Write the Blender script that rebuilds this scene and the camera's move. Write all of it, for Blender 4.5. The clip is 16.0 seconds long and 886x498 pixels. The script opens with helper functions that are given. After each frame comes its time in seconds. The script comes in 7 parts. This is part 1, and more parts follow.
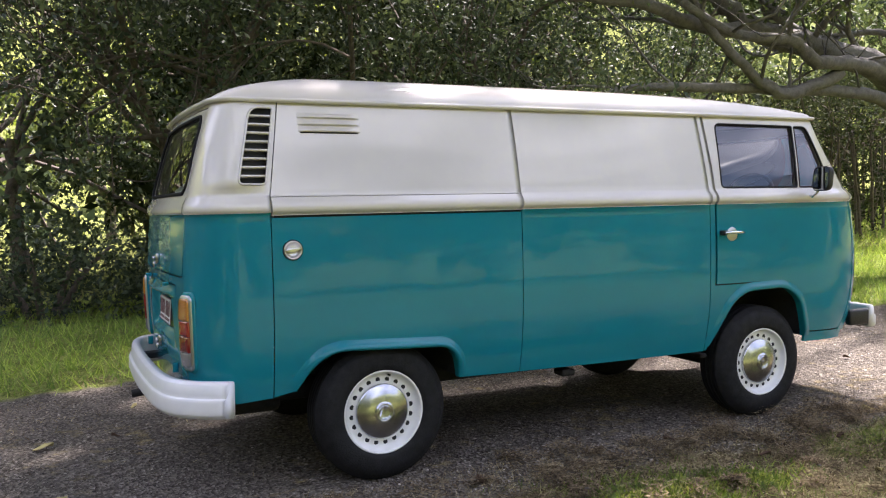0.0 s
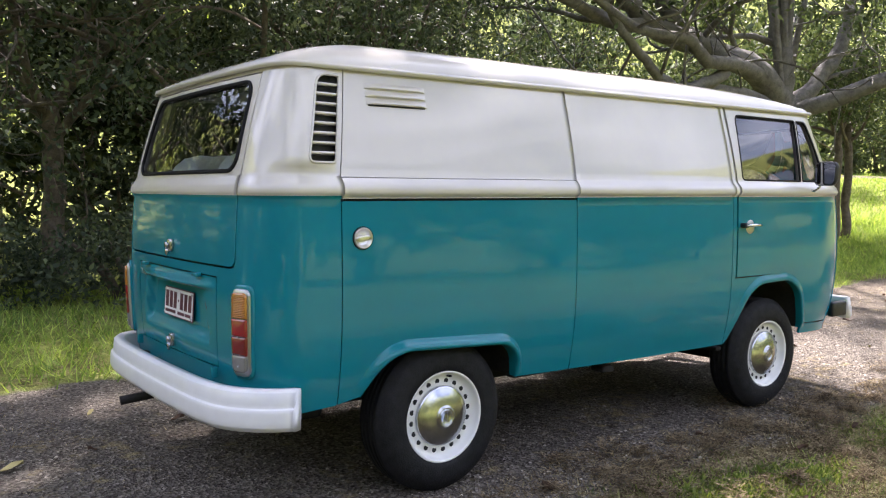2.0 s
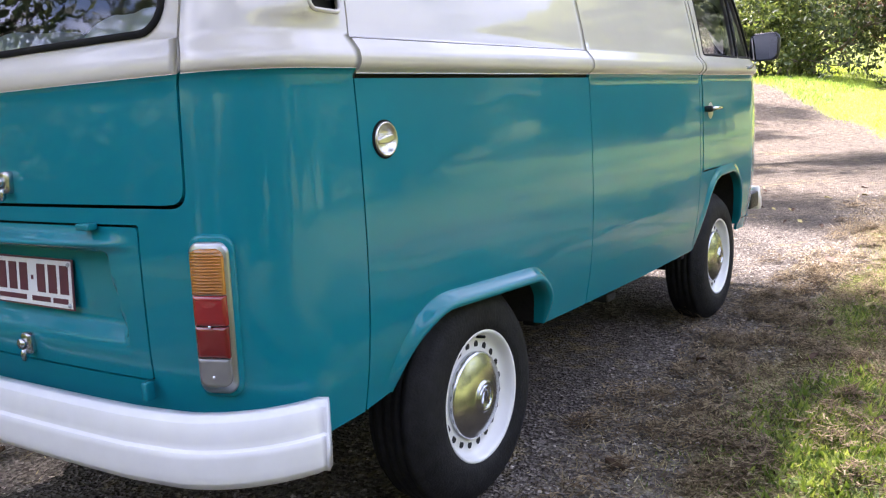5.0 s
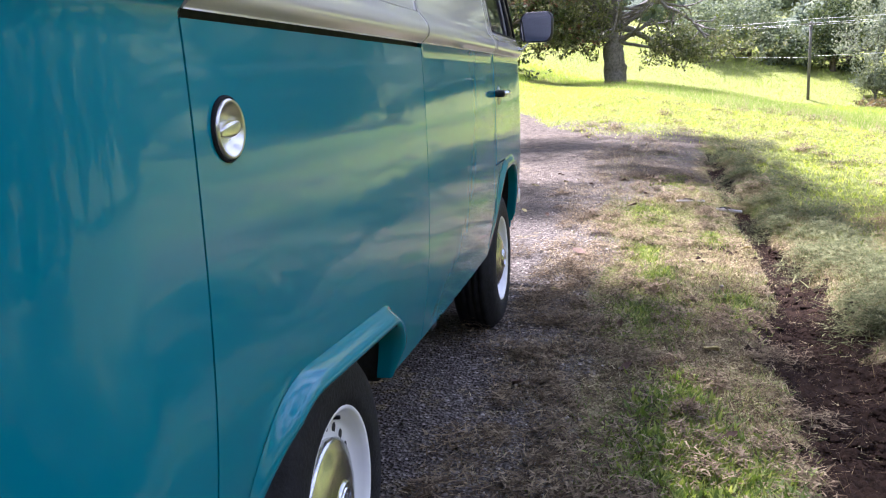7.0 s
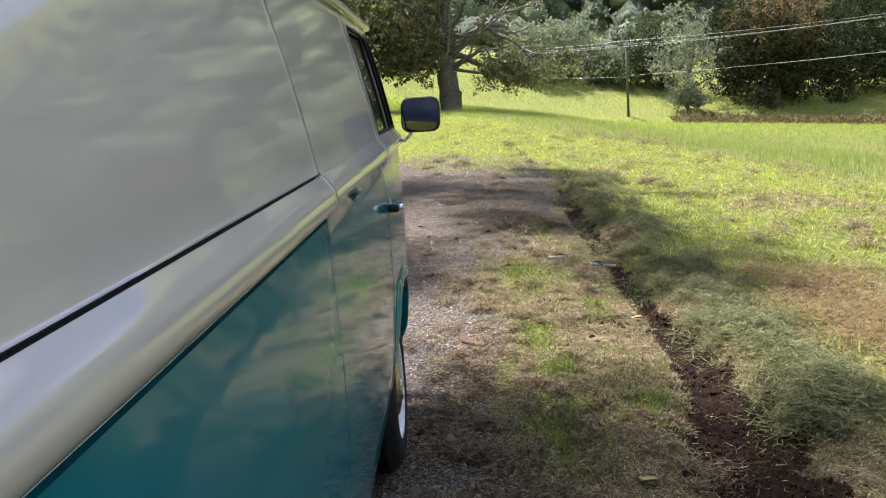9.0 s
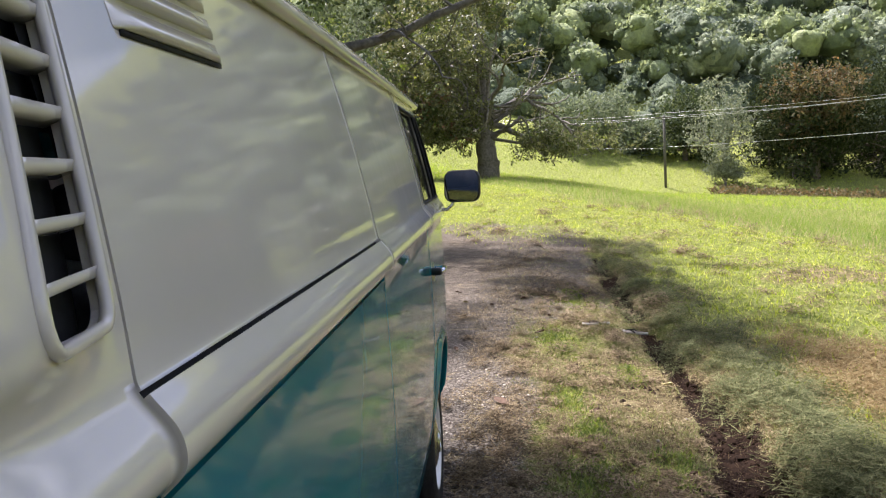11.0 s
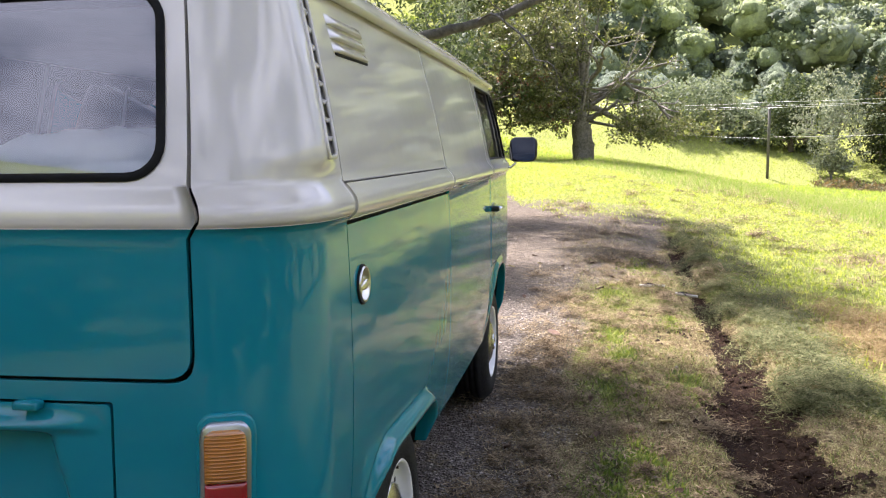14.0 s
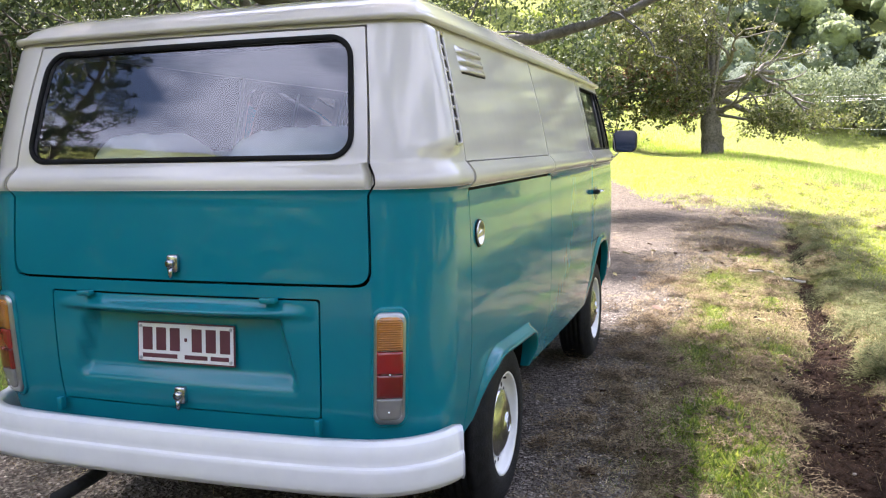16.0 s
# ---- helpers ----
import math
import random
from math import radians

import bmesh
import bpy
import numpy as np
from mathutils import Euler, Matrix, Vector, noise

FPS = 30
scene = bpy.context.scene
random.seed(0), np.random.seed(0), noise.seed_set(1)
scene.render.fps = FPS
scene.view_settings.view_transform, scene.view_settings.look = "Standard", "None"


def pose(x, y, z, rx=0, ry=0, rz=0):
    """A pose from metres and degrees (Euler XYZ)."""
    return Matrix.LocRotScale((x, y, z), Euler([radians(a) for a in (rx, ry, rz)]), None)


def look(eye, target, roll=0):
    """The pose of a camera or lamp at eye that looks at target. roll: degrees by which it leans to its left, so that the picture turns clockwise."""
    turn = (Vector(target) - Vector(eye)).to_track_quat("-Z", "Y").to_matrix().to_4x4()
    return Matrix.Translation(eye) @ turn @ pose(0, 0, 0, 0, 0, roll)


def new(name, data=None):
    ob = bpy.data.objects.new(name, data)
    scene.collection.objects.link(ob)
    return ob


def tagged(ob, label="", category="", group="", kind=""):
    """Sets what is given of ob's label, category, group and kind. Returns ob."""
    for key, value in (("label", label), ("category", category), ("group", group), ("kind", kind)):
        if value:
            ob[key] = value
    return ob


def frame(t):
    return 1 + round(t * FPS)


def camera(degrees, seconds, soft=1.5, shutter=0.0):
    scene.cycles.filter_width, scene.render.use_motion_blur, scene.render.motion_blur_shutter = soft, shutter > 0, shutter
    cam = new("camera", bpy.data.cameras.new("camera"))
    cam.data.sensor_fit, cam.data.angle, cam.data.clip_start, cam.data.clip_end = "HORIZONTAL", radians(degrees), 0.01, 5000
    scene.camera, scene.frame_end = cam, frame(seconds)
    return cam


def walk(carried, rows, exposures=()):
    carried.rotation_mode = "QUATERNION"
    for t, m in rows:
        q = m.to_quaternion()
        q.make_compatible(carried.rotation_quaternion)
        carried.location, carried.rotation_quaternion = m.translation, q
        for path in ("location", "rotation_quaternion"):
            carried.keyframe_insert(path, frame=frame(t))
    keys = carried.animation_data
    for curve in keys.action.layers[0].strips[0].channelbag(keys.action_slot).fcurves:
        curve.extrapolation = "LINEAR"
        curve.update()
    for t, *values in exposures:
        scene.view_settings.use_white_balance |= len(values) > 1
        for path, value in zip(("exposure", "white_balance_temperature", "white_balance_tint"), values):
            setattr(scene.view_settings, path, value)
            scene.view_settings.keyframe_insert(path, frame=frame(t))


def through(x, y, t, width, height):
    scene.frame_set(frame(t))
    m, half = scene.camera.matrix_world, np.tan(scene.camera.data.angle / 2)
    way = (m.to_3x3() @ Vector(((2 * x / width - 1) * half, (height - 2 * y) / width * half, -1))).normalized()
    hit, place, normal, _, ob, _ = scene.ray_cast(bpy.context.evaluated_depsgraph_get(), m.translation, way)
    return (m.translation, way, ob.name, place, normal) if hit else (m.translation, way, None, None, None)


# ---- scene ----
cam = camera(55.1, 16.0, soft=1.2)
PATH = [
    (0, (-1.427, -4.483, 1.286), (-0.568, -2.679, 1.183), -1.2),
    (0.5, (-1.636, -4.217, 1.28), (-0.695, -2.455, 1.19), -1.4),
    (1, (-1.781, -3.99, 1.316), (-0.772, -2.266, 1.234), -0.4),
    (1.5, (-1.961, -3.809, 1.31), (-0.872, -2.134, 1.209), -0.3),
    (2, (-2.129, -3.669, 1.291), (-0.942, -2.065, 1.152), 0.2),
    (2.5, (-2.173, -3.422, 1.247), (-0.887, -1.904, 1.043), -0.5),
    (3, (-2.135, -3.134, 1.238), (-0.702, -1.76, 0.999), -0.4),
    (3.5, (-2.187, -2.902, 1.227), (-0.678, -1.616, 0.96), -0.9),
    (3.7, (-2.218, -2.769, 1.226), (-0.685, -1.515, 0.949), -1.4),
    (5.8, (-1.848, -1.781, 1.122), (-0.103, -0.876, 0.758), -3.8),
    (6, (-1.81, -1.702, 1.119), (-0.012, -0.909, 0.748), -3.2),
    (6.5, (-1.707, -1.552, 1.123), (0.165, -0.962, 0.739), -2.0),
    (7, (-1.506, -1.373, 1.155), (0.41, -0.951, 0.769), -2.3),
    (7.5, (-1.338, -1.238, 1.209), (0.618, -1.037, 0.844), -4.2),
    (8, (-1.157, -1.118, 1.297), (0.814, -1.127, 0.961), -5.3),
    (8.5, (-1.062, -1.099, 1.379), (0.909, -1.093, 1.04), -5.2),
    (9, (-0.85, -1.101, 1.466), (1.118, -1.046, 1.111), -4.1),
    (9.5, (-0.853, -1.095, 1.492), (1.12, -1.005, 1.173), -4.0),
    (9.7, (-0.854, -1.095, 1.496), (1.123, -1.002, 1.205), -3.8),
    (12, (-1.487, -1.094, 1.48), (0.5, -0.917, 1.339), -2.7),
    (12.5, (-1.688, -1.176, 1.463), (0.289, -0.924, 1.298), -2.2),
    (13, (-1.883, -1.186, 1.428), (0.091, -0.927, 1.233), -2.3),
    (13.5, (-2.081, -1.236, 1.43), (-0.108, -0.998, 1.207), -1.2),
    (14, (-2.261, -1.352, 1.406), (-0.305, -1.004, 1.171), -0.7),
    (14.5, (-2.46, -1.45, 1.415), (-0.53, -0.983, 1.177), -0.5),
    (15, (-2.773, -1.43, 1.411), (-0.849, -0.929, 1.199), -0.7),
    (15.5, (-2.92, -1.466, 1.38), (-1.018, -0.893, 1.144), -0.8),
    (16, (-3.065, -1.604, 1.384), (-1.183, -0.97, 1.145), -1.2),
]
EXPOSURE = [(0.0, 2.15, 6200, 27), (1.0, 2.32, 6150, 26), (2.0, 2.3, 6150, 26), (2.5, 2.55, 6050, 25), (3.0, 2.7, 6050, 25), (3.5, 2.8, 6050, 26), (6.0, 2.3, 5700, 32), (7.0, 2.2, 5450, 34), (7.5, 2.3, 5400, 35), (8.0, 1.55, 5750, 25), (9.0, 1.40, 5850, 24), (12.0, 1.48, 6100, 26), (13.0, 1.78, 6200, 27), (14.5, 2.14, 6000, 27), (16.0, 2.38, 5980, 27)]
walk(cam, [(t, look(eye, target, roll)) for t, eye, target, roll in PATH], EXPOSURE)

# ---------------------------------------------------------------- light
SUN_AZ, SUN_EL = 42.0, 58.0
sun_dir = Vector((math.cos(radians(SUN_AZ)) * math.cos(radians(SUN_EL)), math.sin(radians(SUN_AZ)) * math.cos(radians(SUN_EL)), math.sin(radians(SUN_EL))))
sun_data = bpy.data.lights.new("sun", "SUN")
sun_data.energy, sun_data.angle, sun_data.color = 5.0, radians(1.6), (1.0, 0.94, 0.82)
sun = new("sun", sun_data)
sun.matrix_world = look(sun_dir * 60, (0, 0, 0))

world = bpy.data.worlds.new("sky")
scene.world = world
world.use_nodes = True
wn, wl = world.node_tree.nodes, world.node_tree.links
wn.clear()
w_out, w_bg, w_sky = wn.new("ShaderNodeOutputWorld"), wn.new("ShaderNodeBackground"), wn.new("ShaderNodeTexSky")
w_sky.sky_type, w_sky.sun_disc = "NISHITA", False
w_sky.sun_elevation, w_sky.sun_rotation = radians(SUN_EL), radians(90 - SUN_AZ)
w_sky.dust_density = 2.0
w_co, w_map = wn.new("ShaderNodeTexCoord"), wn.new("ShaderNodeMapping")
w_map.inputs["Scale"].default_value = (1.5, 1.5, 3.2)
w_noise = wn.new("ShaderNodeTexNoise")
w_noise.inputs["Scale"].default_value, w_noise.inputs["Detail"].default_value = 2.2, 9.0
w_noise.inputs["Roughness"].default_value = 0.58
w_ramp = wn.new("ShaderNodeValToRGB")
w_ramp.color_ramp.elements[0].position, w_ramp.color_ramp.elements[1].position = 0.42, 0.62
w_mix = wn.new("ShaderNodeMix")
w_mix.data_type = "RGBA"
w_mix.inputs[7].default_value = (10.0, 10.8, 12.2, 1)
wl.new(w_co.outputs["Generated"], w_map.inputs["Vector"])
wl.new(w_map.outputs[0], w_noise.inputs["Vector"])
wl.new(w_noise.outputs["Fac"], w_ramp.inputs[0])
wl.new(w_ramp.outputs[0], w_mix.inputs[0])
wl.new(w_sky.outputs[0], w_mix.inputs[6])
wl.new(w_mix.outputs[2], w_bg.inputs["Color"])
w_bg.inputs["Strength"].default_value = 0.060
wl.new(w_bg.outputs[0], w_out.inputs[0])


# ---------------------------------------------------------------- materials
def node_mat(name):
    m = bpy.data.materials.new(name)
    m.use_nodes = True
    n, l = m.node_tree.nodes, m.node_tree.links
    return m, n, l, n["Principled BSDF"]


def noise_node(n, l, scale, detail=4.0, rough=0.55, coord="Object"):
    co, t = n.new("ShaderNodeTexCoord"), n.new("ShaderNodeTexNoise")
    t.inputs["Scale"].default_value, t.inputs["Detail"].default_value, t.inputs["Roughness"].default_value = scale, detail, rough
    l.new(co.outputs[coord], t.inputs["Vector"])
    return t


def ramp_node(n, l, source, stops):
    r = n.new("ShaderNodeValToRGB")
    while len(r.color_ramp.elements) < len(stops):
        r.color_ramp.elements.new(0.5)
    for e, (p, c) in zip(r.color_ramp.elements, stops):
        e.position, e.color = p, (*c, 1)
    l.new(source, r.inputs[0])
    return r


def bump_node(n, l, height, strength, distance, bsdf):
    b = n.new("ShaderNodeBump")
    b.inputs["Strength"].default_value, b.inputs["Distance"].default_value = strength, distance
    l.new(height, b.inputs["Height"])
    l.new(b.outputs[0], bsdf.inputs["Normal"])
    return b


def simple(name, color, rough=0.5, metal=0.0, coat=0.0, vary=0.12, scale=14.0, bump=0.0, bscale=60.0, coat_rough=0.03):
    """A surface with a slight two-scale variation of colour and gloss."""
    m, n, l, b = node_mat(name)
    t = noise_node(n, l, scale, 6.0)
    lo, hi = tuple(c * (1 - vary) for c in color), tuple(min(1, c * (1 + vary)) for c in color)
    r = ramp_node(n, l, t.outputs["Fac"], [(0.3, lo), (0.7, hi)])
    l.new(r.outputs[0], b.inputs["Base Color"])
    b.inputs["Metallic"].default_value = metal
    t2 = noise_node(n, l, scale * 5, 3.0)
    mr = n.new("ShaderNodeMapRange")
    mr.inputs[3].default_value, mr.inputs[4].default_value = max(0.0, rough * 0.8), min(1.0, rough * 1.2)
    l.new(t2.outputs["Fac"], mr.inputs[0])
    l.new(mr.outputs[0], b.inputs["Roughness"])
    b.inputs["Coat Weight"].default_value, b.inputs["Coat Roughness"].default_value = coat, coat_rough
    if bump:
        t3 = noise_node(n, l, bscale, 5.0)
        bump_node(n, l, t3.outputs["Fac"], bump, 0.01, b)
    return m


def paint(name, color, ior=1.5):
    """Resprayed car enamel: clear gloss over a coat with faint orange peel and slight panel waviness."""
    m, n, l, b = node_mat(name)
    t = noise_node(n, l, 2.2, 5.0)
    r = ramp_node(n, l, t.outputs["Fac"], [(0.3, tuple(c * 0.93 for c in color)), (0.7, tuple(min(1, c * 1.05) for c in color))])
    l.new(r.outputs[0], b.inputs["Base Color"])
    b.inputs["Roughness"].default_value, b.inputs["Specular IOR Level"].default_value = 0.5, 0.05
    b.inputs["Coat Weight"].default_value, b.inputs["Coat Roughness"].default_value = 1.0, 0.05
    b.inputs["Coat IOR"].default_value = ior
    wave, peel = noise_node(n, l, 5.0, 2.0), noise_node(n, l, 190.0, 2.0)
    add = n.new("ShaderNodeMath")
    add.operation, add.inputs[1].default_value = "MULTIPLY_ADD", 0.02
    l.new(peel.outputs["Fac"], add.inputs[0])
    l.new(wave.outputs["Fac"], add.inputs[2])
    bp = n.new("ShaderNodeBump")
    bp.inputs["Strength"].default_value, bp.inputs["Distance"].default_value = 0.10, 0.012
    l.new(add.outputs[0], bp.inputs["Height"])
    l.new(bp.outputs[0], b.inputs["Coat Normal"])
    l.new(bp.outputs[0], b.inputs["Normal"])
    return m


def glass(name, tint):
    m, n, l, b = node_mat(name)
    n.remove(b)
    clear, gloss, mix, fr = n.new("ShaderNodeBsdfTransparent"), n.new("ShaderNodeBsdfGlossy"), n.new("ShaderNodeMixShader"), n.new("ShaderNodeFresnel")
    clear.inputs[0].default_value = (*tint, 1)
    gloss.inputs["Roughness"].default_value = 0.0
    fr.inputs["IOR"].default_value = 2.1
    l.new(fr.outputs[0], mix.inputs[0])
    l.new(clear.outputs[0], mix.inputs[1])
    l.new(gloss.outputs[0], mix.inputs[2])
    l.new(mix.outputs[0], n["Material Output"].inputs[0])
    return m


def leaf_mat(name, stops, through=0.45, gloss=0.5):
    """Leaves: colour differs from leaf to leaf, and light shines through them."""
    m, n, l, b = node_mat(name)
    geo = n.new("ShaderNodeNewGeometry")
    r = ramp_node(n, l, geo.outputs["Random Per Island"], stops)
    l.new(r.outputs[0], b.inputs["Base Color"])
    b.inputs["Roughness"].default_value, b.inputs["Specular IOR Level"].default_value = gloss, 0.4 if gloss < 0.8 else 0.06
    tr, mix, hue = n.new("ShaderNodeBsdfTranslucent"), n.new("ShaderNodeMixShader"), n.new("ShaderNodeHueSaturation")
    hue.inputs["Saturation"].default_value, hue.inputs["Value"].default_value, hue.inputs["Hue"].default_value = 1.15, 1.5, 0.485
    l.new(r.outputs[0], hue.inputs["Color"])
    l.new(hue.outputs[0], tr.inputs[0])
    mix.inputs[0].default_value = through
    l.new(b.outputs[0], mix.inputs[1])
    l.new(tr.outputs[0], mix.inputs[2])
    l.new(mix.outputs[0], n["Material Output"].inputs[0])
    return m


def bark_mat(name, dark, light, scale=9.0):
    m, n, l, b = node_mat(name)
    t, t2 = noise_node(n, l, scale, 8.0, 0.65), noise_node(n, l, scale * 6, 6.0, 0.7)
    mixn = n.new("ShaderNodeMath")
    mixn.operation, mixn.inputs[1].default_value = "MULTIPLY_ADD", 0.5
    l.new(t2.outputs["Fac"], mixn.inputs[0])
    l.new(t.outputs["Fac"], mixn.inputs[2])
    r = ramp_node(n, l, mixn.outputs[0], [(0.5, dark), (0.95, light)])
    l.new(r.outputs[0], b.inputs["Base Color"])
    b.inputs["Roughness"].default_value = 0.9
    bump_node(n, l, mixn.outputs[0], 0.7, 0.03, b)
    return m


TEAL = paint("teal_paint", (0.0005, 0.182, 0.234), 1.39)
WHITE = paint("white_paint", (0.595, 0.56, 0.515), 1.7)
BUMPER = simple("bumper_enamel", (0.74, 0.74, 0.745), 0.35, coat=0.3, vary=0.03)
RUBBER = simple("black_rubber", (0.010, 0.010, 0.011), 0.8, vary=0.3, bump=0.15)
RUBBER.node_tree.nodes["Principled BSDF"].inputs["Specular IOR Level"].default_value = 0.2
TYRE = simple("tyre_rubber", (0.014, 0.014, 0.015), 0.7, vary=0.35, scale=25, bump=0.3, bscale=120)
TYRE.node_tree.nodes["Principled BSDF"].inputs["Specular IOR Level"].default_value = 0.2
# near-black that stands in for the shade inside gaps, slots and vents
GAP_SHADE = simple("gap_shade_black", (0.012, 0.013, 0.014), 0.8, vary=0.3)
UNDER = simple("underseal", (0.012, 0.011, 0.010), 0.95, vary=0.4, bump=0.5)
LINER = simple("grey_cab_lining", (0.22, 0.22, 0.225), 0.85, vary=0.1)
CHROME = simple("chrome", (0.72, 0.75, 0.80), 0.07, 1.0, vary=0.05)
CAPMETAL = simple("worn_cap_metal", (0.66, 0.645, 0.61), 0.30, 1.0, vary=0.1, scale=40)
HUBCHROME = simple("worn_hub_chrome", (0.52, 0.53, 0.55), 0.22, 1.0, vary=0.12, scale=8)
RIMPAINT = simple("white_rim_enamel", (0.80, 0.80, 0.78), 0.35, vary=0.05, coat=0.4)
BLACKPLASTIC = simple("black_plastic", (0.014, 0.014, 0.015), 0.45, vary=0.25, bump=0.2, bscale=200)
MIRROR = simple("mirror_glass", (0.40, 0.405, 0.41), 0.02, 1.0, vary=0.01)
GLASS = glass("window_glass", (0.86, 0.90, 0.90))
FABRIC = simple("bed_linen", (0.80, 0.85, 0.90), 0.95, vary=0.04, bump=0.3, bscale=40)
SEATVINYL = simple("black_seat_vinyl", (0.02, 0.02, 0.022), 0.5, vary=0.2)
AMBER = simple("amber_lens", (0.43, 0.165, 0.022), 0.18, vary=0.12, coat=1.0)
RED = simple("red_lens", (0.28, 0.012, 0.014), 0.18, vary=0.15, coat=1.0)
REDDARK = simple("dark_red_lens", (0.17, 0.010, 0.010), 0.2, vary=0.15, coat=1.0)
CLEAR = simple("grey_reverse_lens", (0.19, 0.185, 0.18), 0.2, vary=0.12, coat=1.0)
ALLOY = simple("lens_surround", (0.44, 0.45, 0.46), 0.34, 0.9, vary=0.1)
PLATEWHITE = simple("plate_white", (0.74, 0.74, 0.74), 0.4, vary=0.03)
PLATEMAROON = simple("plate_maroon", (0.11, 0.03, 0.045), 0.45, vary=0.1)
BARK = bark_mat("fig_bark", (0.060, 0.056, 0.051), (0.190, 0.180, 0.164))
BARK3 = bark_mat("old_grey_bark", (0.05, 0.042, 0.035), (0.24, 0.22, 0.19))
BARK2 = bark_mat("dark_bark", (0.035, 0.028, 0.022), (0.17, 0.14, 0.11))
LEAF_DARK = leaf_mat("dark_leaves", [(0.0, (0.028, 0.044, 0.017)), (0.55, (0.056, 0.085, 0.03)), (1.0, (0.12, 0.145, 0.055))], 0.38, 0.62)
LEAF_MID = leaf_mat("mid_leaves", [(0.0, (0.057, 0.086, 0.021)), (0.5, (0.103, 0.149, 0.032)), (1.0, (0.184, 0.218, 0.052))], 0.5, 0.45)
LEAF_OLIVE = leaf_mat("olive_leaves", [(0.0, (0.050, 0.062, 0.026)), (0.5, (0.108, 0.124, 0.050)), (1.0, (0.235, 0.240, 0.115))], 0.32, 0.5)
LEAF_LIME = leaf_mat("lime_leaves", [(0.0, (0.062, 0.095, 0.026)), (0.5, (0.112, 0.150, 0.042)), (1.0, (0.180, 0.205, 0.070))], 0.45)
# darkened leaf colour: the shade of backlit crowns is put into it
LEAF_SHADED_THICKET = leaf_mat("shaded_thicket_leaves", [(0.0, (0.018, 0.027, 0.013)), (0.5, (0.035, 0.048, 0.020)), (1.0, (0.070, 0.082, 0.034))], 0.18, 0.8)
LEAF_RUST = leaf_mat("rust_leaves", [(0.0, (0.075, 0.08, 0.035)), (0.5, (0.13, 0.11, 0.05)), (1.0, (0.19, 0.13, 0.06))], 0.3, 0.75)
LEAF_RUSSET = leaf_mat("russet_leaves", [(0.0, (0.085, 0.060, 0.034)), (0.5, (0.165, 0.098, 0.058)), (1.0, (0.290, 0.165, 0.105))], 0.3, 0.75)
LEAF_DIM = leaf_mat("field_edge_leaves", [(0.0, (0.031, 0.048, 0.020)), (0.5, (0.060, 0.085, 0.031)), (1.0, (0.112, 0.138, 0.056))], 0.3, 0.75)
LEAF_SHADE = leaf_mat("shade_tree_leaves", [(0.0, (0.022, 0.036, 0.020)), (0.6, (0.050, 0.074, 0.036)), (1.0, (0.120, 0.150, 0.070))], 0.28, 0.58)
# the hill leaves are pale and greyish: distance haze is put into their colour
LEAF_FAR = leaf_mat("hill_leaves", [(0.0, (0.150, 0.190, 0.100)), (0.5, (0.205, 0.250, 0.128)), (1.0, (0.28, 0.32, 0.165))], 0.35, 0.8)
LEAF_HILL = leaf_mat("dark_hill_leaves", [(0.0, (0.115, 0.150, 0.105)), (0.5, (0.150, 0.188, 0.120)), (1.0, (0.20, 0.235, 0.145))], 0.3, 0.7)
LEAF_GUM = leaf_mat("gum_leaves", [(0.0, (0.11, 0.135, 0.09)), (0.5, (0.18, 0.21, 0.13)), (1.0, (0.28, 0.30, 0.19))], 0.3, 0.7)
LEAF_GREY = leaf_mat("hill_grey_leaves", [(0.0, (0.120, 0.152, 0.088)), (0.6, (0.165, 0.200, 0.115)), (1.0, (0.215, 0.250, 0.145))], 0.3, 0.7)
GRASS = leaf_mat("grass_blades", [(0.0, (0.078, 0.116, 0.028)), (0.35, (0.144, 0.201, 0.044)), (0.65, (0.223, 0.239, 0.083)), (1.0, (0.420, 0.401, 0.179))], 0.4, 0.6)
GRASS_LUSH = leaf_mat("lush_grass_blades", [(0.0, (0.140, 0.212, 0.036)), (0.6, (0.330, 0.415, 0.066)), (1.0, (0.550, 0.585, 0.165))], 0.45, 0.6)
GRASS_TUFT = leaf_mat("green_tufts", [(0.0, (0.060, 0.100, 0.022)), (0.5, (0.140, 0.205, 0.040)), (1.0, (0.330, 0.385, 0.100))], 0.45, 0.6)
GRASS_VERGE = leaf_mat("verge_blades", [(0.0, (0.098, 0.174, 0.036)), (0.6, (0.217, 0.327, 0.066)), (1.0, (0.435, 0.544, 0.130))], 0.4, 0.6)
GRASS_DRY = leaf_mat("hay_blades", [(0.0, (0.067, 0.046, 0.022)), (0.40, (0.134, 0.101, 0.053)), (0.72, (0.300, 0.250, 0.125)), (1.0, (0.590, 0.520, 0.290))], 0.3, 0.8)
GRASS_FAR = leaf_mat("far_pasture", [(0.0, (0.235, 0.325, 0.050)), (1.0, (0.350, 0.440, 0.090))], 0.4, 0.7)
GRASS_SEED = leaf_mat("seed_grass_blades", [(0.0, (0.110, 0.200, 0.040)), (0.6, (0.210, 0.300, 0.065)), (0.85, (0.32, 0.31, 0.14)), (1.0, (0.44, 0.35, 0.24))], 0.45, 0.7)
HAY_BROWN = leaf_mat("brown_clippings", [(0.0, (0.055, 0.040, 0.024)), (0.5, (0.150, 0.112, 0.066)), (1.0, (0.380, 0.310, 0.185))], 0.2, 0.9)
HAY_LITTER = leaf_mat("mixed_litter", [(0.0, (0.040, 0.029, 0.017)), (0.42, (0.140, 0.104, 0.060)), (0.78, (0.310, 0.255, 0.145)), (1.0, (0.620, 0.545, 0.325))], 0.2, 0.9)
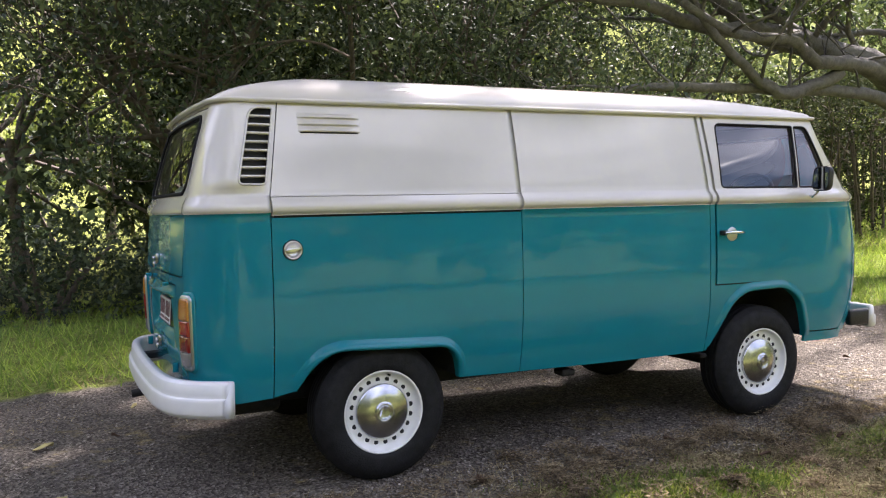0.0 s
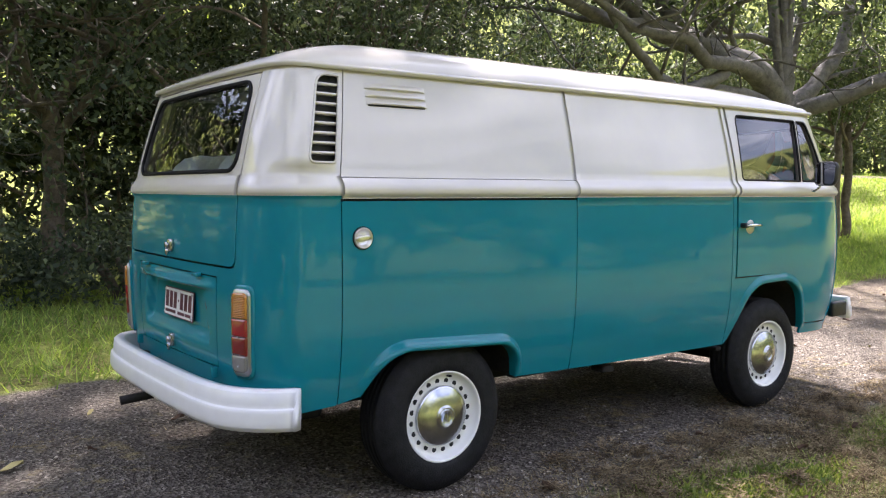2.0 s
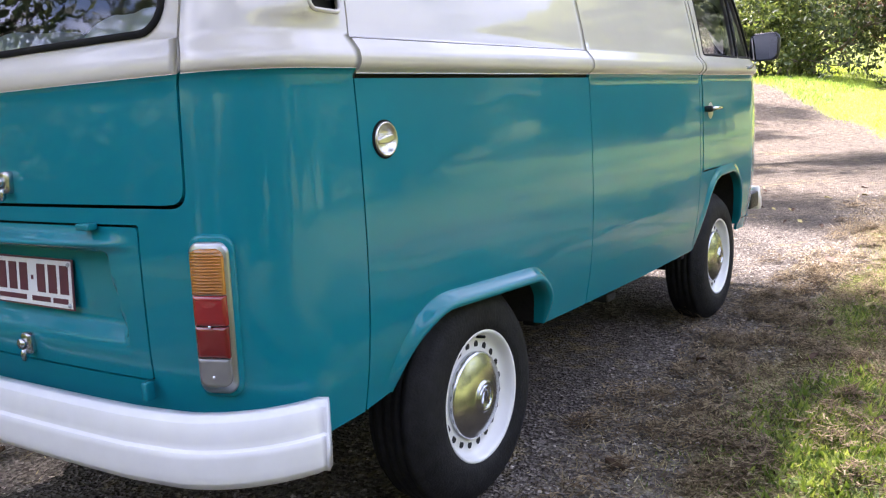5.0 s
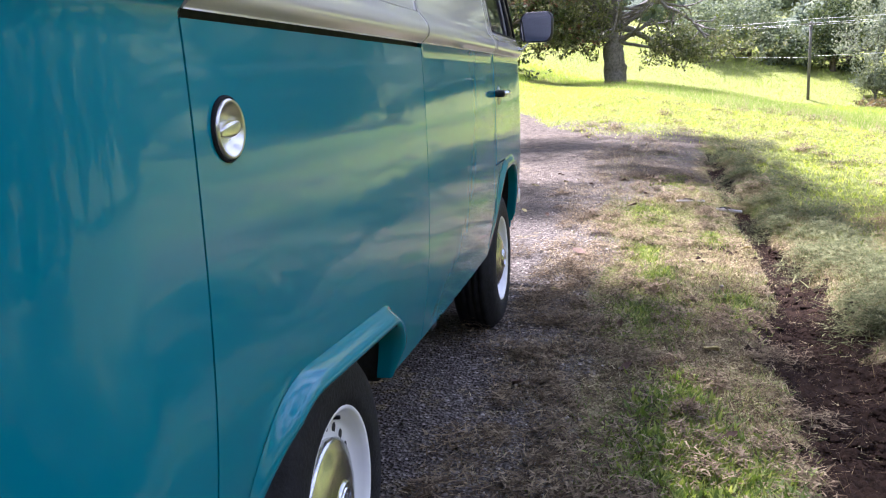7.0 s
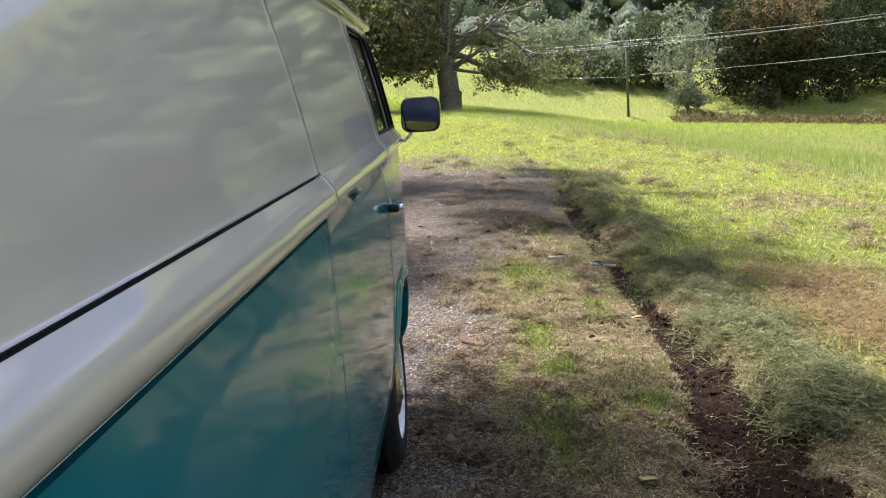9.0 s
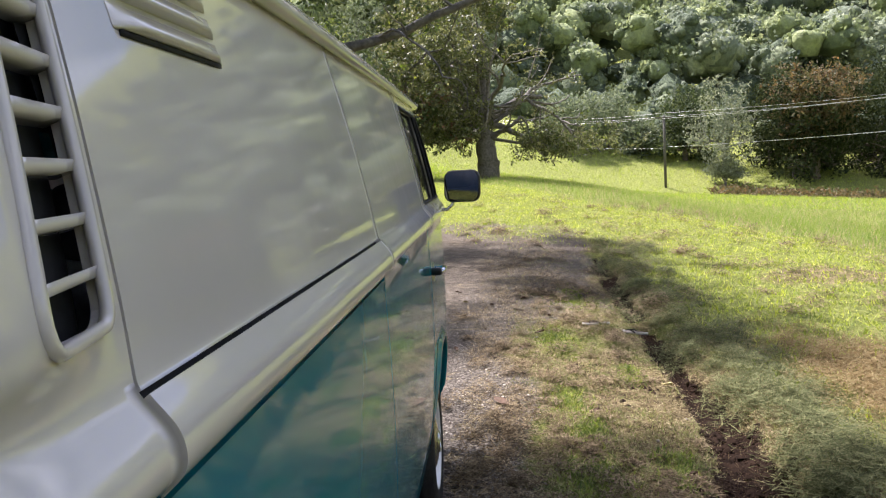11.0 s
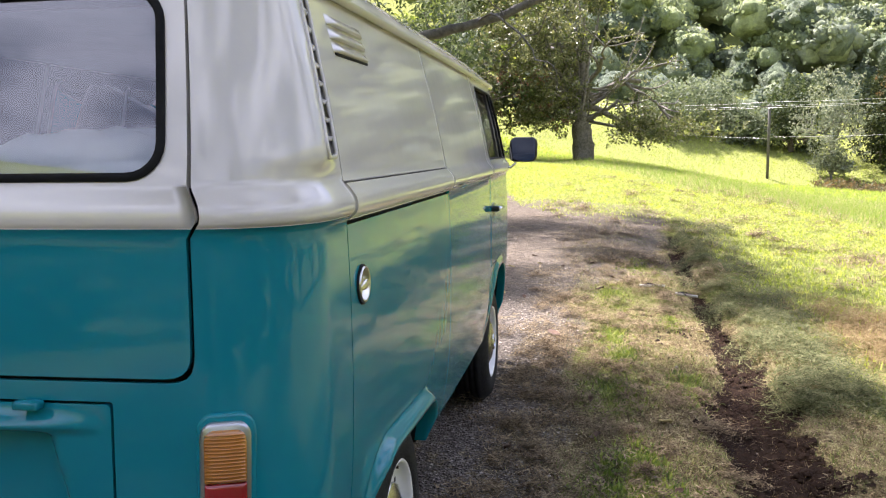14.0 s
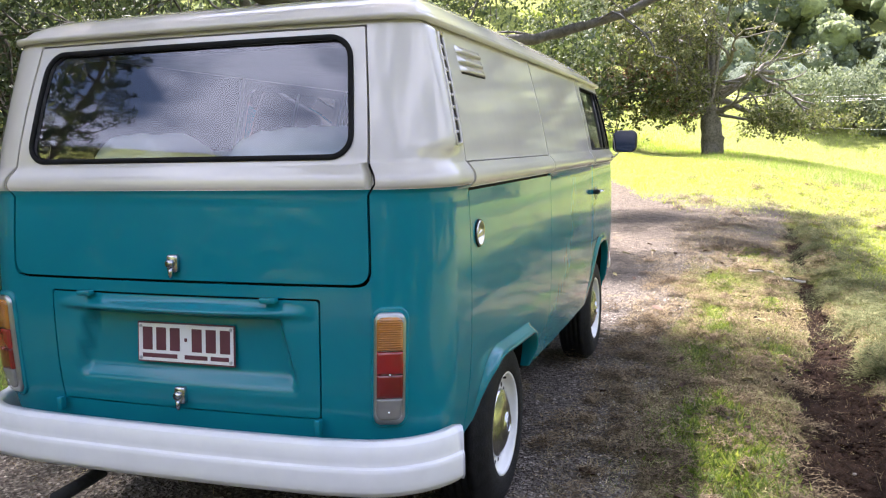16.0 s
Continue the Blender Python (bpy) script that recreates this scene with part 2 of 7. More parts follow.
HAY_GREY = leaf_mat("grey_green_hay", [(0.0, (0.040, 0.044, 0.019)), (0.5, (0.108, 0.124, 0.053)), (1.0, (0.275, 0.280, 0.135))], 0.25, 0.85)
HAY_ORANGE = leaf_mat("orange_dry_grass", [(0.0, (0.105, 0.073, 0.033)), (0.5, (0.230, 0.168, 0.076)), (1.0, (0.385, 0.325, 0.168))], 0.3, 0.85)
SOLE = simple("cream_sole", (0.62, 0.60, 0.55), 0.7, vary=0.12)
STONE = simple("pale_stone", (0.24, 0.21, 0.175), 0.85, vary=0.2, bump=0.4)
SOILCLOD = simple("dark_soil_clod", (0.021, 0.013, 0.0085), 0.95, vary=0.6, scale=20, bump=0.8, bscale=90)
SOILCLOD.node_tree.nodes["Principled BSDF"].inputs["Specular IOR Level"].default_value = 0.05
POLEWOOD = simple("weathered_pole_wood", (0.09, 0.085, 0.075), 0.85, vary=0.25)
WIRE = simple("aluminium_cable", (0.75, 0.75, 0.74), 0.45, 0.4, vary=0.05)


# ---------------------------------------------------------------- mesh helpers
def part(name, bm, material, parent=None, label="", smooth=True):
    me = bpy.data.meshes.new(name)
    bm.to_mesh(me)
    bm.free()
    me.materials.append(material)
    if smooth:
        me.shade_smooth()
    ob = new(name, me)
    if parent is not None:
        ob.parent = parent
    if label:
        ob["label"] = label
    return ob


def arrays(name, verts, faces, material, parent=None, smooth=False):
    """One mesh from arrays of places and of quads or triangles."""
    verts, faces = np.asarray(verts, np.float32), np.asarray(faces, np.int32)
    me = bpy.data.meshes.new(name)
    k = faces.shape[1]
    me.vertices.add(len(verts))
    me.vertices.foreach_set("co", verts.ravel())
    me.loops.add(faces.size)
    me.loops.foreach_set("vertex_index", faces.ravel())
    me.polygons.add(len(faces))
    me.polygons.foreach_set("loop_start", np.arange(0, faces.size, k, dtype=np.int32))
    me.polygons.foreach_set("loop_total", np.full(len(faces), k, np.int32))
    me.update(calc_edges=True)
    me.materials.append(material)
    if smooth:
        me.shade_smooth()
    ob = new(name, me)
    if parent is not None:
        ob.parent = parent
    return ob


def box_bm(x0, x1, y0, y1, z0, z1, bevel=0.0, seg=2):
    bm = bmesh.new()
    bmesh.ops.create_cube(bm, size=1.0)
    bmesh.ops.transform(bm, matrix=Matrix.LocRotScale(((x0 + x1) / 2, (y0 + y1) / 2, (z0 + z1) / 2), None, (x1 - x0, y1 - y0, z1 - z0)), verts=bm.verts)
    if bevel:
        bmesh.ops.bevel(bm, geom=bm.edges[:], offset=bevel, segments=seg, affect="EDGES", profile=0.5)
    return bm


def sweep(path, section, closed=False, up=(0, 0, 1), caps=True, sizes=None):
    """A section of (across, up) points carried along a path; across points to the right of the way."""
    bm, rings, n = bmesh.new(), [], len(path)
    P = [Vector(p) for p in path]
    for i, p in enumerate(P):
        a, b = (P[i - 1], P[(i + 1) % n]) if closed else (P[max(0, i - 1)], P[min(n - 1, i + 1)])
        d = (b - a).normalized()
        side = d.cross(Vector(up)).normalized()
        lift = side.cross(d).normalized()
        k = sizes[i] if sizes else 1.0
        rings.append([bm.verts.new(p + side * s * k + lift * h * k) for s, h in section])
    m = len(section)
    for i in range(n if closed else n - 1):
        r0, r1 = rings[i], rings[(i + 1) % n]
        for k in range(m):
            bm.faces.new((r0[k], r0[(k + 1) % m], r1[(k + 1) % m], r1[k]))
    if not closed and caps:
        bm.faces.new(rings[0])
        bm.faces.new(rings[-1][::-1])
    bmesh.ops.recalc_face_normals(bm, faces=bm.faces[:])
    return bm


def round_section(r, n=8, squash=1.0):
    return [(r * math.cos(2 * math.pi * k / n), r * squash * math.sin(2 * math.pi * k / n)) for k in range(n)]


def lathe(profile, n=48, axis="Y"):
    """A profile of (radius, along) turned about an axis."""
    bm, rings = bmesh.new(), []
    for r, h in profile:
        if r < 1e-5:
            v = bm.verts.new((0, h, 0))
            rings.append([v] * n)
        else:
            rings.append([bm.verts.new((r * math.cos(2 * math.pi * k / n), h, r * math.sin(2 * math.pi * k / n))) for k in range(n)])
    for a, b in zip(rings, rings[1:]):
        for k in range(n):
            f = [a[k], a[(k + 1) % n], b[(k + 1) % n], b[k]]
            f = list(dict.fromkeys(f))
            if len(f) > 2:
                bm.faces.new(f)
    bmesh.ops.recalc_face_normals(bm, faces=bm.faces[:])
    return bm


def rrect(x0, x1, y0, y1, r, n=6):
    """The outline of a rounded rectangle; r may be one radius or four (from x1,y0 on, anticlockwise)."""
    rs = r if isinstance(r, (tuple, list)) else (r,) * 4
    out = []
    for (cx, cy), a0, q in zip(((x1, y0), (x1, y1), (x0, y1), (x0, y0)), (-90, 0, 90, 180), rs):
        sx, sy = (1 if cx == x1 else -1), (1 if cy == y1 else -1)
        for k in range(n + 1):
            a = radians(a0 + 90 * k / n)
            out.append((cx - sx * q + q * math.cos(a), cy - sy * q + q * math.sin(a)))
    return out


def fillet(points, radius, n=5):
    """A closed polygon with rounded corners; radius may be a list."""
    out, m = [], len(points)
    for i in range(m):
        r = radius[i] if isinstance(radius, (list, tuple)) else radius
        p, a, b = Vector(points[i]), Vector(points[i - 1]), Vector(points[(i + 1) % m])
        if r <= 0:
            out.append(tuple(p))
            continue
        da, db = (a - p), (b - p)
        r = min(r, da.length * 0.45, db.length * 0.45)
        p0, p1 = p + da.normalized() * r, p + db.normalized() * r
        for k in range(n + 1):
            t = k / n
            out.append(tuple(p0 * (1 - t) ** 2 + p * 2 * t * (1 - t) + p1 * t * t))
    return out


# ---------------------------------------------------------------- the van's body surface
# x runs forward from the rear axle, y to the van's left, z up from the ground under it.
ZT = np.arange(0.30, 1.90, 0.002)


def profile_table(knots, blur, bump):
    z, v = np.array(knots).T
    raw = np.interp(ZT, z, v)
    k = int(3 * blur / 0.002)
    g = np.exp(-0.5 * (np.arange(-k, k + 1) * 0.002 / blur) ** 2)
    smooth = np.convolve(np.pad(raw, k, mode="reflect", reflect_type="odd"), g / g.sum(), "valid")
    bz = np.interp(ZT, [1.260, 1.272, 1.290, 1.308, 1.342], [0, 0.85, 1, 0.9, 0])
    k = 12
    g = np.exp(-0.5 * (np.arange(-k, k + 1) * 0.002 / 0.006) ** 2)
    bz = np.convolve(np.pad(bz, k), g / g.sum(), "valid")
    return smooth + bump * bz


W_T = profile_table([(0.40, 0.795), (0.55, 0.826), (0.70, 0.840), (0.90, 0.846), (1.10, 0.845), (1.25, 0.840), (1.35, 0.834), (1.55, 0.792), (1.76, 0.738), (1.9, 0.70)], 0.05, 0.027)
XR_T = profile_table([(0.40, -0.845), (0.52, -0.868), (0.65, -0.885), (0.85, -0.888), (1.05, -0.882), (1.25, -0.868), (1.35, -0.852), (1.55, -0.800), (1.76, -0.735), (1.9, -0.69)], 0.05, -0.016)
XF_T = profile_table([(0.40, 3.40), (0.55, 3.46), (0.80, 3.485), (1.0, 3.48), (1.25, 3.445), (1.35, 3.365), (1.55, 3.22), (1.76, 3.07), (1.9, 2.99)], 0.05, 0.010)
XC, XF, RYF = -0.64, 2.85, 0.25


def tab(table, z):
    return float(np.interp(z, ZT, table))


def half_width(x, z):
    return tab(W_T, z) - 0.010 * ((x - 1.1) / 1.9) ** 2


def corner_r(z):
    """How far the rear corner's rounding reaches in from the flank."""
    return 0.205 - 0.055 * min(1.0, max(0.0, (z - 1.30) / 0.45))


def scoop(x, z):
    """The air scoop pressed out of the rear corner behind its slots."""
    x -= 0.005 + 0.19 * (z - 1.392)
    f = min(max((x + 0.80) / 0.135, 0.0), 1.0) if x < -0.665 else min(max((-0.535 - x) / 0.13, 0.0), 1.0)
    g = min(max((z - 1.350) / 0.05, 0.0), 1.0) * min(max((1.764 - z) / 0.03, 0.0), 1.0)
    if x < -0.665:
        f = f * f * (3 - 2 * f)
    return 0.025 * f * g * g * (3 - 2 * g)


def rear_x(z):
    return tab(XR_T, z) + 0.020


def side_pt(x, z):
    """The right flank at x, round into both corners."""
    w = half_width(x, z)
    if x < XC:
        c = min(0.999, (XC - x) / (XC - rear_x(z)))
        ry = corner_r(z)
        return Vector((x, -(w - ry + ry * math.sqrt(1 - c * c)) - scoop(x, z), z))
    if x > XF:
        c = min(0.999, (x - XF) / (tab(XF_T, z) - 0.12 - XF))
        return Vector((x, -(w - RYF + RYF * math.sqrt(1 - c * c)), z))
    return Vector((x, -w - scoop(x, z), z))


def back_pt(u, z):
    """The tail from its middle (u = 0) through the corner (0.6 to 1.0) to the flank (u = 1 + x - XC); u > 0 is the right side."""
    s, a = (-1 if u >= 0 else 1), abs(u)
    if a > 1.0:
        p = side_pt(XC + a - 1.0, z)
        return Vector((p.x, -s * p.y, z))
    w = half_width(XC, z)
    ry = corner_r(z)
    yc = w - ry
    if a <= 0.6:
        return Vector((tab(XR_T, z) + 0.020 * (a / 0.6) ** 2, s * yc * a / 0.6, z))
    th = radians(90 * (a - 0.6) / 0.4)
    x = XC - (XC - rear_x(z)) * math.cos(th)
    return Vector((x, s * (yc + ry * math.sin(th) + scoop(x, z)), z))


def front_pt(y, z):
    w = half_width(XF, z)
    yc, a = w - RYF, abs(y)
    xe = tab(XF_T, z) - 0.12
    if a <= yc:
        return Vector((tab(XF_T, z) - 0.12 * (a / yc) ** 2, y, z))
    c = min(0.995, (a - yc) / RYF)
    return Vector((XF + (xe - XF) * math.sqrt(1 - c * c), y, z))


def u_of_x(x, z):
    """Where x on the rear corner lies in the tail's own measure."""
    if x >= XC:
        return 1.0 + x - XC
    c = min(0.999, (XC - x) / (XC - rear_x(z)))
    return 0.6 + 0.4 * math.degrees(math.acos(c)) / 90


def side_l(x, z):
    p = side_pt(x, z)
    return Vector((p.x, -p.y, p.z))


def normal_at(surf, a, b, out):
    e = 0.004
    n = (surf(a + e, b) - surf(a - e, b)).cross(surf(a, b + e) - surf(a, b - e)).normalized()
    return n if n.dot(out(surf(a, b))) > 0 else -n


def outward(p):
    return Vector((0.35 * (p.x - 1.2), p.y, 0.0))


def inside(poly, x, y):
    hit, n = False, len(poly)
    for i in range(n):
        (x0, y0), (x1, y1) = poly[i - 1], poly[i]
        if (y0 > y) != (y1 > y) and x < (x1 - x0) * (y - y0) / (y1 - y0) + x0:
            hit = not hit
    return hit


def resample(poly, step):
    out = []
    for i in range(len(poly)):
        a, b = Vector(poly[i]), Vector(poly[(i + 1) % len(poly)])
        n = max(1, math.ceil((b - a).length / step))
        out += [tuple(a.lerp(b, k / n)) for k in range(n)]
    return out


def near_edge(loops, x, y, d):
    for loop in loops:
        for px, py in loop:
            if (px - x) ** 2 + (py - y) ** 2 < d * d:
                return True
    return False


def patch(name, surf, outer, material, parent, holes=(), step=0.04, rim=0.012, off=0.0, rows=(), label=""):
    """A pressed panel that follows the body: an outline with holes in the surface's own measure, its edge turned in."""
    from mathutils.geometry import delaunay_2d_cdt
    loops = [resample(outer, step * 0.5)] + [resample(h, step * 0.5) for h in holes]
    xs, zs = [p[0] for p in outer], [p[1] for p in outer]
    grid_z = sorted(set(list(np.arange(min(zs) + step * 0.5, max(zs), step)) + [r for r in rows if min(zs) < r < max(zs)]))
    pts, edges = [], []
    for loop in loops:
        k = len(pts)
        pts += [Vector(p) for p in loop]
        edges += [(k + i, k + (i + 1) % len(loop)) for i in range(len(loop))]
    free = []
    for z in grid_z:
        for x in np.arange(min(xs) + step * 0.5, max(xs), step):
            if inside(loops[0], x, z) and not any(inside(h, x, z) for h in loops[1:]) and not near_edge(loops, x, z, step * 0.3):
                free.append(Vector((x, z)))
    vs, _, fs, _, _, _ = delaunay_2d_cdt(pts + free, edges, [], 1 if not holes else 0, 1e-6)
    keep = []
    for f in fs:
        c = sum((Vector(vs[i]) for i in f), Vector((0, 0))) / len(f)
        if inside(loops[0], c.x, c.y) and not any(inside(h, c.x, c.y) for h in loops[1:]):
            keep.append(list(f))
    places = [surf(v.x, v.y) for v in vs]
    norms = [normal_at(surf, v.x, v.y, outward) for v in vs]
    places = [p + n * off for p, n in zip(places, norms)]
    faces = []
    for f in keep:
        n = (places[f[1]] - places[f[0]]).cross(places[f[2]] - places[f[0]])
        faces.append(f if n.dot(norms[f[0]]) > 0 else f[::-1])
    loop_n = [norms[i] for f in faces for i in f]
    count = {}
    for f in faces:
        for i in range(len(f)):
            e = (f[i], f[(i + 1) % len(f)])
            count[tuple(sorted(e))] = count.get(tuple(sorted(e)), 0) + 1
    allp, twin = list(places), {}
    if rim:
        border = [(f[i], f[(i + 1) % len(f)]) for f in faces for i in range(len(f)) if count[tuple(sorted((f[i], f[(i + 1) % len(f)])))] == 1]
        for a, b in border:
            for i in (a, b):
                if i not in twin:
                    twin[i] = len(allp)
                    allp.append(places[i] - norms[i] * rim)
            side = [b, a, twin[a], twin[b]]
            faces.append(side)
            n = (allp[side[1]] - allp[side[0]]).cross(allp[side[2]] - allp[side[0]]).normalized()
            loop_n += [n] * 4
    me = bpy.data.meshes.new(name)
    me.from_pydata(allp, [], faces)
    me.materials.append(material)
    me.shade_smooth()
    me.normals_split_custom_set(loop_n)
    ob = new(name, me)
    ob.parent = parent
    if label:
        ob["label"] = label
    return ob


def strip(name, surf, left, right, zs, material, parent, nx=24, off=0.0, rim=0.012, label=""):
    """A panel without holes between two edges, given as functions of height, in even rows."""
    nz, pts, nrm = len(zs), [], []
    for z in zs:
        x0, x1 = left(z), right(z)
        for k in range(nx + 1):
            x = x0 + (x1 - x0) * k / nx
            nn = normal_at(surf, x, z, outward)
            pts.append(surf(x, z) + nn * off)
            nrm.append(nn)
    faces, w = [], nx + 1
    for j in range(nz - 1):
        for k in range(nx):
            faces.append([j * w + k, j * w + k + 1, (j + 1) * w + k + 1, (j + 1) * w + k])
    f = faces[0]
    if (pts[f[1]] - pts[f[0]]).cross(pts[f[2]] - pts[f[0]]).dot(nrm[f[0]]) < 0:
        faces = [f[::-1] for f in faces]
    loop_n = [nrm[i] for f in faces for i in f]
    border = [j * w for j in range(nz)], [j * w + nx for j in range(nz)], list(range(w)), [(nz - 1) * w + k for k in range(w)]
    for line in border:
        base = len(pts)
        pts += [pts[i] - nrm[i] * rim for i in line]
        for q in range(len(line) - 1):
            f = [line[q], line[q + 1], base + q + 1, base + q]
            n = (pts[f[1]] - pts[f[0]]).cross(pts[f[2]] - pts[f[0]]).normalized()
            faces.append(f)
            loop_n += [n] * 4
    me = bpy.data.meshes.new(name)
    me.from_pydata(pts, [], faces)
    me.materials.append(material)
    me.shade_smooth()
    me.normals_split_custom_set(loop_n)
    ob = new(name, me)
    ob.parent = parent
    if label:
        ob["label"] = label
    return ob


van = tagged(new("camper_van"), "two-tone teal and white vintage panel van on a gravel drive", "van")
GD = 0.0072                                  # and round the cab door
G = 0.0025                                   # half a panel gap
ZB = 1.258                                   # the line between teal and white
ZG = 1.764                                   # under the rain gutter
BELT = list(np.arange(1.258, 1.346, 0.004)) + [1.346]
ABOVE = list(np.linspace(1.346, 1.764, 16))
ZW = 1.346                                   # top of the moulded belt


def seam_mid(z):
    return 0.745 + 0.008 * max(0.0, z - 1.28) - 0.02 * max(0.0, 0.75 - z)


def seam_rear(z):
    return -0.513 - 0.012 * max(0.0, 0.75 - z) + 0.16 * max(0.0, z - 1.34)


def door_line(z):
    return 2.008 - 0.025 * max(0.0, z - 1.30)


def slide_line(z):
    return 1.965 - 0.020 * max(0.0, z - 1.30) - 0.06 * max(0.0, 0.70 - z)


def edge(fn, z0, z1, shift, n=10):
    return [(fn(z0 + (z1 - z0) * k / n) + shift, z0 + (z1 - z0) * k / n) for k in range(n + 1)]


ARCH_R = [(-0.420, 0.47), (-0.352, 0.570), (-0.288, 0.624), (-0.215, 0.643), (0.312, 0.618), (0.375, 0.562), (0.398, 0.452)]
ARCH_F = [(1.965, 0.435), (2.03, 0.545), (2.125, 0.700), (2.235, 0.762), (2.545, 0.768), (2.665, 0.690), (2.742, 0.47), (2.742, 0.415)]
ARCH_RS = fillet([(-0.420, 0.40)] + ARCH_R + [(0.398, 0.40)], [0, 0, 0.05, 0.05, 0.05, 0.06, 0.05, 0, 0], 4)[1:-1]
ARCH_FS = fillet([(1.965, 0.40)] + ARCH_F, [0, 0, 0, 0.06, 0.08, 0.10, 0.08, 0.02, 0], 4)[1:]
WIN_DOOR = fillet([(2.062, 1.352), (2.655, 1.350), (2.695, 1.717), (2.085, 1.720)], [0.03, 0.012, 0.012, 0.04])
WIN_VENT = fillet([(2.675, 1.350), (2.950, 1.350), (2.812, 1.715), (2.713, 1.715)], [0.012, 0.03, 0.03, 0.012])
VENT = fillet([(-0.651, 1.392), (-0.526, 1.392), (-0.468, 1.733), (-0.575, 1.733)], [0.03, 0.018, 0.012, 0.05])
WIN_SIDE = rrect(0.82, 1.885, 1.405, 1.700, 0.05)
HATCH_GLASS = rrect(-0.557, 0.557, 1.3615, 1.712, 0.062)


def uz(points, shift=0.0):
    return [(u_of_x(x, z) + shift, z) for x, z in points]


for surf, right in ((side_pt, True), (side_l, False)):
    # rear quarter with its wheel arch
    quarter = edge(seam_rear, ZB - 0.012, 0.452, G)[::1] + ARCH_RS + [(0.402, 0.447), (0.705, 0.440)] + edge(seam_mid, 0.442, ZB - 0.012, -G)
    holes = [[(-0.421 + 0.043 * math.cos(a), 1.103 + 0.043 * math.sin(a)) for a in np.linspace(0, 2 * math.pi, 24, endpoint=False)]] if right else []
    patch("quarter_panel", surf, quarter, TEAL, van, holes, label="teal enamel panel over the rear wheel")
    strip("quarter_upper", surf, lambda z: seam_rear(z) + G, lambda z: seam_mid(z) - G, [1.3385, 1.342] + ABOVE, WHITE, van, 40)
    strip("track_cover", surf, lambda z: seam_rear(z) + G, lambda z: seam_mid(z) - G, [z for z in BELT if z < 1.337], WHITE, van, 40, off=0.003)
    # sliding door
    sd = new("sliding_door")
    sd.parent = van
    patch("lower_skin", surf, edge(seam_mid, ZB, 0.440, G) + [(1.30, 0.432)] + edge(slide_line, 0.430, ZB, -G), TEAL, sd, label="teal lower half")
    if right:
        strip("upper_skin", surf, lambda z: seam_mid(z) + G, lambda z: slide_line(z) - G, BELT + ABOVE[1:], WHITE, sd, 40, label="white upper half")
    else:
        # the far side has a two-pane window
        strip("upper_belt", surf, lambda z: seam_mid(z) + G, lambda z: slide_line(z) - G, BELT, WHITE, sd, 30)
        patch("upper_skin", surf, edge(seam_mid, ZG, ZW, G) + edge(slide_line, ZW, ZG, -G), WHITE, sd, [WIN_SIDE], step=0.05, rim=0.03, label="white upper half with a window")
        pane = patch("side_window", surf, WIN_SIDE, GLASS, sd, off=-0.014, rim=0.0, step=0.08)
        pane.visible_shadow = False
        ring = [surf(p, q) for p, q in resample(WIN_SIDE, 0.03)]
        part("window_seal", sweep(ring, round_section(0.011, 6), closed=True, up=(0, 1, 0)), RUBBER, sd)
        part("window_divider", sweep([surf(1.36, q) + Vector((0, -0.01, 0)) for q in np.linspace(1.405, 1.70, 6)], round_section(0.011, 6), up=(0, 1, 0)), ALLOY, sd)
    # pillar between sliding door and cab door, with the front arch
    lower = edge(slide_line, ZB, 0.432, G) + ARCH_FS + [(3.10, 0.408), (3.13, 0.461), (2.775, 0.470)]
    lower += [(2.765, 0.50), (2.695, 0.715), (2.64, 0.775), (2.555, 0.800), (2.25, 0.801), (2.008 - GD, 0.801)] + edge(door_line, 0.801, ZB, -GD)
    patch("front_pillar_lower", surf, lower, TEAL, van, step=0.03)
    strip("front_pillar_upper", surf, lambda z: slide_line(z) + G, lambda z: door_line(z) - GD, BELT + ABOVE[1:], WHITE, van, 3)
    # cab door
    cd = new("cab_door")
    cd.parent = van
    dl = edge(door_line, ZB, 0.808, GD) + fillet([(2.008, 0.808), (2.56, 0.806), (2.70, 0.722), (2.778, 0.478), (3.16, 0.468)], [0, 0.08, 0.08, 0.02, 0])[1:-1]
    dl += [(3.16, 0.468), (3.20, 0.8), (3.195, 1.0), (3.17, ZB)]
    patch("door_skin_lower", surf, dl, TEAL, cd, step=0.035)
    strip("door_belt", surf, lambda z: door_line(z) + GD, lambda z: 3.17 - 0.7 * (z - ZB), BELT, WHITE, cd, 30)
    du = edge(door_line, ZG, ZW, GD) + [(3.108, ZW), (3.035, 1.48), (2.92, ZG)]
    patch("door_skin_upper", surf, du, WHITE, cd, [WIN_DOOR, WIN_VENT], step=0.035, rim=0.03)
    for nm, poly in (("door_window", WIN_DOOR), ("vent_window", WIN_VENT)):
        pane = patch(nm, surf, poly, GLASS, cd, off=-0.014, rim=0.0, step=0.06)
        pane.visible_shadow = False
        ring = []
        for a, b in resample(poly, 0.02):
            ring.append(surf(a, b) + normal_at(surf, a, b, outward) * -0.004)
        part("window_seal", sweep(ring, round_section(0.007, 6), closed=True, up=(0, 1, 0)), RUBBER, cd)

# the tail: two quarters, the frame round hatch and engine lid
HB, HT = 0.995, 1.738
hatch_lo = fillet([(-0.606, ZB + 0.010), (-0.606, HB), (0.606, HB), (0.606, ZB + 0.010)], [0, 0.05, 0.05, 0])
LID = (-0.455, 0.455, 0.590, 0.945)


def seam_u(z, s):
    return s * (u_of_x(seam_rear(z), z) - G)


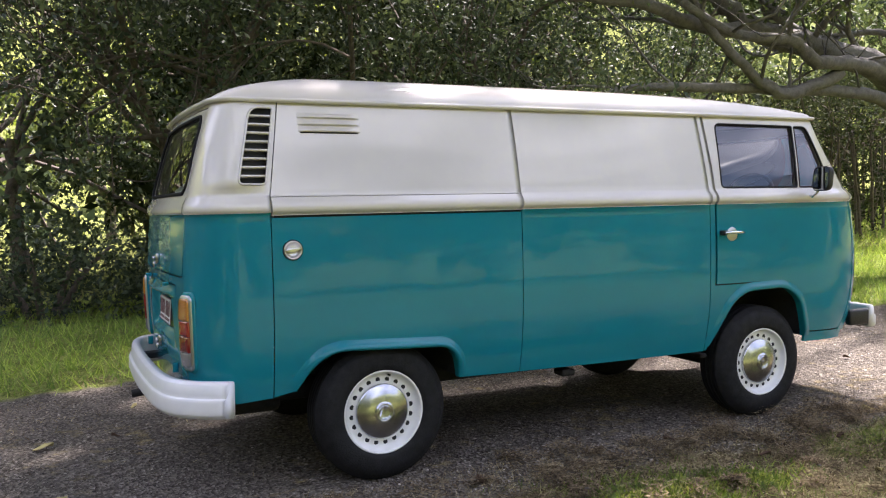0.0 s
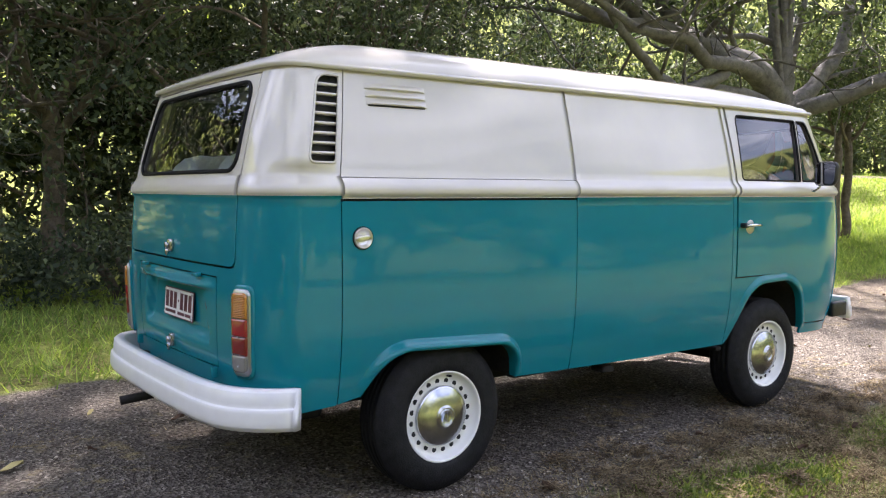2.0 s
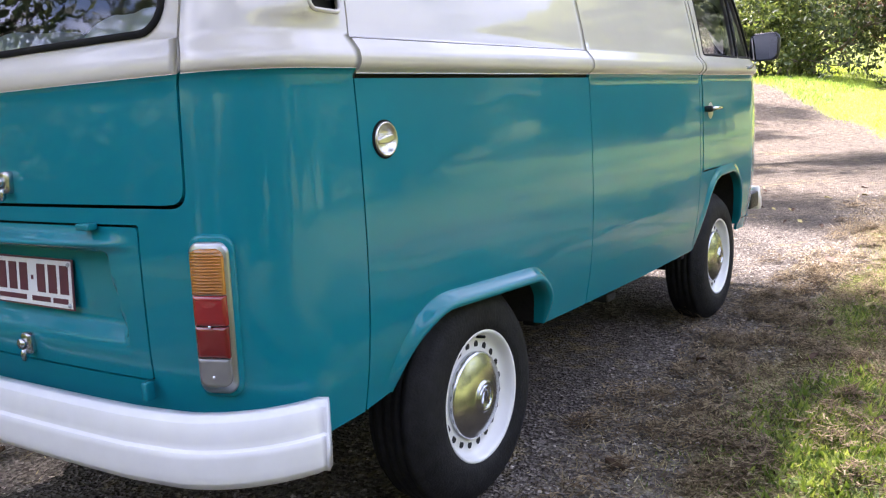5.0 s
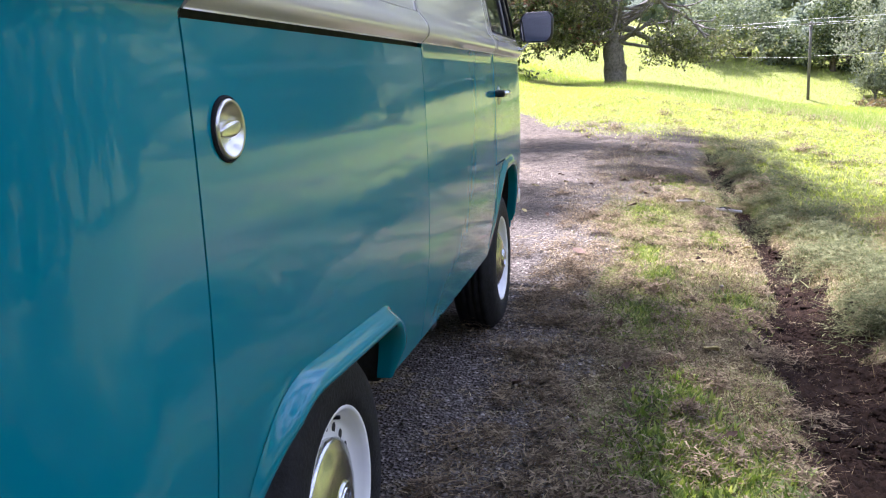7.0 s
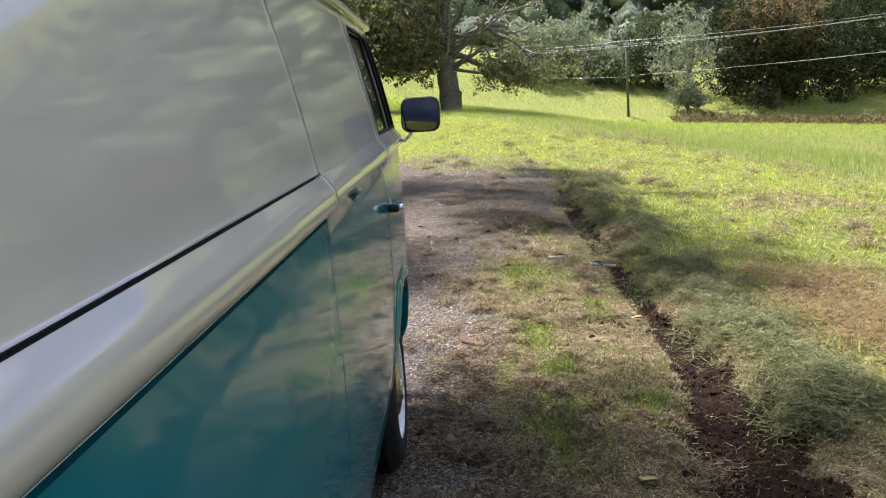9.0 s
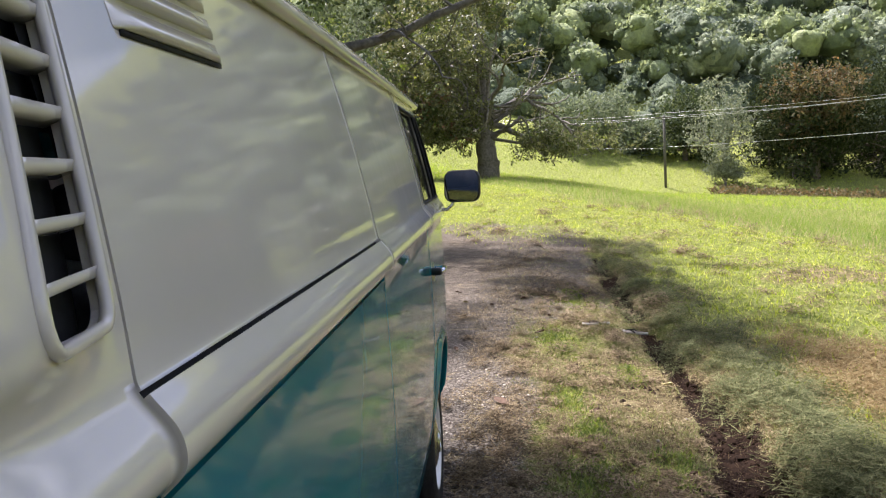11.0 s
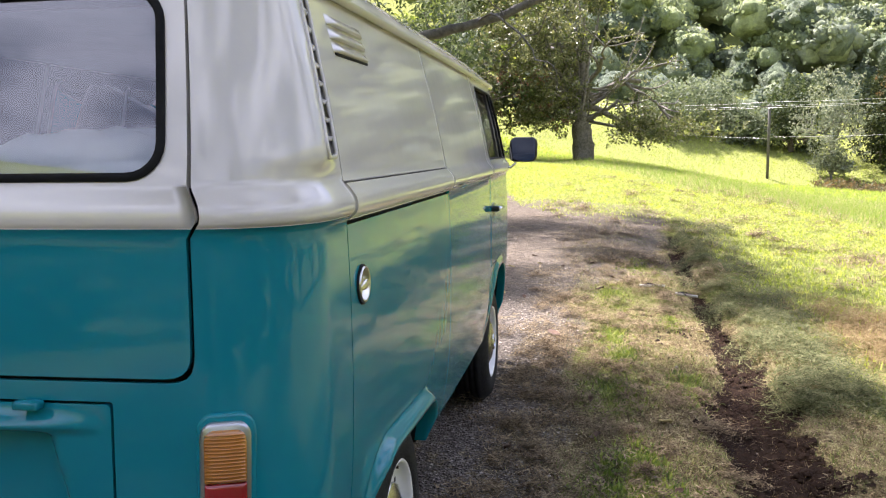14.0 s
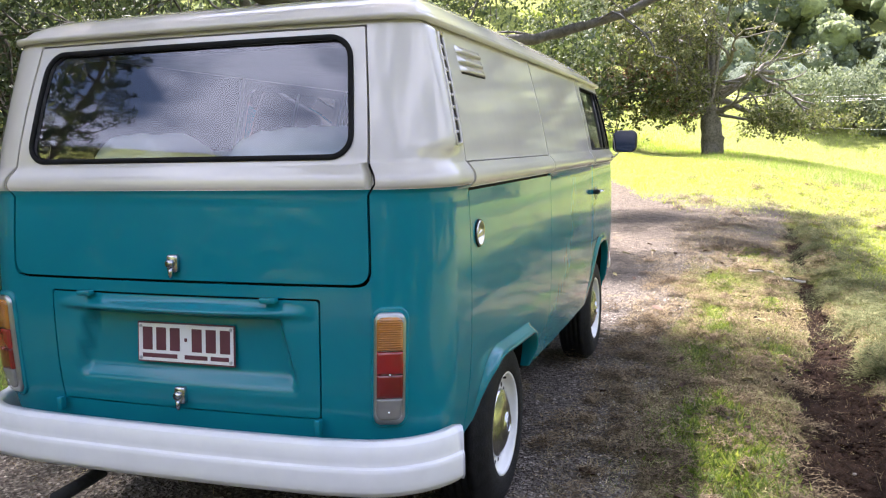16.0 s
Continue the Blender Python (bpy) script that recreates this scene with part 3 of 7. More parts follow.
ZT_B = ZB + 0.010                            # the colours meet a little higher on the tail
TAIL_BELT = [z for z in BELT if z > ZT_B + 0.001]
TAIL_BELT = [ZT_B] + TAIL_BELT
zs_lo = np.linspace(ZT_B, 0.45, 12)
lo_outer = [(seam_u(z, 1), z) for z in zs_lo] + [(0.80, 0.430), (0.62, 0.432), (-0.62, 0.432), (-0.80, 0.430)] + [(seam_u(z, -1), z) for z in zs_lo[::-1]]
lo_outer += [(-0.6165, ZT_B)] + fillet([(-0.6165, ZT_B), (-0.6165, HB - 0.008), (0.6165, HB - 0.008), (0.6165, ZT_B)], [0, 0.055, 0.055, 0])[1:-1] + [(0.6165, ZT_B)]
patch("tail_panel_lower", back_pt, lo_outer, TEAL, van, [rrect(LID[0] - 0.0055, LID[1] + 0.0055, LID[2] - 0.0055, LID[3] + 0.0055, 0.008)], step=0.035)
for s in (1, -1):
    strip("tail_belt", back_pt, lambda z: s * 0.6165, lambda z: seam_u(z, s), TAIL_BELT, WHITE, van, 26)
zs_up = np.linspace(ZW, ZG, 14)
up_outer = [(seam_u(z, -1), z) for z in zs_up] + [(seam_u(z, 1), z) for z in zs_up[::-1]]
up_outer += [(0.6165, ZW), (0.6165, HT + 0.006), (-0.6165, HT + 0.006), (-0.6165, ZW)]
vent_r, vent_l = uz(VENT), [(-u, z) for u, z in uz(VENT)]
patch("tail_panel_upper", back_pt, up_outer, WHITE, van, [vent_r, vent_l], step=0.02)

hatch = new("tailgate")
hatch.parent = van
patch("tailgate_lower_skin", back_pt, hatch_lo, TEAL, hatch, step=0.04)
strip("tailgate_belt", back_pt, lambda z: -0.606, lambda z: 0.606, TAIL_BELT, WHITE, hatch, 40)
patch("tailgate_upper_skin", back_pt, [(-0.606, HT), (-0.606, ZW), (0.606, ZW), (0.606, HT)], WHITE, hatch, [HATCH_GLASS], step=0.035, rim=0.02)
pane = patch("rear_window", back_pt, HATCH_GLASS, GLASS, hatch, off=-0.006, rim=0.0, step=0.05)
pane.visible_shadow = False
ring = [back_pt(a, b) for a, b in resample(HATCH_GLASS, 0.02)]
part("window_rubber", sweep(ring, [(-0.0085, -0.005), (-0.006, -0.008), (0.0, -0.009), (0.006, -0.008), (0.008, -0.004), (0.006, 0.004), (-0.008, 0.004)], closed=True, up=(1, 0, 0)), RUBBER, hatch, "black rubber window seal")

# engine lid with its number plate hood
lid = new("engine_lid")
lid.parent = van


def lid_pt(u, z):
    """The lid dishes in round the plate, under a raised hood."""
    p = back_pt(u, z)
    sx = max(0.0, min(1.0, (0.34 - abs(u) + 0.25 * (0.90 - z)) / 0.035))
    sz = max(0.0, min(1.0, (z - 0.655) / 0.065)) * max(0.0, min(1.0, (0.892 - z) / 0.012))
    d = 0.040 * (sx * sx * (3 - 2 * sx)) * (sz * sz * (3 - 2 * sz))
    hx = max(0.0, 1 - (abs(u) / 0.445) ** 2.2)
    hood = 0.036 * hx * math.exp(-((z - 0.903) / (0.020 if z > 0.903 else 0.011)) ** 2)
    return Vector((p.x + d - hood, p.y, p.z))


patch("lid_skin", lid_pt, rrect(*LID, 0.01), TEAL, lid, step=0.02, rows=list(np.arange(0.86, 0.944, 0.004)))
for y in (0.33, -0.33):
    part("lid_hinge", box_bm(-0.912, -0.885, y - 0.026, y + 0.026, 0.938, 0.955, 0.005), TEAL, lid)
for sx in (0.47, -0.47):
    part("lid_buffer", box_bm(-0.898, -0.872, sx - 0.010, sx + 0.010, 0.548, 0.592, 0.004), TEAL, lid)


def latch_bm(z):
    bm = box_bm(-0.901, -0.874, -0.019, 0.019, z - 0.026, z + 0.030, 0.008)
    cyl = bmesh.ops.create_cone(bm, cap_ends=True, segments=14, radius1=0.013, radius2=0.012, depth=0.016, matrix=Matrix.Translation((-0.905, 0, z + 0.004)) @ Matrix.Rotation(radians(90), 4, "Y"))
    bmesh.ops.create_uvsphere(bm, u_segments=10, v_segments=6, radius=0.010, matrix=Matrix.Translation((-0.904, 0, z - 0.026)) @ Matrix.Diagonal((1, 0.8, 1.8, 1)))
    return bm


part("tailgate_lock", latch_bm(1.045), HUBCHROME, hatch, "chrome push-button lock")
part("lid_lock", latch_bm(0.632), HUBCHROME, lid, "chrome push-button lock")

# inner skin behind the panels, with the window openings; its black paints shade into the gaps
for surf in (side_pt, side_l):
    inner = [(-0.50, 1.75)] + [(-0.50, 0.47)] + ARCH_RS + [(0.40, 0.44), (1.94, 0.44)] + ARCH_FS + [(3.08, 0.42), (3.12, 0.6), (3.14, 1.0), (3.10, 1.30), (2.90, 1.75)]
    patch("inner_side", surf, inner, GAP_SHADE, van, [WIN_DOOR, WIN_VENT] + ([WIN_SIDE] if surf is side_l else []), step=0.08, rim=0.0, off=-0.016)
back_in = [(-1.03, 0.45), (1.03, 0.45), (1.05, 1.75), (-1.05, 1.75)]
patch("inner_tail", back_pt, back_in, GAP_SHADE, van, [HATCH_GLASS], step=0.08, rim=0.0, off=-0.070)

# the nose: lower face, window surround, windscreen
WS = rrect(-0.62, 0.62, 1.36, 1.69, 0.09)
patch("nose_lower", front_pt, [(-0.77, 0.45), (0.77, 0.45), (0.77, ZB), (-0.77, ZB)], TEAL, van, step=0.06)
patch("nose_upper", front_pt, [(-0.77, ZB), (0.77, ZB), (0.68, ZG), (-0.68, ZG)], WHITE, van, [WS], step=0.05, rows=BELT)
ws = patch("windscreen", front_pt, WS, GLASS, van, off=-0.006, rim=0.0, step=0.07)
ws.visible_shadow = False
ring = [front_pt(a, b) for a, b in resample(WS, 0.03)]
part("windscreen_rubber", sweep(ring, round_section(0.012, 6), closed=True, up=(1, 0, 0)), RUBBER, van)


# ---------------------------------------------------------------- roof and gutter
def outline(z, shift=0.0, n=40):
    """The plan of the body at a height, as a closed ring from the middle of the tail round the right side."""
    half = [back_pt(u, z) for u in np.linspace(0.0, 1.0, n)]
    half += [side_pt(x, z) for x in np.linspace(XC + 0.06, XF, 40)]
    xe = tab(XF_T, z) - 0.12
    yc = half_width(XF, z) - RYF
    half += [Vector((XF + (xe - XF) * math.sin(a), -(yc + RYF * math.cos(a)), z)) for a in np.linspace(0.06, math.pi / 2, 14)]
    half += [front_pt(-y, z) for y in np.linspace(yc * 0.93, 0, 8)]
    ring = half + [Vector((p.x, -p.y, p.z)) for p in half[-2:0:-1]]
    if shift:
        m, out = len(ring), []
        for i, p in enumerate(ring):
            d = (ring[(i + 1) % m] - ring[i - 1]).normalized()
            out.append(p + Vector((-d.y, d.x, 0)) * -shift * (1 if True else 1))
        c = sum((q.x for q in out)) / m
        if sum(abs(q.y) for q in out) < sum(abs(q.y) for q in ring):
            out = [2 * p - q for p, q in zip(ring, out)]
        ring = out
    return ring


def roof_height(x):
    """Height of the roof's middle line above the gutter."""
    if x < 0.3:
        k = min(1.0, (0.3 - x) / 1.06)
        return 0.172 * (1 - k ** 3.0) ** 0.8
    if x > 1.0:
        k = min(1.0, (x - 1.0) / 1.96)
        return 0.172 * (1 - k ** 2.0) ** 0.9
    return 0.172


RING = outline(1.768, 0.004)
bm, rings = bmesh.new(), []
cx = 1.1
steps = [1.0, 0.996, 0.985, 0.965, 0.94, 0.90, 0.85, 0.78, 0.70, 0.6, 0.5, 0.38, 0.25, 0.12]
for k, g in enumerate(steps):
    row = []
    for p in RING:
        x, y = cx + (p.x - cx) * (1 - (1 - g) * 0.999), p.y * g
        lift = (1 - g ** 4.2) ** 0.62
        h = roof_height(x * 0.999)
        hx = 0.172 * lift
        row.append(bm.verts.new((x, y, 1.774 + min(h, hx) * 0.35 + 0.65 * (h * hx) / max(1e-4, (h ** 3 + hx ** 3) ** (1 / 3)) * 1.0)))
    rings.append(row)
top = bm.verts.new((cx, 0, 1.774 + 0.172))
m = len(RING)
for a, b in zip(rings, rings[1:]):
    for i in range(m):
        bm.faces.new((a[i], a[(i + 1) % m], b[(i + 1) % m], b[i]))
for i in range(m):
    bm.faces.new((rings[-1][i], rings[-1][(i + 1) % m], top))
bmesh.ops.recalc_face_normals(bm, faces=bm.faces[:])
part("roof", bm, WHITE, van, "white painted roof")
gut = outline(1.768, 0.010)
part("rain_gutter", sweep(gut, [(-0.016, -0.010), (0.010, -0.012), (0.018, -0.004), (0.018, 0.008), (0.010, 0.006), (0.004, 0.010), (-0.016, 0.012)], closed=True), WHITE, van)
part("headlining", sweep([(-0.55, 0, 1.745), (2.6, 0, 1.745)], [(-0.66, -0.006), (0.66, -0.006), (0.66, 0.006), (-0.66, 0.006)]), LINER, van)

# ---------------------------------------------------------------- vent slats, pressed louvres, filler cap
for vs, s in ((VENT, 1), (VENT, -1)):
    grille = new("air_intake")
    grille.parent = van
    z0, z1 = 1.392, 1.733
    bx = []
    for z in np.linspace(z0 - 0.01, z1 + 0.01, 8):
        k = (z - z0) / (z1 - z0)
        bx.append((z, -0.661 + 0.082 * k, -0.518 + 0.062 * k))
    # near-black sheet that paints the dark depth behind the slats
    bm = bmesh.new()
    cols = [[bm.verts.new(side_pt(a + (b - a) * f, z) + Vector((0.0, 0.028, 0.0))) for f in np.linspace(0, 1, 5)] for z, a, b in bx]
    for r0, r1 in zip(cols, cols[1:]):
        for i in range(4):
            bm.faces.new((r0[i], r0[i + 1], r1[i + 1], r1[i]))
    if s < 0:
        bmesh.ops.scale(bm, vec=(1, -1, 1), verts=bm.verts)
    part("backing", bm, GAP_SHADE, grille)
    for i in range(1, 9):
        z = z0 + (z1 - z0) * i / 9
        k = (z - z0) / (z1 - z0)
        a, b = -0.653 + 0.078 * k, -0.524 + 0.059 * k
        path = [side_pt(a + (b - a) * f, z) + Vector((0, 0.003, 0)) for f in np.linspace(0, 1, 6)]
        bm = sweep(path, [(-0.014, -0.010), (0.002, -0.0045), (0.003, 0.004), (-0.014, -0.002)])
        if s < 0:
            bmesh.ops.scale(bm, vec=(1, -1, 1), verts=bm.verts)
            bmesh.ops.reverse_faces(bm, faces=bm.faces[:])
        part("slat", bm, WHITE, grille)
    rim = [side_pt(x, z) + Vector((-0.001, -0.001, 0)) for x, z in resample(vs, 0.02)]
    bm = sweep(rim, round_section(0.0055, 6), closed=True, up=(0, 1, 0))
    if s < 0:
        bmesh.ops.scale(bm, vec=(1, -1, 1), verts=bm.verts)
    part("rim", bm, WHITE, grille)

louvres = new("side_louvres")
louvres.parent = van
for z in (1.700, 1.668, 1.637):
    bm = bmesh.new()
    rows_v = []
    for f in np.linspace(0, 1, 15):
        x = -0.362 + 0.292 * f
        swell = min(1.0, 8 * f, 8 * (1 - f))
        row = []
        for dz, out in ((0.014, 0.0), (0.006, 0.005), (-0.002, 0.011), (-0.008, 0.013), (-0.010, 0.010), (-0.0105, -0.002)):
            q = side_pt(x, z + dz)
            row.append(bm.verts.new(q + normal_at(side_pt, x, z + dz, outward) * (out * swell + 0.0005)))
        rows_v.append(row)
    for r0, r1 in zip(rows_v, rows_v[1:]):
        for i in range(5):
            bm.faces.new((r0[i], r0[i + 1], r1[i + 1], r1[i]))
    bmesh.ops.recalc_face_normals(bm, faces=bm.faces[:])
    part("louvre", bm, WHITE, louvres)
    if z > 1.65:
        continue
    # dark strip painting the shade below the lowest louvre
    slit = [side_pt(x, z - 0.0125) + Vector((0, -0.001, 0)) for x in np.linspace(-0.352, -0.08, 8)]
    part("louvre_slot_shade", sweep(slit, [(-0.001, -0.003), (0.002, -0.003), (0.002, 0.003), (-0.001, 0.003)]), GAP_SHADE, louvres)

cap = new("filler_cap")
cap.parent = van
CAPM = Matrix.Translation((-0.421, -half_width(-0.42, 1.103), 1.103))
# thin black ring that paints the shadow round the cap
bm = lathe([(0.043, 0.012), (0.0462, 0.000), (0.0455, -0.004), (0.043, -0.005), (0.042, 0.0)], 32)
bmesh.ops.transform(bm, matrix=CAPM, verts=bm.verts)
part("cap_shadow_ring", bm, RUBBER, cap)
bm = lathe([(0.0415, 0.016), (0.0418, -0.005), (0.040, -0.009), (0.036, -0.0075), (0.032, 0.002), (0.018, 0.006), (0.0, 0.007)], 36)
bmesh.ops.transform(bm, matrix=CAPM, verts=bm.verts)
part("cap_dish", bm, CAPMETAL, cap, "chrome fuel filler cap")
bm = box_bm(-0.032, 0.032, -0.012, 0.010, -0.011, 0.011, 0.005, 3)
bmesh.ops.subdivide_edges(bm, edges=[e for e in bm.edges if abs(e.verts[0].co.x - e.verts[1].co.x) > 0.03], cuts=6)
for v in bm.verts:
    v.co.z *= 1 - 0.62 * (v.co.x / 0.032) ** 2
    v.co.y *= 1 - 0.45 * (v.co.x / 0.032) ** 2
bmesh.ops.transform(bm, matrix=CAPM @ pose(0, 0, 0, 0, -8, 0), verts=bm.verts)
part("cap_grip", bm, CAPMETAL, cap)

# ---------------------------------------------------------------- wheel arches
for s in (1, -1):
    for curve, out in ((ARCH_RS, 0.035), (ARCH_FS, 0.014)):
        c = resample(curve, 0.03)[: -1]
        c = [p for p in c if p[1] > 0.44]
        # drop the closing stretch of the outline
        cut = max(range(1, len(c)), key=lambda i: (c[i][0] - c[0][0]))
        c = c[: cut + 1]
        bm, rws, n = bmesh.new(), [], len(c)
        mid = sum(p[0] for p in c) / n
        for i, (x, z) in enumerate(c):
            k = min(1.0, i / (n * 0.22), (n - 1 - i) / (n * 0.10) + 0.25)
            a, b = c[max(0, i - 1)], c[min(n - 1, i + 1)]
            d = Vector((b[0] - a[0], b[1] - a[1])).normalized()
            nx, nz = -d.y, d.x
            row = []
            for away, o in ((0.042, 0.0), (0.032, 0.18), (0.022, 0.6), (0.010, 1.0), (0.0, 0.98), (-0.006, 0.75), (-0.006, 0.0), (-0.006, -2.2)):
                px, pz = x + nx * away, z + nz * away
                q = side_pt(px, pz)
                q = q + Vector((0, -(out * k * max(o, 0) + 0.0012) + (0.03 if o < 0 else 0), 0))
                row.append(bm.verts.new((q.x, q.y * s, q.z)))
            rws.append(row)
        for r0, r1 in zip(rws, rws[1:]):
            for i in range(7):
                bm.faces.new((r0[i], r0[i + 1], r1[i + 1], r1[i]))
        bmesh.ops.recalc_face_normals(bm, faces=bm.faces[:])
        part("wheel_arch_lip", bm, TEAL, van)
        # well behind the opening
        bm = bmesh.new()
        o = [bm.verts.new((x, s * (side_pt(x, z).y + 0.01), z)) for x, z in c]
        i2 = [bm.verts.new((x, s * -0.50, z + 0.01)) for x, z in c]
        for k in range(n - 1):
            bm.faces.new((o[k], o[k + 1], i2[k + 1], i2[k]))
        bm.faces.new(i2)
        bmesh.ops.recalc_face_normals(bm, faces=bm.faces[:])
        part("wheel_well", bm, UNDER, van)

# sills, floor pan, axles, exhaust
for s in (1, -1):
    part("sill", box_bm(0.42, 1.94, s * 0.745 - 0.03, s * 0.745 + 0.03, 0.428, 0.455, 0.008), UNDER, van)
    part("jacking_tube", box_bm(1.02, 1.10, s * 0.72 - 0.05, s * 0.72 + 0.04, 0.375, 0.41, 0.01), UNDER, van)
part("floor_pan", box_bm(-0.50, 3.0, -0.49, 0.49, 0.36, 0.46, 0.02), UNDER, van)
part("floor_pan_middle", box_bm(0.42, 1.93, -0.80, 0.80, 0.44, 0.47, 0.005), UNDER, van)
part("engine_bay", box_bm(-0.72, -0.40, -0.48, 0.48, 0.31, 0.47, 0.03), UNDER, van)
part("rear_axle", box_bm(-0.06, 0.06, -0.66, 0.66, 0.28, 0.37, 0.03), UNDER, van)
part("front_axle", box_bm(2.34, 2.46, -0.66, 0.66, 0.24, 0.33, 0.03), UNDER, van)
part("steering_rod", box_bm(1.98, 2.03, -0.74, -0.50, 0.375, 0.40, 0.008), UNDER, van)
bm = sweep([(-0.80, 0.40, 0.31), (-1.0, 0.42, 0.29)], round_section(0.022, 12))
part("exhaust_pipe", bm, UNDER, van)


# ---------------------------------------------------------------- wheels
def wheel(x, y, s, spin):
    w = new("wheel")
    w.parent = van
    flip = Matrix.Translation((x, y, 0.325)) @ Matrix.Diagonal((1, s, 1, 1)) @ Matrix.Rotation(radians(spin), 4, "Y")

    def add(nm, bm, mat, label="", smooth=True):
        bmesh.ops.transform(bm, matrix=flip, verts=bm.verts)
        if s < 0:
            bmesh.ops.reverse_faces(bm, faces=bm.faces[:])
        return part(nm, bm, mat, w, label, smooth)
    # y = 0 is the wheel's outer face, positive y goes in under the van
    prof = [(0.192, 0.000), (0.200, -0.010), (0.225, -0.014), (0.262, -0.013), (0.290, -0.004), (0.308, 0.012), (0.319, 0.026)]
    for g in (0.045, 0.075, 0.105, 0.135):
        prof += [(0.328, g - 0.012), (0.329, g + 0.006), (0.322, g + 0.008), (0.322, g + 0.012)]
    prof += [(0.327, 0.150), (0.316, 0.168), (0.290, 0.180), (0.225, 0.186), (0.192, 0.176)]
    add("tyre", lathe(prof, 64), TYRE, "black radial tyre")
    rim = [(0.197, 0.000), (0.199, -0.005), (0.195, -0.009), (0.188, -0.006), (0.185, 0.004), (0.182, 0.014), (0.177, 0.022), (0.170, 0.028), (0.160, 0.030), (0.150, 0.029), (0.138, 0.027), (0.130, 0.030), (0.0, 0.034)]
    add("rim", lathe(rim, 64), RIMPAINT, "white enamelled steel rim")
    # flat near-black discs paint the shade in the rim's holes
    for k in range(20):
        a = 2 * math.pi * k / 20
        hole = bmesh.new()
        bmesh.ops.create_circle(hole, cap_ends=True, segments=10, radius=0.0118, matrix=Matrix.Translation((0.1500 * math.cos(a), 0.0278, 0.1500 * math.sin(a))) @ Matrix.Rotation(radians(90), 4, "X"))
        add("rim_slot_shade", hole, GAP_SHADE, smooth=False)
    cp = [(0.129, 0.030), (0.131, 0.017), (0.128, 0.011), (0.122, 0.009), (0.112, 0.005), (0.095, -0.003), (0.072, -0.009), (0.052, -0.012), (0.047, -0.013), (0.044, -0.018), (0.041, -0.020), (0.036, -0.018), (0.033, -0.015), (0.0, -0.016)]
    add("hub_cap", lathe(cp, 56), HUBCHROME, "domed chrome hub cap")
    ringp = lathe([(0.034, -0.015), (0.0335, -0.020), (0.030, -0.021), (0.0295, -0.016)], 32)
    add("hub_badge_ring", ringp, CHROME)
    bars = bmesh.new()
    for bx, bz, r in ((-0.010, 0.008, 20), (0.010, 0.008, -20), (-0.013, -0.009, 18), (0.013, -0.009, -18), (0.0, -0.009, 0)):
        bmesh.ops.create_cube(bars, size=1.0, matrix=Matrix.Translation((bx, -0.017, bz)) @ Matrix.Rotation(radians(r), 4, "Y") @ Matrix.Diagonal((0.0045, 0.006, 0.022, 1)))
    add("hub_badge", bars, CHROME, smooth=False)
    stem = sweep([(0.0, 0.028, 0.172), (0.0, -0.002, 0.174)], round_section(0.0045, 8), up=(1, 0, 0))
    add("valve", stem, RUBBER, "black rubber valve stem")
    return w


wheel(0.0, -0.803, 1, 12)
wheel(2.4, -0.790, 1, -35)
wheel(0.0, 0.803, -1, 0)
wheel(2.4, 0.790, -1, 50)

# ---------------------------------------------------------------- bumpers
def bumper_path(front):
    pts = []
    if not front:
        for u in np.linspace(-1.0, 1.0, 61):
            p = back_pt(u * 0.985, 0.60)
            k = max(0.0, min(1.0, (abs(u) - 0.5) / 0.5))
            pts.append(Vector((p.x - 0.078 * (1 - 0.62 * k), p.y * (1.0 + 0.012 * k), 0.0)))
        pts = [Vector((-0.700, 0.850, 0))] + [p for p in pts if p.x < -0.712] + [Vector((-0.700, -0.850, 0))]
    else:
        for y in np.linspace(-0.84, 0.84, 41):
            k = abs(y) / 0.84
            pts.append(Vector((3.445 - 0.045 * k ** 2 - 0.018 * k ** 12, y * 0.89, 0)))
    return pts


BSEC = [(0.0, 0.086), (0.022, 0.087), (0.024, 0.0865), (0.036, 0.076), (0.0375, 0.074), (0.042, 0.030), (0.0425, 0.0155), (0.043, 0.014), (0.0515, 0.011), (0.053, 0.0095), (0.055, -0.004), (0.056, -0.040), (0.0555, -0.058), (0.0545, -0.061), (0.042, -0.078), (0.040, -0.0795), (0.0, -0.083), (-0.004, -0.07), (-0.004, 0.07)]
bp = bumper_path(False)
part("rear_bumper", sweep([Vector((p.x, p.y, 0.482 - 0.010 * max(0.0, min(1.0, (p.x + 1.0) / 0.3)))) for p in bp], [(q * 1.05, v * 0.94) for q, v in BSEC]), BUMPER, van, "white painted two-ridge bumper")
fp = bumper_path(True)
part("front_bumper", sweep([Vector((p.x, p.y, 0.515)) for p in fp], [(a * 0.85, b * 0.85) for a, b in BSEC]), BUMPER, van, "white painted bumper")
for s in (1, -1):
    part("bumper_step", box_bm(3.20, 3.375, s * 0.735 - 0.022, s * 0.735 + 0.022, 0.468, 0.566, 0.012), BLACKPLASTIC, van, "black bumper end iron")
    part("bumper_bracket", box_bm(-0.96, -0.80, s * 0.45 - 0.03, s * 0.45 + 0.03, 0.475, 0.51, 0.005), UNDER, van)

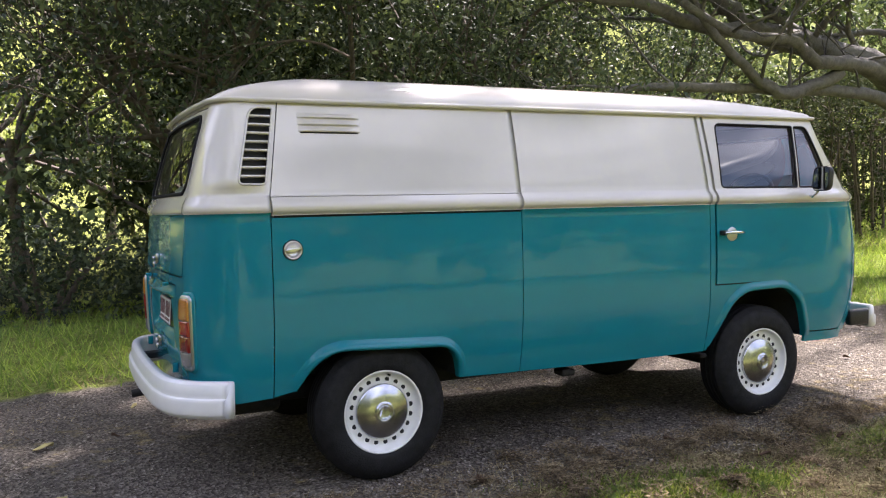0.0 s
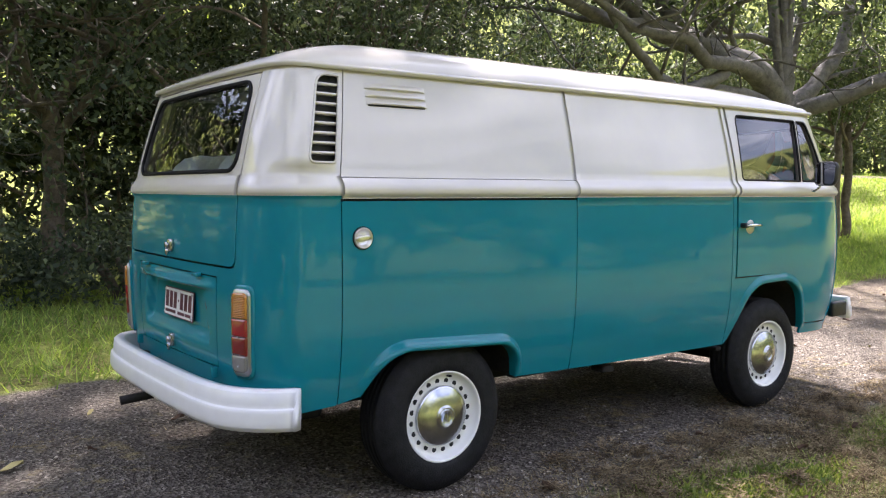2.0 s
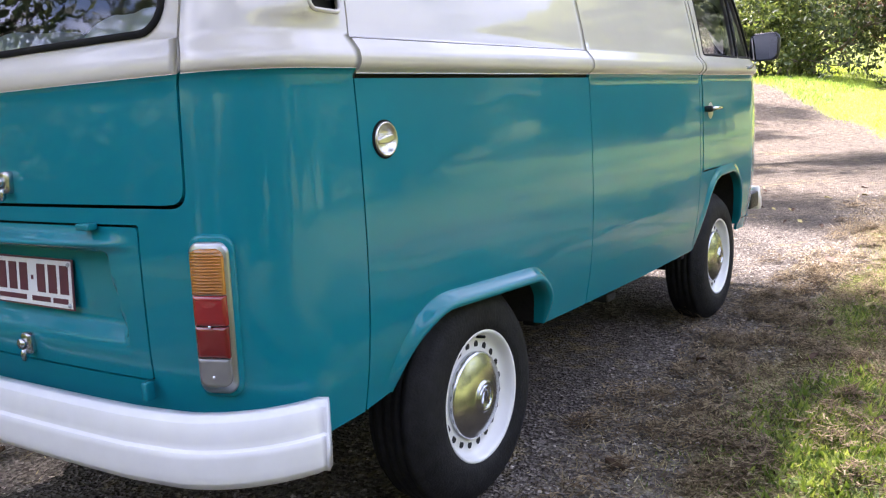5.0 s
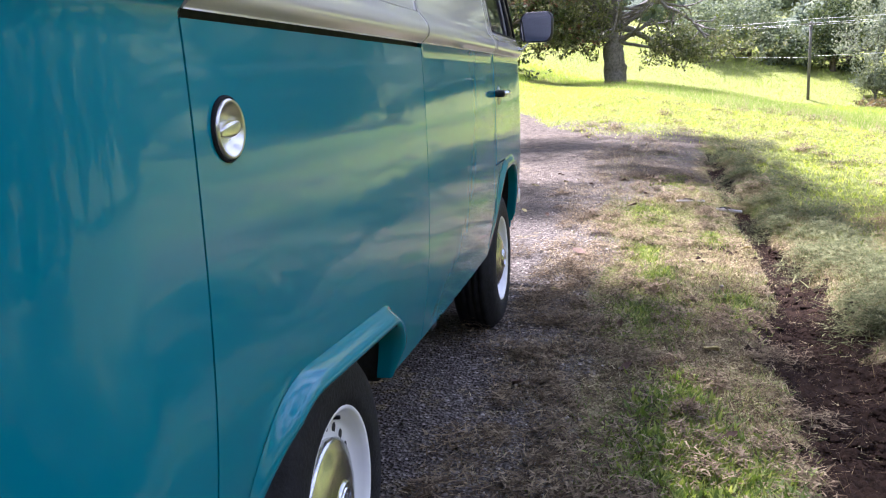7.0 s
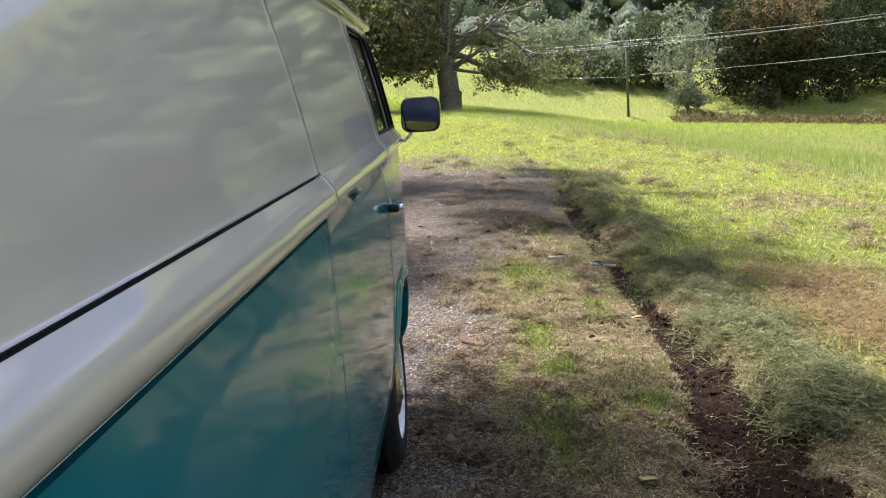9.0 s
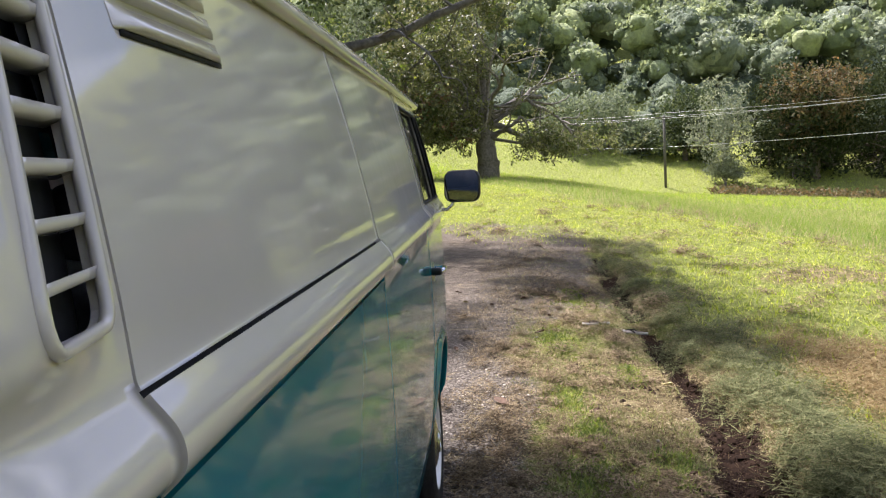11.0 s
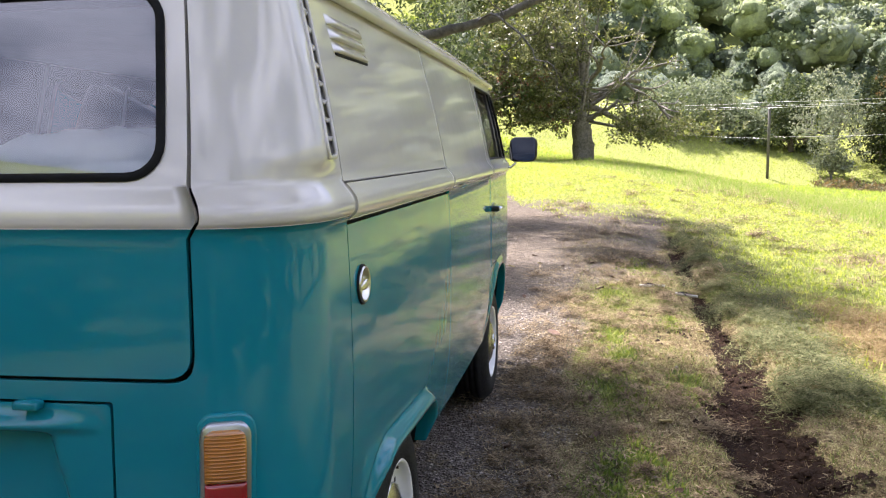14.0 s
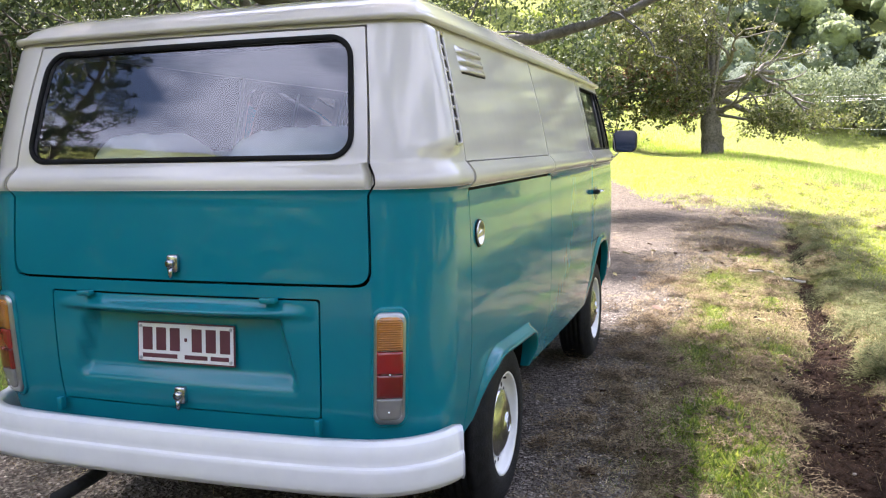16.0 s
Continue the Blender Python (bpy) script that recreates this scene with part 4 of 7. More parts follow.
# ---------------------------------------------------------------- tail lamps
def tail_lamp(s):
    lamp = new("tail_lamp")
    lamp.parent = van
    a0, a1, z0, z1 = 0.628, 0.733, 0.594, 0.916

    def pt(f, z, out):
        u = s * (a0 + (a1 - a0) * f)
        p = back_pt(u, z)
        return p + normal_at(back_pt, u, z, outward) * out

    def block(nm, zlo, zhi, f0, f1, out, mat, r, label="", ribs=0):
        poly = rrect(f0, f1, (zlo - z0) / 0.107, (zhi - z0) / 0.107, r)
        bm = bmesh.new()
        base = [bm.verts.new(pt(f, z0 + 0.107 * h, -0.004)) for f, h in poly]
        mids = [bm.verts.new(pt(f, z0 + 0.107 * h, out * 0.8)) for f, h in poly]
        cf, ch = (f0 + f1) / 2, sum(h for _, h in poly) / len(poly)
        tops = [bm.verts.new(pt(cf + (f - cf) * 0.93, z0 + 0.107 * (ch + (h - ch) * 0.965), out)) for f, h in poly]
        n = len(poly)
        for x, y in ((base, mids), (mids, tops)):
            for i in range(n):
                bm.faces.new((x[i], x[(i + 1) % n], y[(i + 1) % n], y[i]))
        for g in (0.72, 0.45, 0.2):
            inner = [bm.verts.new(pt(cf + (f - cf) * g, z0 + 0.107 * (ch + (h - ch) * g), out)) for f, h in poly]
            for i in range(n):
                bm.faces.new((tops[i], tops[(i + 1) % n], inner[(i + 1) % n], inner[i]))
            tops = inner
        bm.faces.new(tops)
        bmesh.ops.recalc_face_normals(bm, faces=bm.faces[:])
        ob = part(nm, bm, mat, lamp, label)
        return ob
    block("lamp_base", z0 - 0.016, z1 + 0.018, -0.10, 1.12, 0.010, TEAL, 0.34)
    block("lamp_surround", z0 - 0.004, z1 + 0.004, 0.0, 1.0, 0.020, ALLOY, 0.26, "pale metal lens surround")
    for nm, a, b, mat, lb, rad in (("amber_lens", 0.810, 0.907, AMBER, "ribbed amber indicator lens", (0.02, 0.2, 0.2, 0.02)), ("red_lens", 0.743, 0.8085, RED, "red brake lens", 0.02), ("lower_red_lens", 0.673, 0.7415, REDDARK, "darker red tail lens", 0.02), ("reverse_lens", 0.609, 0.6715, CLEAR, "cloudy grey reversing lens", (0.2, 0.02, 0.02, 0.2))):
        block(nm, a, b, 0.10, 0.90, 0.029, mat, rad, lb)
    for z in np.linspace(0.817, 0.900, 14):
        path = [pt(f, z, 0.0295) for f in np.linspace(0.14, 0.86, 5)]
        part("lens_rib", sweep(path, round_section(0.0017, 5)), AMBER, lamp)
    for z in (0.743, 0.633):
        p = pt(0.5, z, 0.030)
        bm = bmesh.new()
        bmesh.ops.create_uvsphere(bm, u_segments=8, v_segments=6, radius=0.004, matrix=Matrix.Translation(p))
        part("lens_screw", bm, CHROME, lamp)


tail_lamp(1)
tail_lamp(-1)

# ---------------------------------------------------------------- number plate, with bars for its characters
plate = new("number_plate")
plate.parent = lid
tilt = Matrix.Translation((-0.858, -0.006, 0.790)) @ pose(0, 0, 0, 0, 4, 0) @ Matrix.Diagonal((1, 0.955, 0.955, 1))


def plate_part(nm, bm, mat, label=""):
    bmesh.ops.transform(bm, matrix=tilt, verts=bm.verts)
    return part(nm, bm, mat, plate, label, smooth=False)


plate_part("plate_border", box_bm(-0.002, 0.002, -0.186, 0.186, -0.067, 0.067, 0.0012), PLATEMAROON)
plate_part("plate_face", box_bm(-0.004, 0.000, -0.181, 0.181, -0.062, 0.062, 0.001), PLATEWHITE, "white plate with maroon bars")
for yb in (0.145, 0.092, 0.039, -0.045, -0.098, -0.151):
    plate_part("plate_bar", box_bm(-0.0055, -0.002, yb - 0.019, yb + 0.019, -0.026, 0.050, 0.0008), PLATEMAROON)
plate_part("plate_dot", box_bm(-0.0055, -0.002, -0.008, 0.002, 0.006, 0.018, 0.0008), PLATEMAROON)
for y0, y1 in ((0.030, 0.165), (-0.085, 0.002), (-0.165, -0.097)):
    plate_part("plate_line", box_bm(-0.0055, -0.002, y0, y1, -0.051, -0.037, 0.0008), PLATEMAROON)
for y in (0.172, -0.172):
    for z in (0.053, -0.053):
        bm = bmesh.new()
        bmesh.ops.create_uvsphere(bm, u_segments=8, v_segments=6, radius=0.006)
        bmesh.ops.transform(bm, matrix=Matrix.Translation((-0.004, y, z)), verts=bm.verts)
        plate_part("plate_screw", bm, ALLOY)

# ---------------------------------------------------------------- door handle and mirror
for s in (1, -1):
    yb = -half_width(2.1, 1.095)
    h = new("door_handle")
    h.parent = van

    def flip_part(nm, bm, mat, parent, label=""):
        if s < 0:
            bmesh.ops.scale(bm, vec=(1, -1, 1), verts=bm.verts)
            bmesh.ops.reverse_faces(bm, faces=bm.faces[:])
        return part(nm, bm, mat, parent, label)
    bm = box_bm(2.030, 2.062, yb - 0.040, yb + 0.004, 1.083, 1.112, 0.010, 3)
    flip_part("handle_boss", bm, BLACKPLASTIC, h)
    grip = [(2.04, yb - 0.036, 1.098), (2.09, yb - 0.043, 1.100), (2.14, yb - 0.043, 1.100), (2.178, yb - 0.036, 1.097), (2.186, yb - 0.012, 1.096), (2.186, yb + 0.006, 1.096)]
    flip_part("handle_grip", sweep(grip, round_section(0.0105, 10, 0.8)), CHROME, h, "chrome pull handle")
    bm = lathe([(0.040, 0.0), (0.034, -0.003), (0.0, -0.0035)], 28)
    bmesh.ops.transform(bm, matrix=Matrix.Translation((2.125, yb - 0.001, 1.088)), verts=bm.verts)
    flip_part("finger_dish", bm, ALLOY, h)
    mir = new("wing_mirror")
    mir.parent = van
    arm = [(2.722, -0.822, 1.300), (2.726, -0.874, 1.292), (2.735, -0.900, 1.315), (2.745, -0.908, 1.36), (2.742, -0.918, 1.41)]
    flip_part("mirror_arm", sweep(arm, round_section(0.0075, 8), up=(1, 0, 0)), CHROME, mir, "bent chrome mirror arm")
    bm = lathe([(0.016, 0.02), (0.016, -0.006), (0.0, -0.008)], 14)
    bmesh.ops.transform(bm, matrix=Matrix.Translation((2.722, -0.832, 1.300)), verts=bm.verts)
    flip_part("arm_foot", bm, CHROME, mir)
    poly = rrect(-0.085, 0.085, -0.072, 0.072, 0.038, 5)
    bm = bmesh.new()
    MM = Matrix.Translation((2.7207, -0.948, 1.395)) @ Matrix.Rotation(radians(-18), 4, "Z") @ Matrix.Rotation(radians(5.5), 4, "Y")
    stages = [(0.93, -0.012), (1.0, -0.008), (1.0, 0.004), (0.93, 0.020), (0.70, 0.033), (0.3, 0.038)]
    rr = [[bm.verts.new(MM @ Vector((d, a * k, b * k))) for a, b in poly] for k, d in stages]
    for a, b in zip(rr, rr[1:]):
        for i in range(len(poly)):
            bm.faces.new((a[i], a[(i + 1) % len(poly)], b[(i + 1) % len(poly)], b[i]))
    bm.faces.new(rr[-1])
    bmesh.ops.recalc_face_normals(bm, faces=bm.faces[:])
    flip_part("mirror_shell", bm, BLACKPLASTIC, mir, "black backed mirror head")
    bm = bmesh.new()
    bm.faces.new([bm.verts.new(MM @ Vector((-0.0105, a * 0.93, b * 0.93))) for a, b in poly])
    bmesh.ops.recalc_face_normals(bm, faces=bm.faces[:])
    flip_part("mirror_glass", bm, MIRROR, mir)

# ---------------------------------------------------------------- cab and bed seen through the glass
part("bed_base", box_bm(-0.78, 0.95, -0.70, 0.70, 0.98, 1.22, 0.03), LINER, van)
part("cab_floor", box_bm(1.95, 3.05, -0.74, 0.74, 0.80, 0.84, 0.01), LINER, van)
part("dashboard", box_bm(2.82, 3.08, -0.70, 0.70, 1.15, 1.32, 0.04, 3), BLACKPLASTIC, van)
for y in (0.38, -0.38):
    st = new("cab_seat")
    st.parent = van
    part("seat_cushion", box_bm(2.02, 2.50, y - 0.24, y + 0.24, 0.84, 1.06, 0.05, 3), SEATVINYL, st)
    bm = box_bm(2.02, 2.14, y - 0.23, y + 0.23, 1.02, 1.50, 0.05, 3)
    part("seat_back", bm, SEATVINYL, st)
    part("head_rest", box_bm(2.03, 2.11, y - 0.13, y + 0.13, 1.515, 1.66, 0.035, 3), SEATVINYL, st)
bm = sweep([Vector((2.72 + 0.03 * math.sin(a), -0.38 + 0.19 * math.cos(a), 1.33 + 0.11 * math.sin(a))) for a in np.linspace(0, 2 * math.pi, 28, endpoint=False)], round_section(0.012, 8), closed=True, up=(0.6, 0, 0.8))
part("steering_wheel", bm, BLACKPLASTIC, van)
bm = sweep([(2.72, -0.38, 1.33), (2.95, -0.38, 1.15)], round_section(0.02, 8))
part("steering_column", bm, BLACKPLASTIC, van)


def soft(name, label, x0, x1, y0, y1, z0, z1, seed, puff=0.35):
    """A pillow or folded quilt: a rounded slab with creases."""
    bm = bmesh.new()
    bmesh.ops.create_uvsphere(bm, u_segments=40, v_segments=22, radius=1.0)
    for v in bm.verts:
        x, y, z = (math.copysign(abs(c) ** 0.55, c) for c in v.co)
        f = (1 - 0.35 * (x * x) ** 2) * (1 - 0.35 * (y * y) ** 2)
        n = noise.noise(Vector((x * 1.7, y * 2.3, seed))) * 0.16 + noise.noise(Vector((x * 5, y * 6, z + seed))) * 0.07
        v.co = Vector(((x0 + x1) / 2 + (x1 - x0) / 2 * x, (y0 + y1) / 2 + (y1 - y0) / 2 * y, (z0 + z1) / 2 + (z1 - z0) / 2 * (z * f + n)))
    return tagged(part(name, bm, FABRIC, None), label, name.replace("_", " "))


soft("pillow", "pale blue-white pillow on the bed by the rear window", -0.74, -0.34, -0.52, -0.05, 1.20, 1.455, 3.0)
soft("pillow", "pale blue-white pillow lying by the rear window", -0.76, -0.40, 0.10, 0.44, 1.20, 1.445, 5.0)
soft("quilt", "crumpled pale quilt spread over the van's bed", -0.60, 0.60, -0.45, 0.52, 1.20, 1.385, 8.0)


# ---------------------------------------------------------------- the ground
def sstep(x, a, b):
    t = np.clip((x - a) / (b - a), 0, 1)
    return t * t * (3 - 2 * t)


RNG = np.random.default_rng(7)
LAT = RNG.random((256, 256))


def vnoise(x, y, scale, octaves=3):
    """Smooth value noise over the plan, 0 to 1."""
    out, amp, tot = 0.0, 1.0, 0.0
    for o in range(octaves):
        fx, fy = np.asarray(x) * scale + 17.3 * o, np.asarray(y) * scale + 41.7 * o
        ix, iy = np.floor(fx).astype(int), np.floor(fy).astype(int)
        tx, ty = fx - ix, fy - iy
        tx, ty = tx * tx * (3 - 2 * tx), ty * ty * (3 - 2 * ty)
        a, b = LAT[ix % 256, iy % 256], LAT[(ix + 1) % 256, iy % 256]
        c, d = LAT[ix % 256, (iy + 1) % 256], LAT[(ix + 1) % 256, (iy + 1) % 256]
        out = out + amp * ((a * (1 - tx) + b * tx) * (1 - ty) + (c * (1 - tx) + d * tx) * ty)
        tot, amp, scale = tot + amp, amp * 0.5, scale * 2.1
    return out / tot


def track_mid(x):
    return 0.45 + 0.009 * np.clip(x - 8, 0, 20) ** 2 + 0.36 * np.clip(x - 28, 0, None)


BEND = [(9.0, 0.55), (14.0, 1.05), (19.0, 2.5), (24.0, 4.4), (28.5, 6.6), (31.5, 9.4), (33.0, 13.0), (33.3, 20.0), (31.0, 34.0)]


def bend_away(x, y):
    """Distance from the middle of the drive where it swings off past the island of grass."""
    d = np.full(np.shape(x), 1e3)
    for (ax, ay), (bx, by) in zip(BEND, BEND[1:]):
        ux, uy = bx - ax, by - ay
        t = np.clip(((x - ax) * ux + (y - ay) * uy) / (ux * ux + uy * uy), 0, 1)
        d = np.minimum(d, np.hypot(x - ax - t * ux, y - ay - t * uy))
    return d


def trench_mid(x):
    return np.interp(x, [-3, 1, 2.2, 3.7, 5, 8, 11.4, 14], [-2.25, -2.22, -2.19, -2.36, -2.37, -2.42, -2.56, -2.85])


def trench(x, y):
    """How deep in the dug trench beside the drive a place lies, 0 to 1."""
    mid = trench_mid(x) + 0.10 * (vnoise(x, y, 1.6, 3) - 0.5)
    wide = np.interp(x, [-3, 1.5, 2.4, 3.7, 5, 8, 11.4, 14], [0.40, 0.38, 0.30, 0.20, 0.15, 0.13, 0.14, 0.07]) * (0.55 + 0.9 * vnoise(x, y, 3.1, 4))
    broken = sstep(vnoise(x + 9, y, 1.5, 2) + 0.45 * sstep(-x, -4.5, 0.0), 0.20, 0.42)
    return broken * np.clip(1 - np.abs(y - mid) / wide, 0, 1) * sstep(-x, -14, -12) * sstep(x, -3.5, -2.5)


def ground_h(x, y):
    x, y = np.asarray(x, float), np.asarray(y, float)
    h = 0.80 * sstep(x, 9, 42) * sstep(y, -12, -1)
    side = np.clip(-1.2 - y, 0, None)
    h = h - 0.085 * np.clip(side, 0, 2.0) - (0.05 + 0.03 * sstep(x, 10, 36)) * np.clip(side - 2.0, 0, 34)
    h = h - 0.75 * np.exp(-((x - 72) / 17) ** 2) * sstep(-y, -6, 14) + (0.22 + 0.0012 * np.clip(y + 16, 0, 40)) * np.clip(x - 74, 0, 45)
    h = h - 0.075 * np.clip(-6.2 - y, 0, 12) * (1 - sstep(x, 34, 60)) * sstep(x, -2, 8)
    h = h + 0.05 * np.clip(x - 46, 0, 40) * sstep(y, -4, 14)
    h = h + 0.035 * np.clip(y - 2.4, 0, 14) + 0.042 * np.clip(x - 12, 0, 20) * sstep(y, 0.5, 6.5)
    r = np.hypot(x - 2, y)
    ang = np.arctan2(y, x)
    ridge = 1.0 + 0.35 * np.clip(np.sin(ang), 0, 1) + 0.22 * np.sin(2.2 * ang + 0.6) + 0.12 * np.sin(5 * ang + 1.9)
    h = h + 95 * ridge * sstep(r, 92, 330) + 0.5 * (vnoise(x, y, 0.03) - 0.5) * sstep(r, 20, 60)
    near = 1 - sstep(r, 18, 40)
    rough = sstep(np.abs(y - track_mid(x)), 1.2, 2.0)
    h = h + near * ((vnoise(x, y, 2.3, 4) - 0.5) * (0.018 + 0.050 * rough) + (vnoise(x, y, 7.0, 2) - 0.5) * (0.014 + 0.040 * rough))
    h = h + 0.050 * (vnoise(x + 3, y, 9.0, 3) - 0.5) * sstep(-y, 1.3, 2.1) * sstep(y, -4.2, -3.4) * sstep(-x, -15, -9)
    h = h - 0.10 * sstep(trench(x, y), 0, 0.7) * (0.3 + 1.3 * vnoise(x, y, 7.0, 4))
    off = trench_mid(x) - 0.30 - y
    bank = np.exp(-(off / np.where(off > 0, 0.45, 0.17)) ** 2) * sstep(-x, -15, -10) * sstep(x, 0.5, 3.5)
    return h + (0.07 + 0.05 * sstep(x, 5, 9)) * bank * (0.35 + 1.1 * vnoise(x, y, 2.6, 3))


def axis_lines(lo, hi, fine_lo, fine_hi, fine, grow=1.12):
    mid = list(np.arange(fine_lo, fine_hi, fine))
    out, step, v = [], fine, fine_hi
    while v < hi:
        out.append(v)
        step *= grow
        v += step
    out.append(hi)
    back, step, v = [], fine, fine_lo
    while v > lo:
        step *= grow
        v -= step
        back.append(v)
    return np.array(back[::-1] + mid + out)


GX, GY = axis_lines(-900, 900, -3.6, 11.0, 0.085, 1.09), axis_lines(-900, 900, -3.6, 2.0, 0.066, 1.09)
mx, my = np.meshgrid(GX, GY, indexing="ij")
mz = ground_h(mx, my)
nx, ny = mx.shape
idx = np.arange(nx * ny).reshape(nx, ny)
quads = np.stack([idx[:-1, :-1], idx[1:, :-1], idx[1:, 1:], idx[:-1, 1:]], -1).reshape(-1, 4)


def blob(cx, cy, rx, ry):
    return lambda x, y: np.exp(-(((x - cx) / rx) ** 2 + ((y - cy) / ry) ** 2) * 1.5) * (0.4 + 0.9 * vnoise(x, y, 3.5, 2))


def lush(x, y):
    f = np.zeros_like(x)
    for c in ((0.95, -1.58, 0.46, 0.26), (1.6, -1.55, 0.24, 0.14), (0.35, -1.72, 0.4, 0.22), (2.75, -1.50, 0.40, 0.15), (2.97, -1.93, 0.30, 0.10), (4.2, -1.48, 0.26, 0.11), (3.6, -1.55, 0.3, 0.10), (6.0, -1.55, 0.5, 0.14), (8.3, -1.9, 0.6, 0.2), (4.9, -2.0, 0.3, 0.08)):
        f = np.maximum(f, blob(*c)(x, y))
    return f


def zones(x, y):
    """How much gravel, bare soil and dry matter lies at a place."""
    wob = (vnoise(x, y, 0.9, 4) - 0.5)
    d = y - track_mid(x)
    left = 1.65 + 0.45 * sstep(x, 5, 12)
    near = sstep(y, -1.38 + 0.5 * wob, -1.06 + 0.5 * wob) * sstep(-d, -left - 0.2 + 0.35 * wob, -left + 0.2 + 0.35 * wob) * sstep(-x, -17, -13)
    bare = sstep(y, trench_mid(x) - 0.1 + 0.6 * wob, trench_mid(x) + 0.35 + 0.6 * wob) * sstep(-y, -1.6, -0.6) * sstep(x + 3 * wob, 5.6, 8.0) * sstep(-x, -19 + 6 * wob, -14 + 6 * wob)
    far = sstep(-bend_away(x, y) + 0.8 * wob, -2.0, -1.5) * sstep(x, 9, 12)
    gravel = np.maximum(np.maximum(near, far), bare * (0.72 + 0.28 * sstep(wob, -0.1, 0.1)))
    soil = sstep(trench(x, y) + 0.8 * (vnoise(x, y, 6.0, 3) - 0.5), 0.15, 0.5)
    close = (1 - sstep(x, 12, 18)) * sstep(y, -3.3, -2.3) + 0.9 * np.exp(-(((x - 4.6) / 1.6) ** 2 + ((y + 4.0) / 0.8) ** 2))
    dry = np.clip(sstep(vnoise(x, y, 0.55, 4), 0.44, 0.62) * 0.6 + 0.75 * close * (y < 1.6) - 0.55 * sstep(vnoise(x + 31, y, 0.8, 3), 0.5, 0.66) - 0.7 * lush(x, y), 0, 1) * (1 - 0.85 * sstep(np.hypot(x - 4, y + 2), 8, 15))
    pale = np.clip(sstep(x, 4.5, 8.5) * (0.75 + 0.8 * wob) + sstep(x, 14, 24), 0, 1) * gravel
    return gravel, soil, dry, pale


g_gravel, g_soil, g_dry, g_pale = zones(mx, my)
ground = arrays("ground", np.stack([mx, my, mz], -1).reshape(-1, 3), quads, bpy.data.materials.new("ground_cover"), smooth=True)
tagged(ground, "gravel drive between mown grass, dug soil and a rising field", "ground", kind="structure")
at = ground.data.attributes.new("zone", "FLOAT_COLOR", "POINT")
at.data.foreach_set("color", np.stack([g_gravel, g_soil, g_dry, g_pale], -1).astype(np.float32).ravel())
gm = ground.data.materials[0]
gm.use_nodes = True
n, l = gm.node_tree.nodes, gm.node_tree.links
b = n["Principled BSDF"]
b.inputs["Roughness"].default_value, b.inputs["Specular IOR Level"].default_value = 0.95, 0.04
za = n.new("ShaderNodeAttribute")
za.attribute_name = "zone"
zsep = n.new("ShaderNodeSeparateColor")
l.new(za.outputs["Color"], zsep.inputs[0])
fine, mid, big = noise_node(n, l, 60, 8, 0.7), noise_node(n, l, 9, 7, 0.62), noise_node(n, l, 0.9, 6, 0.6)
grain = n.new("ShaderNodeMath")
grain.operation, grain.inputs[1].default_value = "MULTIPLY_ADD", 0.75
gsub = n.new("ShaderNodeMath")
gsub.operation, gsub.inputs[1].default_value = "MULTIPLY_ADD", 0.55
gsub.inputs[2].default_value = -0.15
l.new(mid.outputs["Fac"], gsub.inputs[0])
l.new(fine.outputs["Fac"], grain.inputs[0])
l.new(gsub.outputs[0], grain.inputs[2])
vor = n.new("ShaderNodeTexVoronoi")
vor.inputs["Scale"].default_value = 75
vco = n.new("ShaderNodeTexCoord")
l.new(vco.outputs["Object"], vor.inputs["Vector"])
stones = ramp_node(n, l, vor.outputs["Color"], [(0.0, (0.050, 0.043, 0.036)), (0.5, (0.158, 0.138, 0.115)), (0.85, (0.290, 0.260, 0.217)), (1.0, (0.520, 0.470, 0.385))])
tan = ramp_node(n, l, grain.outputs[0], [(0.36, (0.078, 0.062, 0.048)), (0.48, (0.155, 0.128, 0.098)), (0.58, (0.245, 0.210, 0.165)), (0.68, (0.37, 0.33, 0.265))])
green = ramp_node(n, l, grain.outputs[0], [(0.34, (0.080, 0.098, 0.030)), (0.50, (0.215, 0.245, 0.066)), (0.66, (0.420, 0.435, 0.140))])
hay = ramp_node(n, l, grain.outputs[0], [(0.36, (0.045, 0.035, 0.020)), (0.5, (0.195, 0.152, 0.080)), (0.64, (0.470, 0.395, 0.215))])
earth = ramp_node(n, l, fine.outputs["Fac"], [(0.3, (0.008, 0.0052, 0.004)), (0.5, (0.026, 0.016, 0.011)), (0.7, (0.078, 0.049, 0.032))])


def mix_rgb(fac, a, c):
    m = n.new("ShaderNodeMix")
    m.data_type = "RGBA"
    l.new(fac, m.inputs[0])
    l.new(a, m.inputs[6])
    l.new(c, m.inputs[7])
    return m.outputs[2]


def sharpen(fac, noise_out, low, high):
    """A zone's edge broken up by a noise."""
    add = n.new("ShaderNodeMath")
    add.operation = "ADD"
    l.new(fac, add.inputs[0])
    l.new(noise_out, add.inputs[1])
    mr = n.new("ShaderNodeMapRange")
    mr.inputs[1].default_value, mr.inputs[2].default_value = low, high
    l.new(add.outputs[0], mr.inputs[0])
    return mr.outputs[0]


